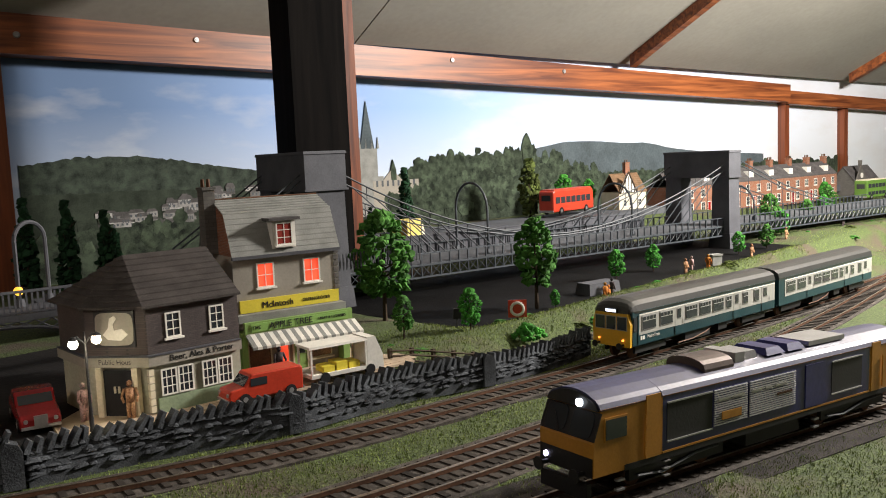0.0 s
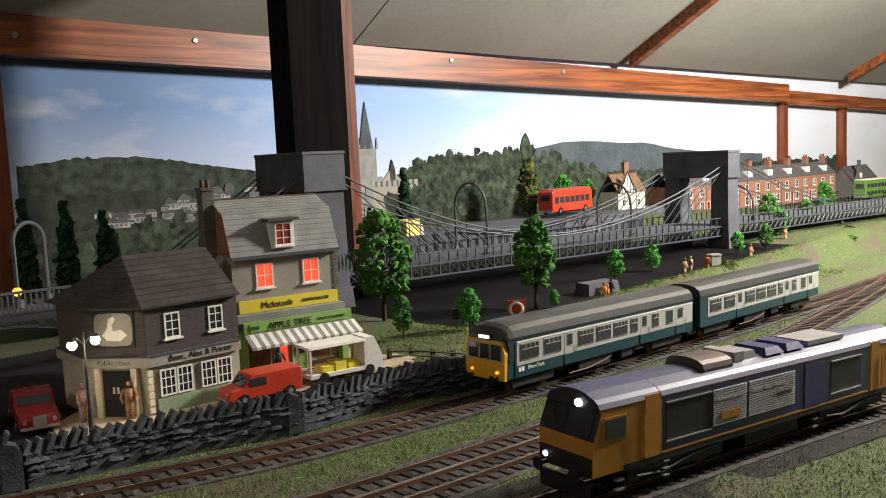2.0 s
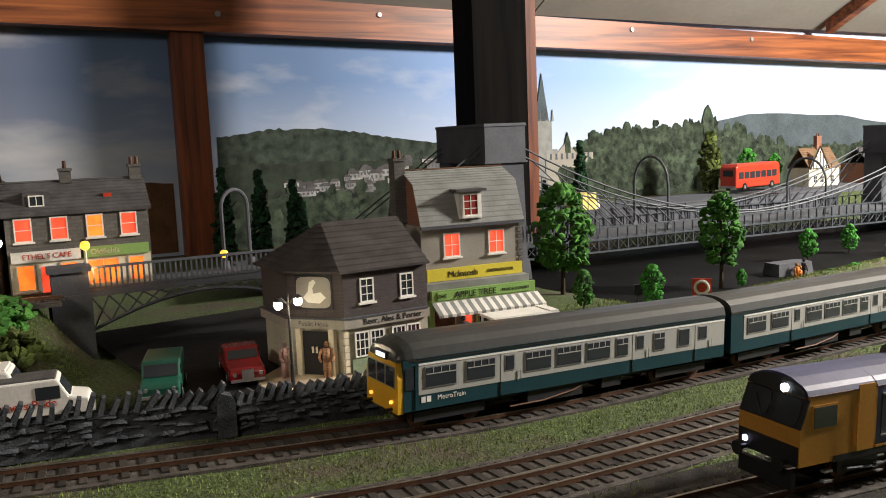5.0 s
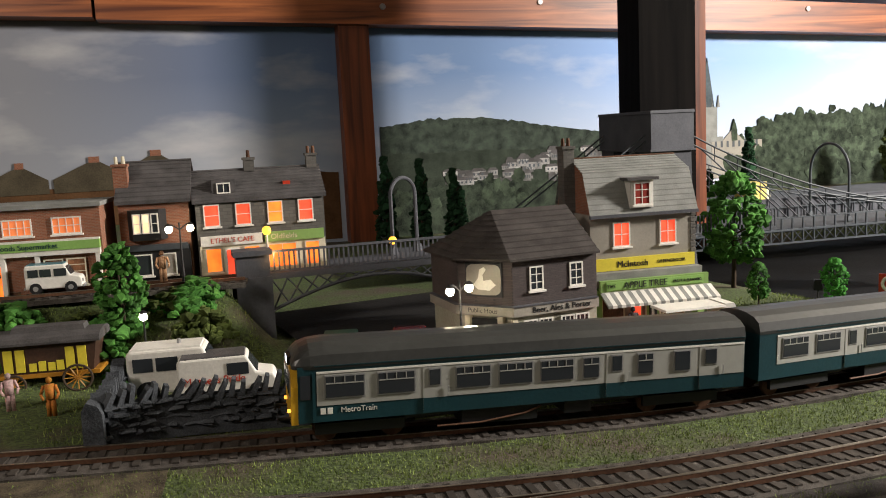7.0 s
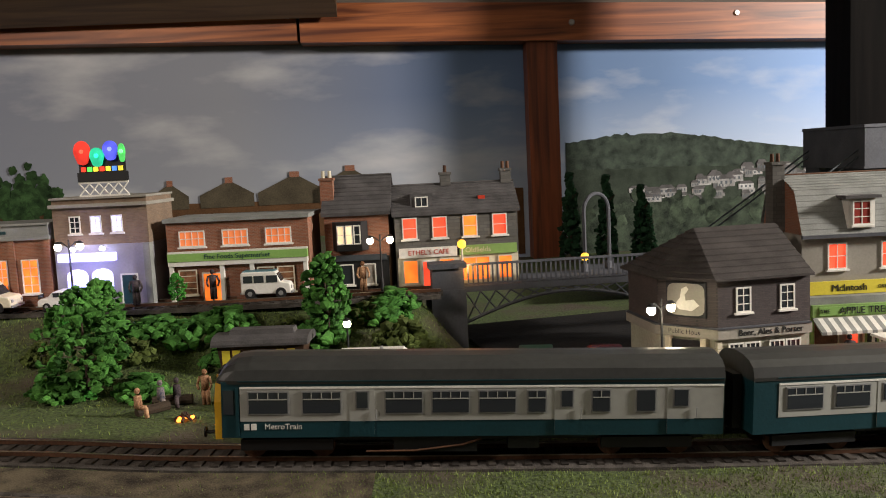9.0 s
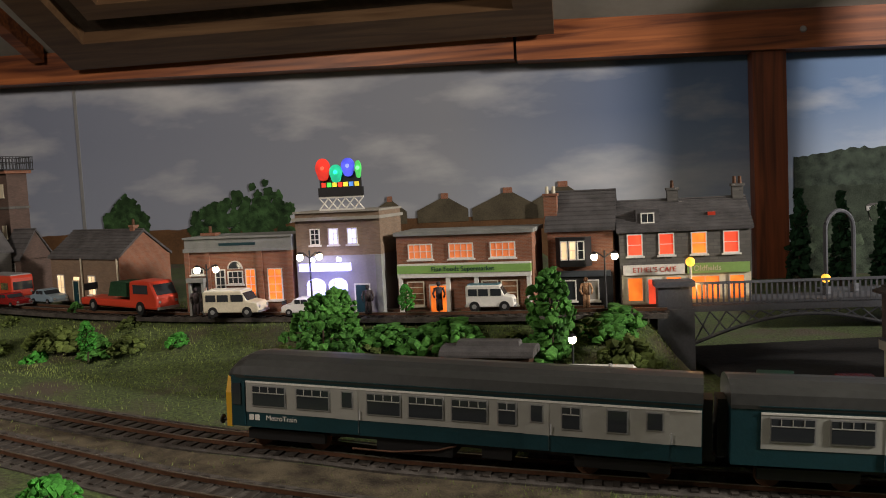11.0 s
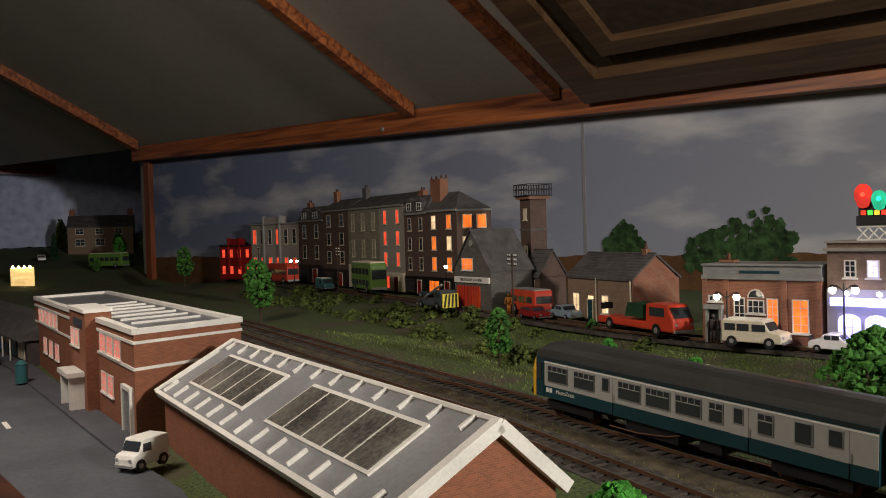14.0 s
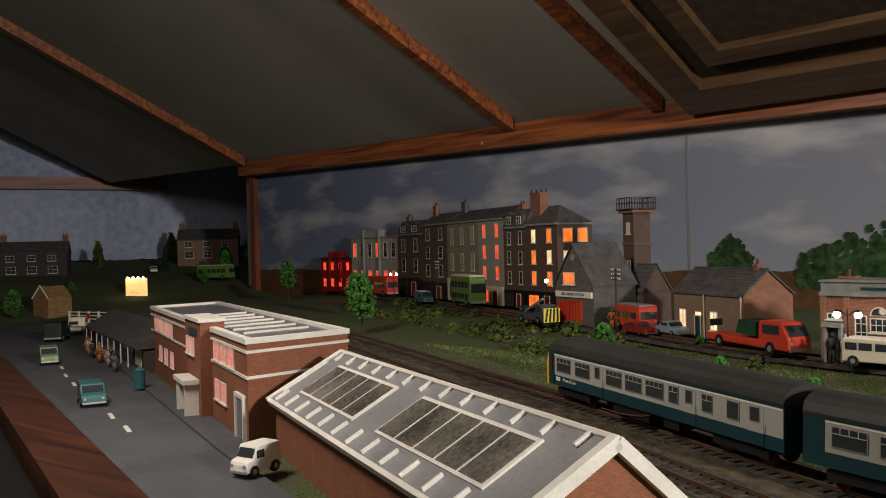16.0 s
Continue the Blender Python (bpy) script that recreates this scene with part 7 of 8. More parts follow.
    part("pole", Geo().rod((0, 0, 0), (0, 0, 0.010), 0.0008), "white", gl)
    part("globe", Geo().blob((0, 0, 0.0125), 0.0034, 1.0, 0.0, 12, 8), emit("beacon_amber", (1.0, 0.48, 0.05), 2.2), gl, smooth=True)

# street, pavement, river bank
# asphalt coloured near black to carry the shade round the pub and bridge
structure("road", sheet(0.19, 0.468, 0.492, 0.78, 0.0125, lambda u, v: -0.0008), paint("shaded_street", (0.012, 0.011, 0.0105), 0.9, vary=0.5, scale=120, bump=0.6), "asphalt street by the pub, shade put into its colour")
pav = structure("pavement", Geo().extrude([(0.232, 0.512), (0.262, 0.500), (0.470, 0.486), (0.470, 0.575), (0.275, 0.575), (0.240, 0.548)], -0.0006, 0.0012, "z"), "paving", "pale paving slabs round the pub")
rnd = random.Random(3)
for i in range(26):
    for j in range(3):
        u = 0.256 + i * 0.0085
        v = 0.5035 - (u - 0.262) * 0.066 + j * 0.0078
        part("slab", Geo().box(u, u + 0.0080, v, v + 0.0073, 0.0012, 0.0015 + 0.0002 * rnd.random()), "paving", pav)


# ---- factory, warehouse and road on the near side ----
FA, FB = (-0.979, 0.6895), (-0.5405, 0.4740)
fac = holder("factory", flat_to(FA, FB, 0.0), "two-storey orange brick factory with white bands and a glazed flat roof", "building")
FW, FD, FH = span(FA, FB), 0.0886, 0.0800
part("wall", Geo().box(0, FW, 0, FD, -0.004, FH - 0.004), "factorybrick", fac, "orange-red brick wall")
for z in (0.0500, 0.0690, 0.0285):
    if z > 0.03:
        part("white_band", Geo().box(-0.001, FW + 0.001, -0.001, FD + 0.001, z, z + 0.0022), "white", fac)
part("parapet", Geo().box(-0.0015, FW + 0.0015, -0.0015, 0.005, FH - 0.004, FH).box(-0.0015, FW + 0.0015, FD - 0.005, FD + 0.0015, FH - 0.004, FH).box(-0.0015, 0.005, 0.005, FD - 0.005, FH - 0.004, FH).box(FW - 0.005, FW + 0.0015, 0.005, FD - 0.005, FH - 0.004, FH), "white", fac, "white coping")
MAT["zinc2"] = paint("grey_roof_glass", (0.15, 0.155, 0.165), 0.35, vary=0.25, scale=160, bump=0.1)
rf = part("roof", Geo().box(0.005, FW - 0.005, 0.005, FD - 0.005, FH - 0.004, FH - 0.0028), "zinc2", fac, "grey glazed flat roof")
for k in range(7):
    x = FW * (0.42 + 0.075 * k)
    part("roof_bar", Geo().box(x, x + 0.0010, 0.014, FD - 0.014, FH - 0.0028, FH - 0.0010), "white", rf)
tw0, tw1 = FW * 0.60, FW * 0.745
part("stair_tower", Geo().box(tw0, tw1, -0.010, 0.012, -0.004, FH + 0.004), "factorybrick", fac, "projecting brick stair tower")
part("tower_coping", Geo().box(tw0 - 0.001, tw1 + 0.001, -0.0115, 0.013, FH + 0.004, FH + 0.007), "white", fac)
part("tower_panel", Geo().box(tw0 + 0.02, tw1 - 0.012, -0.0108, -0.010, 0.071, 0.078), "iron", fac, "dark name panel")
pale_red = emit("faint_red_window", (1.0, 0.22, 0.16), 0.35)
for x0, n, y in ((tw1 + 0.008, 3, 0.0), (0.03, 5, 0.0), (tw0 + 0.006, 2, -0.010)):
    for k in range(n):
        x = x0 + k * 0.0265 if y == 0 else x0 + k * 0.021
        w = 0.0225 if y == 0 else 0.017
        window(fac, x, 0.0530, w, 0.0155, y=y, pane=pale_red, cols=4, rows=3)
for x in (tw1 + 0.010, tw1 + 0.034):
    window(fac, x, 0.0200, 0.0200, 0.0170, pane=pale_red, cols=4, rows=3)
for x in (0.06, 0.10, 0.14):
    window(fac, x, 0.0200, 0.0225, 0.0170, pane=pale_red, cols=4, rows=3)
porch = part("porch", Geo().box(tw0 + 0.016, tw0 + 0.020, -0.022, -0.010, 0, 0.030).box(tw1 - 0.016, tw1 - 0.012, -0.022, -0.010, 0, 0.030).box(tw0 + 0.013, tw1 - 0.009, -0.024, -0.010, 0.030, 0.034), "white", fac, "white concrete entrance porch")
sh = part("roller_shutter", Geo().box(FW - 0.030, FW - 0.008, -0.001, 0, 0, 0.034), "greyslate", fac, "grey corrugated roller shutter")
for k in range(14):
    part("slat", Geo().box(FW - 0.030, FW - 0.008, -0.0018, -0.001, 0.001 + k * 0.0023, 0.0025 + k * 0.0023), "silver", sh)
part("shutter_frame", Geo().box(FW - 0.0335, FW - 0.030, -0.003, 0, 0, 0.037).box(FW - 0.008, FW - 0.0055, -0.003, 0, 0, 0.037).box(FW - 0.030, FW - 0.008, -0.003, 0, 0.034, 0.037), "white", fac)

# the block stands on a skewed plot: its ends run off square
for ob in fac.children_recursive:
    for vert in ob.data.vertices:
        vert.co.x -= 0.30 * max(0.0, vert.co.y)

WR0, WR1 = (-0.4957, 0.5277), (-0.1960, 0.3690)
wh = holder("warehouse", flat_to(WR0, WR1, 0.0), "long brick warehouse with grey glazed roof and white gable edging", "building")
WL, WE, WRZ = span(WR0, WR1), 0.0370, 0.0665
HALF = {-1: 0.054, 1: 0.032}
part("wall", Geo().box(0.002, WL - 0.002, -HALF[-1] + 0.002, HALF[1] - 0.002, -0.02, WE), "factorybrick", wh)
part("gable", Geo().extrude([(-HALF[-1] + 0.002, WE), (HALF[1] - 0.002, WE), (0, WRZ - 0.002)], 0.002, WL - 0.002, "x"), "factorybrick", wh, "orange brick gable wall")


def slope_pt(x, side, f, lift=0.0):
    y, z = side * (HALF[side] + 0.002) * (1 - f), WE - 0.001 + (WRZ - WE + 0.001) * f
    n = Vector((0, side * (WRZ - WE), HALF[side])).normalized()
    return (x, y + n.y * lift, z + n.z * lift)


def slope_slab(x0, x1, side, f0, f1, l0, l1):
    q = [slope_pt(x0, side, f0, l1), slope_pt(x1, side, f0, l1), slope_pt(x1, side, f1, l1), slope_pt(x0, side, f1, l1), slope_pt(x0, side, f0, l0), slope_pt(x1, side, f0, l0), slope_pt(x1, side, f1, l0), slope_pt(x0, side, f1, l0)]
    return Geo().add(q, [(0, 1, 2, 3), (7, 6, 5, 4), (0, 4, 5, 1), (1, 5, 6, 2), (2, 6, 7, 3), (3, 7, 4, 0)])


MAT["zinc"] = paint("grey_zinc_roof", (0.22, 0.225, 0.235), 0.55, vary=0.2, scale=160, bump=0.1)
MAT["dusty_glass"] = paint("dusty_roof_glass", (0.10, 0.095, 0.085), 0.22, vary=0.45, scale=160, bump=0.1, tint=(0.15, 0.14, 0.12))
for side in (-1, 1):
    sl = part("roof_slope", slope_slab(0, WL, side, 0.0, 1.0, -0.0015, 0.0), "zinc", wh, "grey zinc roof slope")
    for x0, x1 in ((0.030, 0.142), (0.180, 0.305)):
        fr = part("skylight", slope_slab(x0, x1, side, 0.26, 0.80, 0.0, 0.0012), "white", sl, "pale framed skylight")
        n = 5
        for k in range(n):
            a = x0 + 0.002 + (x1 - x0 - 0.002) * k / n
            b = x0 + (x1 - x0 - 0.002) * (k + 1) / n
            part("pane", slope_slab(a, b - 0.0006, side, 0.29, 0.76, 0.0012, 0.0016), "dusty_glass", fr)
    for k in range(13):
        x = 0.010 + k * (WL - 0.025) / 12
        part("batten", slope_slab(x, x + 0.0016, side, 0.84, 0.985, 0.0, 0.0020), "white", sl)
        part("batten", slope_slab(x, x + 0.0016, side, 0.04, 0.22, 0.0, 0.0020), "white", sl)
    for x0 in (-0.003, WL - 0.002):
        part("bargeboard", slope_slab(x0, x0 + 0.005, side, -0.02, 1.0, -0.0035, 0.0022), "white", wh, "white bargeboard")
    part("eaves_board", slope_slab(0, WL, side, -0.03, 0.015, -0.0030, 0.0016), "white", wh, "white eaves gutter")
part("ridge", Geo().rod((-0.002, 0, WRZ + 0.0006), (WL + 0.002, 0, WRZ + 0.0006), 0.0016, n=6), "white", wh)

# low shops beyond the factory
LA, LB = (-1.33, 0.815), (-0.965, 0.668)
low_shop = holder("row_of_shops", flat_to(LA, LB, 0.0), "low row of blue-fronted shops with one long slate roof", "building")
LW = span(LA, LB)
part("wall", Geo().box(0, LW, 0, 0.06, -0.003, 0.032), "darkbrick", low_shop)
part("roof_slope", Geo().add([(-0.003, -0.010, 0.031), (LW + 0.003, -0.010, 0.031), (LW + 0.003, 0.034, 0.058), (-0.003, 0.034, 0.058), (-0.003, -0.010, 0.029), (LW + 0.003, -0.010, 0.029), (LW + 0.003, 0.07, 0.031), (-0.003, 0.07, 0.031)],
     [(0, 1, 2, 3), (3, 2, 6, 7), (0, 4, 5, 1), (4, 7, 6, 5), (1, 5, 6, 2), (0, 3, 7, 4)]), "slate", low_shop)
for k in range(8):
    x = 0.01 + k * LW / 8.2
    part("shop_window", Geo().box(x, x + LW / 11, -0.001, 0, 0.006, 0.026), (paint("shop_blue", (0.03, 0.10, 0.30), 0.5), "dark_glass", "railblue", "cream")[k % 4] if k else "dark_glass", low_shop)
    part("canopy_post", Geo().rod((x - 0.003, -0.009, -0.002), (x - 0.003, -0.009, 0.030), 0.0009), "white", low_shop)

structure("road_1", Geo().extrude([(-0.30, 0.245), (-0.20, 0.27), (-0.42, 0.405), (-0.535, 0.452), (-0.965, 0.655), (-1.34, 0.80), (-1.62, 0.93), (-1.95, 1.20), (-2.10, 1.15), (-1.80, 0.88), (-1.20, 0.60), (-0.60, 0.37)], -0.004, 0.0008, "z"), "road", "smooth grey model road")
structure("pavement_1", Geo().extrude([(-0.50, 0.432), (-0.535, 0.446), (-0.96, 0.642), (-1.32, 0.785), (-1.34, 0.806), (-0.965, 0.672), (-0.53, 0.470), (-0.505, 0.452)], -0.003, 0.0026, "z"), "stonegrey", "grey kerbed pavement along the factory")
for k, (u, v) in enumerate(((-0.6789, 0.4624), (-0.7426, 0.4873), (-0.955, 0.572), (-1.03, 0.604), (-1.105, 0.640), (-1.19, 0.680), (-1.28, 0.725))):
    structure("road_mark_%d" % (k + 1), Geo().box(-0.014, 0.014, -0.0018, 0.0018, 0.0008, 0.0012), "white", "white centre line dash", pose(u, v, 0, 0, 0, -25))
# edge board; its shade is put into the timber colour
edge = structure("board_edge", Geo().add([(-0.25, 0.247, -0.08), (-1.75, 0.812, -0.08), (-1.75, 0.772, -0.08), (-0.25, 0.207, -0.08), (-0.25, 0.247, 0.022), (-1.75, 0.812, 0.022), (-1.75, 0.772, 0.022), (-0.25, 0.207, 0.022)],
                 [(0, 1, 2, 3), (7, 6, 5, 4), (0, 4, 5, 1), (1, 5, 6, 2), (2, 6, 7, 3), (3, 7, 4, 0)]), "edgeboard", "stained board edging the layout, darkened for shade")
# added black sheet standing in for the darkness of the gangway
structure("gangway_cover", Geo().extrude([(-0.255, 0.204), (-0.30, 0.02), (-1.75, 0.20), (-1.75, 0.769)], -0.08, 0.012, "z"), paint("gangway_black", (0.006, 0.006, 0.006), 0.95, vary=0.3), "black sheet added for the dark gangway beside the board")


# ---- road vehicles ----
def vehicle(name, L, W, H, body, roof, label, kind, m, group="parked vehicles", cab=0.30, bonnet=0.22, glassy="dark_glass"):
    """x from tail to nose; a rounded body with cabin, windows, wheels and lamps."""
    if group == "vehicles on the high street":
        L, W, H = L * 0.80, W * 0.80, H * 0.80
    ob = holder(name, m, label, "vehicle", group)
    w = W / 2
    r = H * 0.17
    if kind == "van":
        prof = [(0, r), (0, H * 0.94), (L * 0.03, H), (L * 0.70, H), (L * 0.80, H * 0.62), (L * 0.97, H * 0.55), (L, H * 0.42), (L, r)]
    elif kind == "bus":
        prof = [(0, r), (0, H * 0.93), (L * 0.025, H), (L * 0.965, H), (L * 0.99, H * 0.9), (L, H * 0.45), (L, r)]
    elif kind == "truck":
        prof = [(0, r * 1.1), (0, H * 0.42), (L * 0.66, H * 0.42), (L * 0.67, H * 0.97), (L * 0.72, H), (L * 0.93, H * 0.98), (L, H * 0.55), (L, r)]
    else:
        prof = [(0, r), (0, H * 0.50), (L * 0.06, H * 0.62), (L * 0.20, H * 0.66), (L * 0.30, H * 0.96), (L * 0.36, H), (L * 0.56, H), (L * 0.68, H * 0.66), (L * 0.95, H * 0.56), (L, H * 0.42), (L, r)]
    b = part("body", Geo().extrude(prof, -w, w, "y"), body, ob)
    bev = b.modifiers.new("round", "BEVEL")
    bev.width, bev.segments, bev.limit_method = H * 0.06, 2, "ANGLE"
    if roof and kind != "truck":
        x0, x1 = {"van": (0.03, 0.69), "bus": (0.03, 0.96), "car": (0.36, 0.56)}[kind]
        part("roof", Geo().box(L * x0, L * x1, -w * 0.92, w * 0.92, H * 0.985, H * 1.03, H * 0.02), roof, ob)
    for y in (-1, 1):
        if kind == "bus":
            n = max(3, int(L / 0.018))
            rows = ((0.50, 0.74),) if H < 0.045 else ((0.30, 0.46), (0.64, 0.82))
            for z0, z1 in rows:
                for k in range(n):
                    part("window", Geo().box(L * (0.05 + 0.88 * k / n), L * (0.05 + 0.88 * (k + 0.82) / n), y * w, y * (w + 0.0003), H * z0, H * z1), glassy, ob)
        elif kind == "van":
            for a, c in ((0.50, 0.72),) if cab < 0.35 else ((0.06, 0.24), (0.27, 0.47), (0.52, 0.74)):
                part("window", Geo().box(L * a, L * c, y * w, y * (w + 0.0003), H * 0.60, H * 0.86), glassy, ob)
        elif kind == "truck":
            part("window", Geo().box(L * 0.72, L * 0.90, y * w, y * (w + 0.0003), H * 0.62, H * 0.88), glassy, ob)
        else:
            part("window", Geo().box(L * 0.32, L * 0.44, y * w, y * (w + 0.0003), H * 0.69, H * 0.92), glassy, ob)
            part("window", Geo().box(L * 0.46, L * 0.60, y * w, y * (w + 0.0003), H * 0.69, H * 0.92), glassy, ob)
        for x in (0.18, 0.80):
            wl = part("wheel", Geo().rod((L * x, y * (w - 0.0018), H * 0.20), (L * x, y * (w + 0.0006), H * 0.20), H * 0.20 if H < 0.03 else 0.0065, n=14), "black", ob)
            part("hub", Geo().rod((L * x, y * (w + 0.0006), H * 0.20), (L * x, y * (w + 0.0009), H * 0.20), H * 0.09 if H < 0.03 else 0.003, n=10), "silver", wl)
        part("headlamp", Geo().rod((L - 0.0003, y * w * 0.72, H * 0.40 if H < 0.03 else H * 0.2), (L + 0.0006, y * w * 0.72, H * 0.40 if H < 0.03 else H * 0.2), 0.0012, n=10), "silver", ob)
    z0, z1 = {"van": (0.64, 0.92), "bus": (0.50, 0.78), "truck": (0.60, 0.90), "car": (0.68, 0.92)}[kind]
    xa, xb = {"van": (0.80, 0.71), "bus": (1.0, 0.992), "truck": (0.99, 0.945), "car": (0.675, 0.575)}[kind]
    e = 0.0007
    part("windscreen", Geo().add([(L * xa + e, -w * 0.85, H * z0), (L * xa + e, w * 0.85, H * z0), (L * xb + e, w * 0.85, H * z1), (L * xb + e, -w * 0.85, H * z1), (L * xa - e, -w * 0.85, H * z0 - e), (L * xa - e, w * 0.85, H * z0 - e), (L * xb - e, w * 0.85, H * z1 - e), (L * xb - e, -w * 0.85, H * z1 - e)],
         [(0, 1, 2, 3), (7, 6, 5, 4), (0, 4, 5, 1), (1, 5, 6, 2), (2, 6, 7, 3), (3, 7, 4, 0)]), glassy, ob)
    part("rear_window", Geo().box(-0.0004, 0.0, -w * 0.6, w * 0.6, H * 0.60, H * 0.82), glassy, ob)
    for x in (L, -0.0010):
        part("bumper", Geo().box(x, x + 0.0010, -w * 0.95, w * 0.95, H * 0.17, H * 0.25), "silver", ob)
    return ob


teal = paint("teal_paint", (0.035, 0.13, 0.14), 0.4, vary=0.1)
sage = paint("sage_paint", (0.16, 0.25, 0.13), 0.4, vary=0.1)
busg = paint("bus_green", (0.10, 0.20, 0.035), 0.4, vary=0.1)
vehicle("red_van", 0.049, 0.0175, 0.0180, "red", None, "bright red delivery van parked outside the pub", "van", pose(0.370, 0.4900, 0.0015, 0, 0, 171))
jag = vehicle("red_saloon", 0.058, 0.0215, 0.0195, "darkred", None, "glossy maroon saloon car parked in the street", "car", pose(0.246, 0.598, 0, 0, 0, -104))
part("grille", Geo().box(0.0575, 0.0590, -0.0035, 0.0035, 0.004, 0.0105), "silver", jag, "upright chrome grille")
vehicle("green_van", 0.050, 0.0215, 0.022, paint("dark_green_paint", (0.012, 0.085, 0.055), 0.4, vary=0.1), None, "dark green van facing out of the street", "van", pose(0.198, 0.588, 0, 0, 0, -112))
amb = vehicle("ambulance", 0.060, 0.023, 0.030, "white", "white", "cream white ambulance parked behind the stone wall", "van", pose(0.068, 0.580, 0.0005, 0, 0, -16), cab=0.4)
part("roof_lamp", Geo().rod((0.028, 0, 0.030), (0.028, 0, 0.0335), 0.0014, 0.001, 8), "silver", amb)
brd = vehicle("bread_van", 0.054, 0.021, 0.026, "white", "slate", "white bread van with red lettering", "van", pose(0.092, 0.560, 0.0, 0, 0, -14))
lettering("lettering", "Mothers Pride", 0.0058, pose(0.020, -0.0109, 0.0135, 90, 0, 0), "red", brd)
flt = holder("milk_float", pose(0.384, 0.5005, 0.001, 0, 0, -11), "white open-sided milk float with yellow crates", "vehicle", "parked vehicles")
part("bed", Geo().box(0, 0.042, -0.010, 0.010, 0.004, 0.0065), "white", flt)
part("roof", Geo().box(-0.001, 0.042, -0.0105, 0.0105, 0.0235, 0.0250, 0.0004), "white", flt)
part("cab", Geo().extrude([(0.042, 0.003), (0.042, 0.0255), (0.0485, 0.0255), (0.0540, 0.0130), (0.0545, 0.003)], -0.010, 0.010, "y"), "white", flt)
part("windscreen", Geo().extrude([(0.0490, 0.0245), (0.0500, 0.0245), (0.0545, 0.0138), (0.0535, 0.0138)], -0.0088, 0.0088, "y"), "dark_glass", flt)
for x in (0.0, 0.0405):
    for y in (-0.0100, 0.0088):
        part("post", Geo().box(x, x + 0.0013, y, y + 0.0012, 0.0065, 0.0235), "white", flt)
for k in range(3):
    part("crate", Geo().box(0.010 + k * 0.0095, 0.018 + k * 0.0095, -0.008, 0.004, 0.0065, 0.0105 + 0.0015 * (k % 2)), "yellow", flt)
for x in (0.010, 0.044):
    for y in (-0.0102, 0.0082):
        part("wheel", Geo().rod((x, y, 0.0036), (x, y + 0.002, 0.0036), 0.0036, n=12), "black", flt)
vehicle("red_bus", 0.130, 0.032, 0.044, "red", "red", "red single-deck bus on the road behind the bridge", "bus", pose(1.252, 0.952, 0.034, 0, 0, 2), cab=0.1).scale = (1, 1, 1.05)
yl = holder("yellow_lorry", pose(0.864, 0.915, 0.026, 0, 0, 20), "pale yellow box lorry crossing the suspension bridge", "vehicle", "parked vehicles")
part("box", Geo().box(0, 0.044, -0.012, 0.012, 0.008, 0.034), paint("pale_yellow", (0.62, 0.50, 0.14), 0.5, vary=0.1), yl)
part("cab", Geo().extrude([(0.0445, 0.005), (0.0445, 0.026), (0.054, 0.025), (0.058, 0.014), (0.058, 0.005)], -0.011, 0.011, "y"), "cream", yl)
part("windscreen", Geo().extrude([(0.0546, 0.0245), (0.0555, 0.0240), (0.0588, 0.0150), (0.0580, 0.0150)], -0.0095, 0.0095, "y"), "dark_glass", yl)
for x in (0.010, 0.047):
    for y in (-0.0122, 0.0100):
        part("wheel", Geo().rod((x, y, 0.005), (x, y + 0.0022, 0.005), 0.005, n=12), "black", yl)
high = 0.0475
vehicle("camper_van", 0.046, 0.022, 0.025, "white", paint("camper_teal", (0.06, 0.16, 0.19), 0.4, vary=0.1), "white and teal camper van on the high street", "van", pose(0.017, 0.7215, high, 0, 0, -14), "vehicles on the high street", cab=0.4)
vehicle("cream_van", 0.060, 0.024, 0.026, "cream", "white", "cream minibus outside the bank", "van", pose(-0.192, 0.762, high, 0, 0, -14), "vehicles on the high street", cab=0.4)
vehicle("white_car", 0.046, 0.020, 0.017, "white", None, "small white car lit by the toy shop", "car", pose(-0.128, 0.748, high, 0, 0, -12), "vehicles on the high street")
trk = vehicle("red_lorry", 0.140, 0.028, 0.036, "red", None, "red flatbed lorry with a sheeted load", "truck", pose(-0.322, 0.848, high, 0, 0, -36), "vehicles on the high street")
part("tarpaulin", Geo().box(0.045, 0.072, -0.012, 0.012, 0.015, 0.027, 0.002), "conifer", trk, "dark green tarpaulin load")
vehicle("fire_engine", 0.076, 0.028, 0.035, "red", "silver", "red fire engine beside the fire station", "bus", pose(-0.468, 0.958, high, 0, 0, -38), "vehicles on the high street")
vehicle("blue_car", 0.050, 0.021, 0.018, paint("pale_blue", (0.2, 0.27, 0.32), 0.3, vary=0.1), None, "pale blue saloon car", "car", pose(-0.405, 0.918, high, 0, 0, -35), "vehicles on the high street")
vehicle("red_car", 0.055, 0.021, 0.016, "darkred", None, "dark red estate car", "car", pose(-0.440, 0.913, high, 0, 0, -35), "vehicles on the high street")
tow = vehicle("tow_truck", 0.085, 0.027, 0.030, "iron", None, "dark grey breakdown lorry with yellow chevron board", "truck", pose(-0.620, 0.992, high, 0, 0, -30), "vehicles on the high street")
part("crane_jib", Geo().rod((0.002, 0, 0.012), (0.048, 0, 0.030), 0.0016, n=6), "silver", tow, "silver crane jib")
chev = part("chevron_board", Geo().box(0.0680, 0.0695, -0.011, 0.011, 0.003, 0.020), "yellow", tow, "yellow and black chevron board")
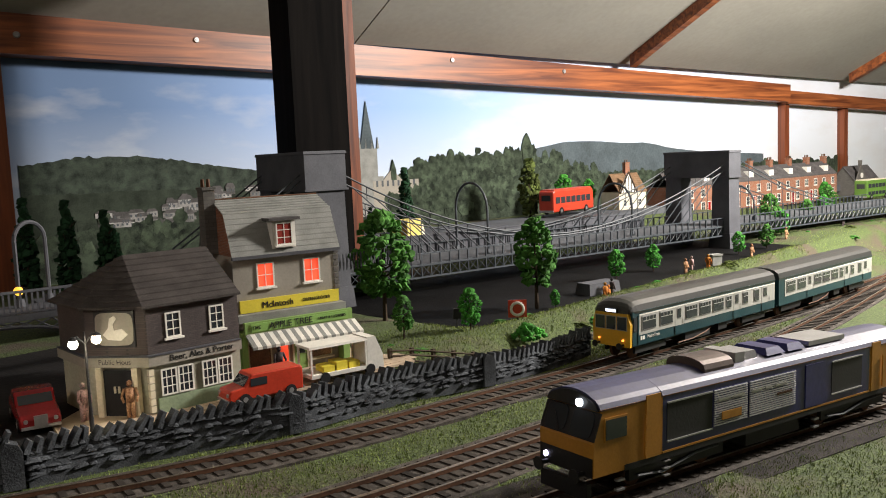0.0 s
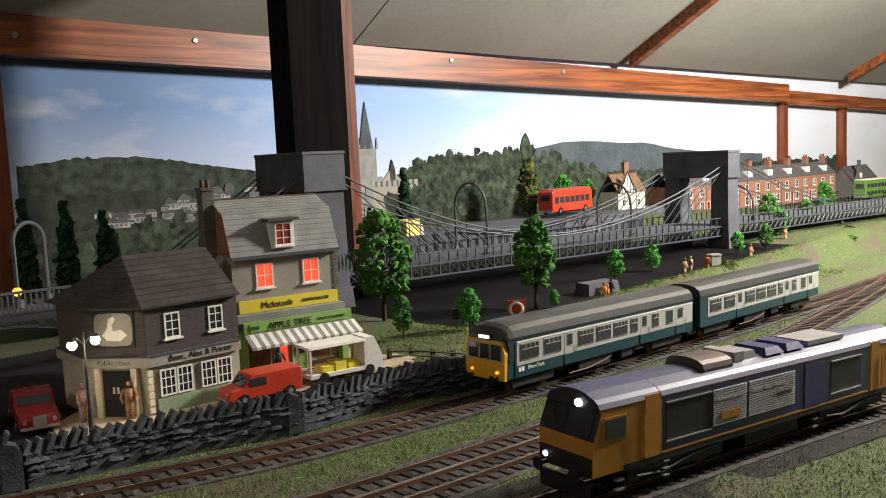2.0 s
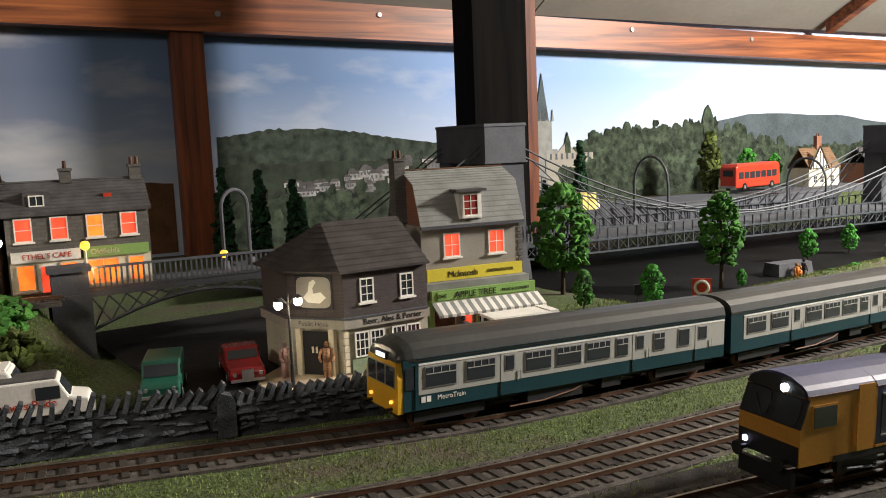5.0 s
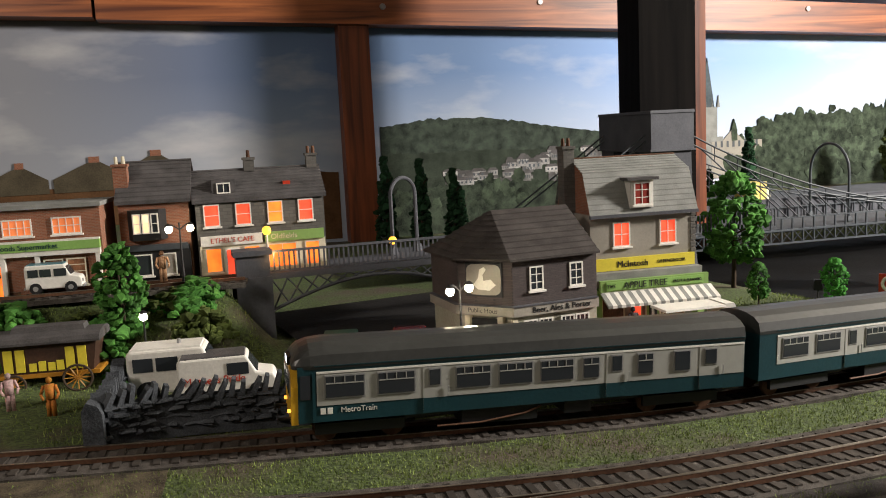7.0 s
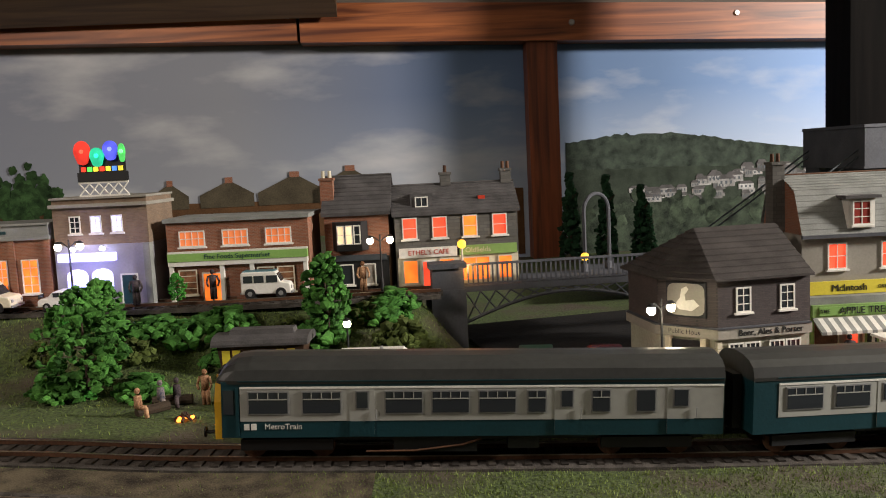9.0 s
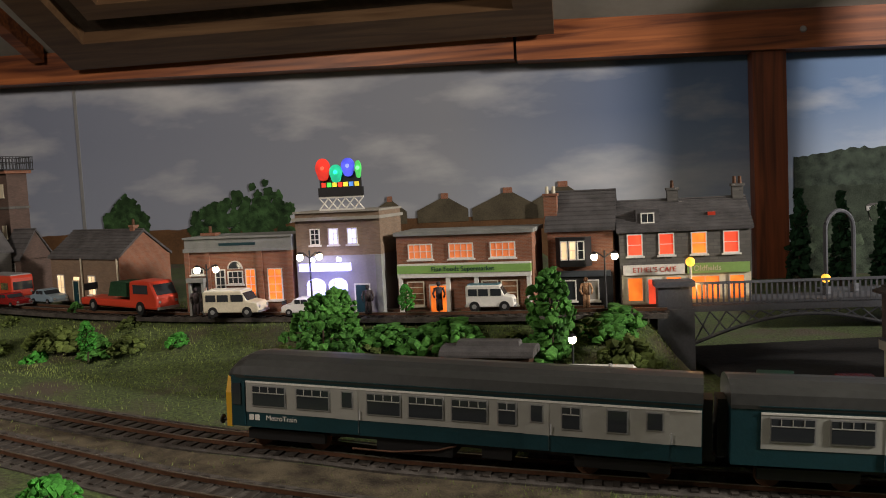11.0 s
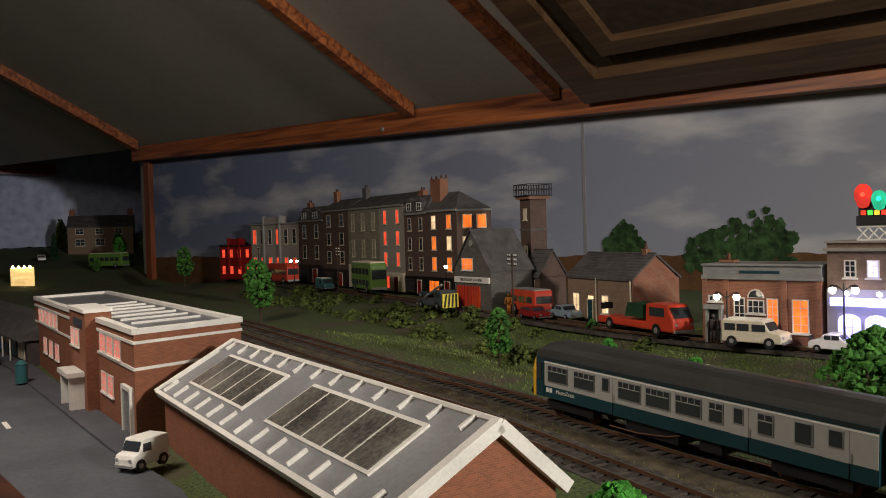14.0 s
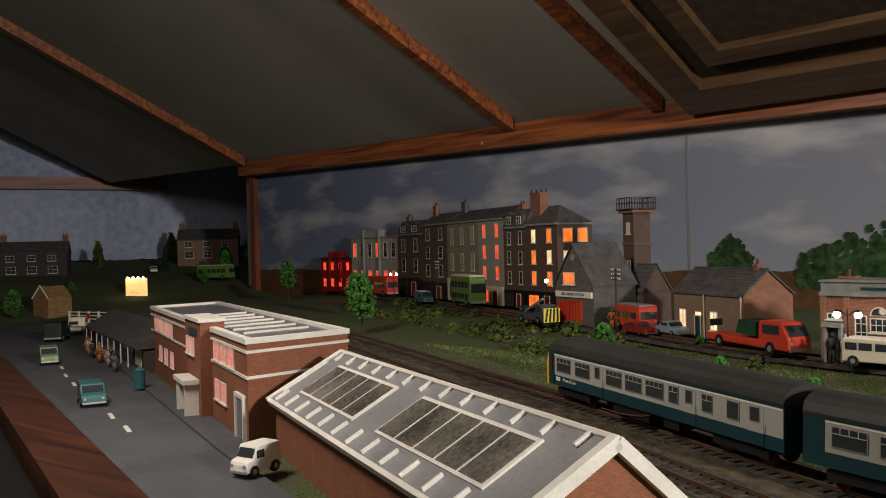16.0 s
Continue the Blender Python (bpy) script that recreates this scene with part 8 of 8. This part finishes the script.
for k in range(4):
    part("stripe", Geo().extrude([(-0.010 + k * 0.0055, 0.0035), (-0.0075 + k * 0.0055, 0.0035), (-0.0045 + k * 0.0045, 0.0195), (-0.0070 + k * 0.0045, 0.0195)], 0.0695, 0.0698, "x"), "black", chev)
vehicle("green_bus", 0.125, 0.034, 0.063, busg, "cream", "green and cream double-deck bus", "bus", pose(-0.875, 1.200, high, 0, 0, -36), "vehicles on the high street")
vehicle("teal_car", 0.060, 0.024, 0.026, teal, "white", "teal van in the high street", "van", pose(-0.990, 1.240, high, 0, 0, -32), "vehicles on the high street")
vehicle("red_bus", 0.120, 0.032, 0.050, "red", "red", "dark red bus near the picture house", "bus", pose(-1.230, 1.385, high, 0, 0, -24), "vehicles on the high street")
vehicle("green_coach", 0.110, 0.032, 0.042, busg, "cream", "pale green coach on the far road", "bus", pose(-2.075, 1.590, 0.068, 0, 0, 14))
vehicle("white_van", 0.030, 0.0155, 0.0195, "white", None, "white van backed against the warehouse", "van", pose(-0.478, 0.441, 0.001, 0, 0, -86), cab=0.1)
vehicle("teal_car", 0.050, 0.022, 0.021, teal, None, "teal estate car driving along the grey road", "van", pose(-0.840, 0.523, 0.001, 0, 0, -25), cab=0.4)
vehicle("green_car", 0.050, 0.022, 0.023, sage, None, "sage green van on the grey road", "van", pose(-1.185, 0.664, 0.001, 0, 0, -25))
vehicle("black_van", 0.075, 0.028, 0.034, "black", None, "black van near the level crossing", "van", pose(-1.425, 0.800, 0.001, 0, 0, 140), cab=0.1)
vehicle("cream_lorry", 0.060, 0.026, 0.028, "cream", None, "cream lorry at the level crossing", "truck", pose(-1.545, 0.905, 0.001, 0, 0, 140))
vehicle("pale_car", 0.05, 0.021, 0.018, "white", None, "white car on the far hill road", "car", pose(-2.38, 1.64, 0.090, 0, 0, -30))


# ---- lamps, signals, small fittings ----
def street_lamp(u, v, z, h, turn=0.0, heads=2):
    ob = holder("street_lamp", pose(u, v, z, 0, 0, turn), "black twin-headed street lamp with lit globes", "street lamp", "lit street lamps")
    part("post", Geo().rod((0, 0, 0), (0, 0, h * 0.25), 0.0014, 0.0010, 8).rod((0, 0, h * 0.25), (0, 0, h), 0.0008, 0.0006, 8), "black", ob)
    for k in range(heads):
        x = 0 if heads == 1 else (-0.0075, 0.0075)[k]
        if heads == 2:
            part("arm", Geo().tube([(0, 0, h * 0.88), (x * 0.7, 0, h * 0.97), (x, 0, h * 0.94)], 0.0005), "black", ob)
        zz = h * 0.90 if heads == 2 else h
        part("globe", Geo().blob((x, 0, zz), 0.0027, 1.1, 0.0, 10, 7), "bulb", ob, smooth=True)
        part("hood", Geo().rod((x, 0, zz + 0.0022), (x, 0, zz + 0.0040), 0.0030, 0.0008, 10), "black", ob)
    return ob


street_lamp(0.250, 0.5175, 0.001, 0.0565, 15)
street_lamp(0.118, 0.700, 0.046, 0.044, 0)
street_lamp(-0.190, 0.755, 0.046, 0.044, 0)
street_lamp(-0.105, 0.742, 0.046, 0.052, 0)
street_lamp(0.082, 0.632, 0.006, 0.032, 0, 1)
street_lamp(-0.62, 1.05, 0.046, 0.05, 0, 1)
street_lamp(-0.87, 1.19, 0.046, 0.055, 0)
street_lamp(-1.10, 1.30, 0.046, 0.055, 0)
glow("street_glow", (0.250, 0.505, 0.046), 0.030, (1.0, 0.85, 0.62))
glow("shop_glow", (-0.095, 0.728, 0.078), 0.035, (0.45, 0.42, 1.0))
glow("cafe_glow", (0.180, 0.685, 0.062), 0.02, (1.0, 0.55, 0.2))


def telegraph(u, v, z, h):
    ob = holder("telegraph_pole", pose(u, v, z, 0, 0, -35), "dark wooden telegraph pole with white insulators", "pole", "telegraph poles")
    part("pole", Geo().rod((0, 0, 0), (0, 0, h), 0.0012, 0.0008, 7), "bark", ob)
    for k in range(3):
        arm = part("cross_arm", Geo().box(-0.010, 0.010, -0.0006, 0.0006, h * (0.96 - 0.07 * k), h * (0.975 - 0.07 * k)), "bark", ob)
        for x in (-0.009, -0.005, 0.005, 0.009):
            part("insulator", Geo().rod((x, 0, h * (0.975 - 0.07 * k)), (x, 0, h * (0.975 - 0.07 * k) + 0.0018), 0.0006), "white", arm)
    return ob


telegraph(-0.455, 0.915, 0.046, 0.070)
telegraph(-0.93, 1.215, 0.046, 0.075)
telegraph(-1.30, 1.42, 0.046, 0.075)

buoy = holder("lifebuoy_stand", pose(0.655, 0.540, -0.008, 0, 0, -50), "red lifebuoy board with a white ring", "lifebuoy")
part("board", Geo().box(-0.0085, 0.0085, 0, 0.0012, 0.004, 0.020), "red", buoy)
ring = [(0.0058 * math.cos(a), -0.001, 0.012 + 0.0058 * math.sin(a)) for a in [k * math.pi / 8 for k in range(17)]]
part("ring", Geo().tube(ring, 0.0014, 6), "white", buoy)
part("leg", Geo().rod((0, 0.0006, -0.004), (0, 0.0006, 0.004), 0.001), "bark", buoy)

sig = holder("ground_signal", pose(0.595, 0.560, -0.008, 0, 0, -40), "small black colour-light signal", "signal")
part("post", Geo().rod((0, 0, -0.002), (0, 0, 0.012), 0.0008), "black", sig)
part("head", Geo().box(-0.0035, 0.0035, -0.002, 0.002, 0.011, 0.020, 0.0006), "black", sig)

# flat-roofed hut and oil drum on the river bank
thing("boat_shed", Geo().box(-0.024, 0.024, -0.012, 0.012, 0, 0.016, 0.002), "stonegrey", "low grey flat-roofed shed on the bank", "shed", pose(0.84, 0.575, -0.014, 0, 0, -12))
drum = thing("relay_box", Geo().box(-0.007, 0.007, -0.005, 0.005, 0, 0.016).box(-0.0078, 0.0078, -0.006, 0.006, 0.016, 0.018), "greyslate", "grey lineside relay cabinet", "cabinet", pose(1.10, 0.565, -0.014, 0, 0, -30))


# ---- little figures: plain painted dolls ----
def figure(u, v, z, mat, turn=0, sit=False, h=0.0225):
    g = Geo()
    k = h / 0.0225
    if sit:
        g.rod((0, 0, 0.006 * k), (0, 0, 0.013 * k), 0.0026 * k, 0.0022 * k, 7).rod((0, 0, 0.006 * k), (0, -0.005 * k, 0.006 * k), 0.0017 * k, 0.0015 * k, 6).rod((0, -0.005 * k, 0.006 * k), (0, -0.0055 * k, 0), 0.0014 * k, 0.0014 * k, 6).blob((0, 0, 0.0158 * k), 0.0017 * k, 1.15, 0.1, 8, 6)
    else:
        for x in (-0.0014, 0.0014):
            g.rod((x * k, 0, 0), (x * 0.8 * k, 0, 0.0105 * k), 0.0013 * k, 0.0016 * k, 6)
        g.rod((0, 0, 0.0100 * k), (0, 0, 0.0182 * k), 0.0024 * k, 0.0027 * k, 8)
        for x in (-1, 1):
            g.rod((x * 0.0030 * k, 0, 0.0178 * k), (x * 0.0046 * k, -0.0010 * k, 0.0130 * k), 0.0009 * k, 0.0008 * k, 5).rod((x * 0.0046 * k, -0.0010 * k, 0.0130 * k), (x * 0.0034 * k, -0.0022 * k, 0.0100 * k), 0.0008 * k, 0.0007 * k, 5)
        g.blob((0, 0, 0.0207 * k), 0.0017 * k, 1.15, 0.1, 8, 6)
    return thing("toy_figure", g, mat, "small painted toy figure" + (" sitting" if sit else " standing"), "figurine", pose(u, v, z, 0, 0, turn), "toy figures", smooth=True)


cloth = {n: paint("cloth_" + n, c, 0.8, vary=0.5, scale=420, bump=0.1, tint=t) for n, c, t in (("orange", (0.22, 0.07, 0.03), (0.45, 0.28, 0.16)), ("pale", (0.35, 0.32, 0.28), (0.5, 0.3, 0.3)), ("dark", (0.03, 0.03, 0.04), (0.08, 0.06, 0.06)), ("blue", (0.03, 0.06, 0.16), (0.25, 0.2, 0.16)), ("mustard", (0.42, 0.26, 0.03), (0.45, 0.12, 0.03)))}
for u, v, z, c, turn, sit in ((0.2557, 0.5400, 0.0015, "pale", 20, 0), (0.2750, 0.5215, 0.0015, "orange", -30, 0), (0.379, 0.521, 0.0015, "dark", 0, 0), (-0.047, 0.588, 0.002, "orange", 60, 1), (-0.036, 0.606, 0.002, "blue", 20, 1), (-0.027, 0.612, 0.002, "dark", 0, 1),
                              (-0.010, 0.610, 0.002, "orange", -20, 0), (0.004, 0.602, 0.002, "pale", 10, 0), (0.025, 0.582, 0.002, "mustard", -10, 0), (0.808, 0.545, -0.015, "mustard", 0, 0), (0.822, 0.550, -0.015, "mustard", 30, 1), (0.838, 0.556, -0.015, "dark", 60, 0),
                              (1.02, 0.565, -0.015, "orange", 0, 0), (1.045, 0.570, -0.015, "pale", 40, 0), (1.07, 0.560, -0.015, "mustard", 80, 0), (1.20, 0.56, -0.015, "orange", 0, 0), (1.42, 0.60, -0.012, "orange", 0, 0), (1.62, 0.58, -0.012, "dark", 0, 0),
                              (-0.060, 0.730, high, "dark", 0, 0), (-0.005, 0.728, high, "dark", 0, 0), (0.105, 0.708, high, "orange", 0, 0), (-0.205, 0.772, high, "dark", 20, 0), (-0.195, 0.768, high, "pale", 60, 0), (-0.475, 0.945, high, "mustard", 0, 0),
                              (-1.00, 0.650, 0.003, "blue", 20, 0), (-1.02, 0.661, 0.003, "dark", 80, 0), (-1.05, 0.672, 0.003, "pale", 0, 0), (-1.08, 0.686, 0.003, "blue", 140, 0), (-1.10, 0.690, 0.003, "mustard", 30, 0), (-1.13, 0.708, 0.003, "pale", 90, 0), (-1.16, 0.715, 0.003, "dark", 10, 0), (-1.20, 0.735, 0.003, "pale", 60, 0), (-1.22, 0.742, 0.003, "orange", 0, 0)):
    figure(u, v, z if u > 0.2 or u < -0.2 or z > 0.04 else gz(u, v), cloth[c], turn, bool(sit))

# encampment: wagon, fire, bench
wag = holder("gypsy_wagon", pose(0.003, 0.655, gz(0.02, 0.63) - 0.001, 0, 0, -16), "old brown and yellow show wagon with big spoked wheels", "wagon")
part("body", Geo().extrude([(0.0, 0.012), (-0.003, 0.031), (0.055, 0.031), (0.052, 0.012)], -0.011, 0.011, "y"), paint("wagon_brown", (0.05, 0.022, 0.012), 0.6, vary=0.4), wag)
part("roof", Geo().extrude(arch_outline(0.0145, 0.031, 0.0325, 0.0375), -0.006, 0.058, "x"), "slate", wag, "dark bowed roof")
part("roof_lantern", Geo().box(0.004, 0.048, -0.006, 0.006, 0.036, 0.0405, 0.001), "slate", wag)
part("floor_board", Geo().box(-0.004, 0.056, -0.012, 0.012, 0.010, 0.0125), "gold", wag)
for x, w, h in ((0.0005, 0.0052, 0.014), (0.0075, 0.0052, 0.014), (0.0365, 0.0052, 0.014), (0.0435, 0.0052, 0.014), (0.0150, 0.0042, 0.005), (0.0205, 0.0042, 0.006), (0.0260, 0.0042, 0.005), (0.0310, 0.0042, 0.006)):
    part("yellow_panel", Geo().box(x, x + w, -0.0118, -0.0110, 0.0140, 0.0140 + h), "yellow", wag)
for x, r in ((0.006, 0.0065), (0.043, 0.0085)):
    for y in (-0.0135, 0.0135):
        wl = part("wheel", Geo().tube([(x + r * math.cos(a), y, r + r * 0.94 * math.sin(a)) for a in [k * math.pi / 9 for k in range(19)]], 0.0008, 5), "bark", wag)
        for k in range(6):
            a = k * math.pi / 6
            part("spoke", Geo().rod((x - r * math.cos(a), y, r - r * 0.9 * math.sin(a)), (x + r * math.cos(a), y, r + r * 0.9 * math.sin(a)), 0.0004, n=4), "gold", wl)
fire_pit = holder("camp_fire", pose(-0.021, 0.579, gz(-0.021, 0.579)), "glowing camp fire of dark logs", "fire")
for k in range(7):
    a = k * 0.9
    part("log", Geo().rod((0.0065 * math.cos(a), 0.0055 * math.sin(a), 0.0006), (-0.002 * math.cos(a), -0.002 * math.sin(a), 0.0042), 0.0009, n=5), "bark", fire_pit)
for k, (x, y) in enumerate(((-0.003, -0.003), (0.004, -0.001), (0.001, 0.002))):
    part("ember", Geo().blob((x, y, 0.0016), 0.0017, 0.8, 0.4, 6, 4), emit("ember_%d" % k, (1.0, 0.18, 0.02), 6.0), fire_pit)
thing("log_bench", Geo().rod((-0.010, 0, 0.0030), (0.010, 0, 0.0030), 0.0030, n=8), "bark", "rough log bench by the fire", "bench", pose(-0.040, 0.596, gz(-0.04, 0.596), 0, 0, 30))
thing("log_bench", Geo().rod((-0.012, 0, 0.0030), (0.012, 0, 0.0030), 0.0030, n=8), "bark", "rough log bench by the fire", "bench", pose(-0.030, 0.614, gz(-0.03, 0.614), 0, 0, -10))

# ---- houses beyond the bridge ----
TA, TB = (1.565, 0.880), (2.23, 0.800)
terr = flat_to(TA, TB, 0.006)
TL = span(TA, TB)
for k in range(8):
    w = TL / 8
    ob = holder("terraced_house", terr @ Matrix.Translation((k * w, 0, 0)), "red brick terraced house with slate roof and white windows", "house", "terraced houses by the river")
    part("wall", Geo().box(0, w - 0.0004, 0, 0.06, 0, 0.062), "brick", ob)
    _, gg = gable_roof(ob, w - 0.0004, 0.06, 0.062, 0.090, courses=6, over=0.0004)
    for x in (0.012, 0.055):
        window(ob, x, 0.038, 0.014, 0.016)
        window(ob, x, 0.010, 0.014, 0.018)
    doorway(ob, 0.036, 0, 0.010, 0.027, "darkred")
    part("dormer", Geo().box(0.034, 0.052, 0.006, 0.024, 0.066, 0.082), "white", ob)
    chimney(ob, w * 0.9, 0.03, 0.084, 0.020, 0.014, 0.010, "brick", 3)
tud = holder("timbered_house", flat_to((1.445, 0.925), (1.535, 0.905), 0.024), "half-timbered black and white house with tiled gable roof", "house")
part("wall", Geo().box(0, 0.09, 0, 0.06, 0, 0.045), "cream", tud)
part("gable", Geo().extrude([(0.0, 0.045), (0.05, 0.045), (0.025, 0.084)], -0.006, 0.0, "y"), "white", tud)
for k in range(5):
    part("timber", Geo().box(0.006 + k * 0.0095, 0.0075 + k * 0.0095, -0.0072, -0.006, 0.045, 0.062 + 0.008 * (2 - abs(k - 2))), "bark", tud)
_, gg = gable_roof(tud, 0.09, 0.06, 0.045, 0.082, paint("tan_tile", (0.17, 0.105, 0.06), 0.8, vary=0.35, scale=500, bump=0.5))
for s_ in (-1, 1):
    part("bargeboard", Geo().rod((0.025 + s_ * 0.028, -0.007, 0.043), (0.025, -0.007, 0.087), 0.0018, n=5), "bark", tud)
for x in (0.012, 0.032, 0.062):
    window(tud, x, 0.016, 0.012, 0.014, y=-0.0002)
tud.scale = (0.80, 0.80, 0.92)
chimney(tud, 0.055, 0.03, 0.078, 0.028, 0.014, 0.010, "brick", 2)
par = thing("parapet", Geo().box(0, 0.62, 0, 0.004, 0, 0.028), "stonegrey", "dark grey parapet wall beside the back road", "wall", flat_to((0.88, 0.905), (1.50, 0.900), 0.004))
structure("road_2", Geo().extrude([(0.86, 0.91), (2.5, 0.83), (2.5, 0.90), (1.2, 1.02), (0.86, 1.05)], 0.016, 0.0325, "z"), "road", "grey back road behind the bridge")
vehicle("green_bus", 0.110, 0.032, 0.050, busg, "cream", "green bus beyond the terrace", "bus", pose(2.20, 0.735, 0.0, 0, 0, -10))
chap = holder("chapel", flat_to((2.36, 0.80), (2.50, 0.785), 0.0), "small grey stone chapel with slate roof", "chapel")
part("wall", Geo().box(0, 0.14, 0, 0.06, 0, 0.040), "greystone", chap)
_, gg = gable_roof(chap, 0.14, 0.06, 0.040, 0.078)
part("gable", gg, "greystone", chap)
part("front_gable", Geo().extrude([(0.0, 0.04), (0.06, 0.04), (0.03, 0.082)], -0.004, 0.0, "y"), "greystone", chap)
part("rose_window", Geo().rod((0.03, -0.004, 0.055), (0.03, -0.0052, 0.055), 0.007, n=14), "white", chap)
part("bellcote", Geo().box(0.026, 0.034, -0.003, 0.004, 0.080, 0.094), "greystone", chap)

# ---- far end: hut, crossing, hoarding, cottages ----
hut = holder("stone_hut", flat_to((-1.985, 1.055), (-1.905, 1.062), 0.0), "small warm stone hut with white gable edges", "hut")
part("wall", Geo().box(0, 0.058, 0, 0.06, -0.003, 0.052), masonry("warm_stone", (0.42, 0.24, 0.09), (0.2, 0.12, 0.06), 0.011, 0.0055), hut)
part("gable", Geo().extrude([(0, 0.052), (0.058, 0.052), (0.0290, 0.078)], 0, 0.06, "y"), masonry("warm_stone_gable", (0.42, 0.24, 0.09), (0.2, 0.12, 0.06), 0.011, 0.0055), hut)
for s_ in (-1, 1):
    part("gable_edge", Geo().rod((0.0290 + s_ * 0.031, -0.001, 0.050), (0.0290, -0.001, 0.080), 0.0016, n=5), "white", hut)
hoard = holder("hoarding", flat_to((-2.035, 1.325), (-1.985, 1.375), 0.030), "floodlit advertisement hoarding glowing yellow", "hoarding")
part("panel", Geo().box(0, 0.054, 0, 0.003, 0.0, 0.054), emit("hoarding_glow", (1.0, 0.66, 0.25), 0.75), hoard)
for k in range(4):
    part("lamp", Geo().rod((0.007 + k * 0.013, -0.006, 0.056), (0.007 + k * 0.013, -0.002, 0.054), 0.003, n=8), "bulb", hoard)
gate = holder("crossing_gate", flat_to((-1.76, 1.015), (-1.65, 1.035), 0.0), "white level crossing gate with red disc", "gate")
for k in range(4):
    part("rail", Geo().box(0, 0.12, 0, 0.0015, 0.006 + k * 0.007, 0.008 + k * 0.007), "white", gate)
for k in range(5):
    part("upright", Geo().box(k * 0.029, k * 0.029 + 0.003, -0.0008, 0.0023, 0.0, 0.030), "white", gate)
part("disc", Geo().rod((0.06, -0.002, 0.020), (0.06, -0.0008, 0.020), 0.006, n=14), "red", gate)
kiosk = holder("telephone_kiosk", pose(-1.350, 0.826, 0.002, 0, 0, -25), "bright red telephone kiosk on the pavement", "kiosk")
part("body", Geo().box(-0.006, 0.006, -0.006, 0.006, 0, 0.030).box(-0.0065, 0.0065, -0.0065, 0.0065, 0.030, 0.0335, 0.0015), "red", kiosk)
for z in (0.008, 0.014, 0.020):
    part("pane", Geo().box(-0.0042, 0.0042, -0.0064, -0.006, z, z + 0.005), "dark_glass", kiosk)
thing("litter_bin", Geo().rod((0, 0, 0), (0, 0, 0.019), 0.006, 0.0058, 14).rod((0, 0, 0.019), (0, 0, 0.023), 0.0064, 0.002, 14), teal, "tall teal litter bin on the pavement", "bin", pose(-0.848, 0.585, 0.0025))
for a, b, z, lab, wallm in (((-2.640, 1.285), (-2.525, 1.440), 0.088, "dim grey terrace with shop windows at the far end", "darkbrick"), ((-2.46, 1.79), (-2.325, 1.935), 0.122, "dim brown cottage on the far hill", "buffbrick")):
    ob = holder("far_house", flat_to(a, b, z), lab, "house")
    w = span(a, b)
    part("wall", Geo().box(0, w, 0, 0.09, -0.09, 0.068), wallm, ob)
    _, gg = gable_roof(ob, w, 0.09, 0.068, 0.105)
    part("gable", gg, wallm, ob)
    for k in range(3):
        window(ob, w * (0.12 + 0.3 * k), 0.045, w * 0.12, 0.018)
        window(ob, w * (0.12 + 0.3 * k), 0.008, w * 0.14, 0.022)
    for x in (0.05, 0.95):
        chimney(ob, w * x, 0.045, 0.105, 0.02, 0.016, 0.010, "brick", 2)

# loft hatch in the ceiling
hz0 = 0.380 - 0.0165 * on_wall(-0.45)
CEIL = WALL @ Matrix.Translation((on_wall(-0.52), -0.05, hz0)) @ Matrix.Rotation(-math.atan(SLOPE), 4, "X")
hat = structure("roof_window", Geo().box(0, 0.70, -0.06, 0, -0.020, 0.02).box(0, 0.05, -0.80, -0.06, -0.020, 0.02).box(0.65, 0.70, -0.80, -0.06, -0.020, 0.02).box(0.05, 0.65, -0.80, -0.74, -0.020, 0.02), timber("varnished_pine", (0.060, 0.030, 0.013), (0.125, 0.070, 0.033), (4, 40, 40)), "varnished pine roof window frame", CEIL)
part("inner_frame", Geo().box(0.08, 0.62, -0.13, -0.10, -0.012, 0.02).box(0.08, 0.11, -0.72, -0.13, -0.012, 0.02).box(0.59, 0.62, -0.72, -0.13, -0.012, 0.02), timber("varnished_pine_inner", (0.060, 0.030, 0.013), (0.125, 0.070, 0.033), (4, 40, 40)), hat)
part("blind", Geo().box(0.05, 0.65, -0.74, -0.06, 0.0, 0.010), "bark", hat, "dark closed blind")


# ---- movement: the railcar runs along the main line slowing a little ----
TRAIN_START, TRAIN_SPEED, TRAIN_GAIN = 1.362, 0.0765, -0.00058

TRAIN_T, TRAIN_LEAD = (0, 1, 3, 4.5, 6, 7.5, 9, 11, 12.5, 14, 16), (0.0125, 0.0115, 0.0088, 0.0084, 0.0074, 0.0056, 0.0030, -0.0022, -0.0055, -0.0040, -0.0010)


def motions():
    rows_lead, rows_rear = [], []
    for k in range(33):
        t = 0.5 * k
        s = TRAIN_START + TRAIN_SPEED * t + TRAIN_GAIN * t * t + curve_at(TRAIN_T, TRAIN_LEAD, t)
        rows_lead.append((t, rail_pose(main_path, s, 0.0)))
        rows_rear.append((t, rail_pose(main_path, s - CAR_L - 0.0105, 0.0)))
    walk(lead_car, rows_lead)
    walk(rear_car, rows_rear)


motions()
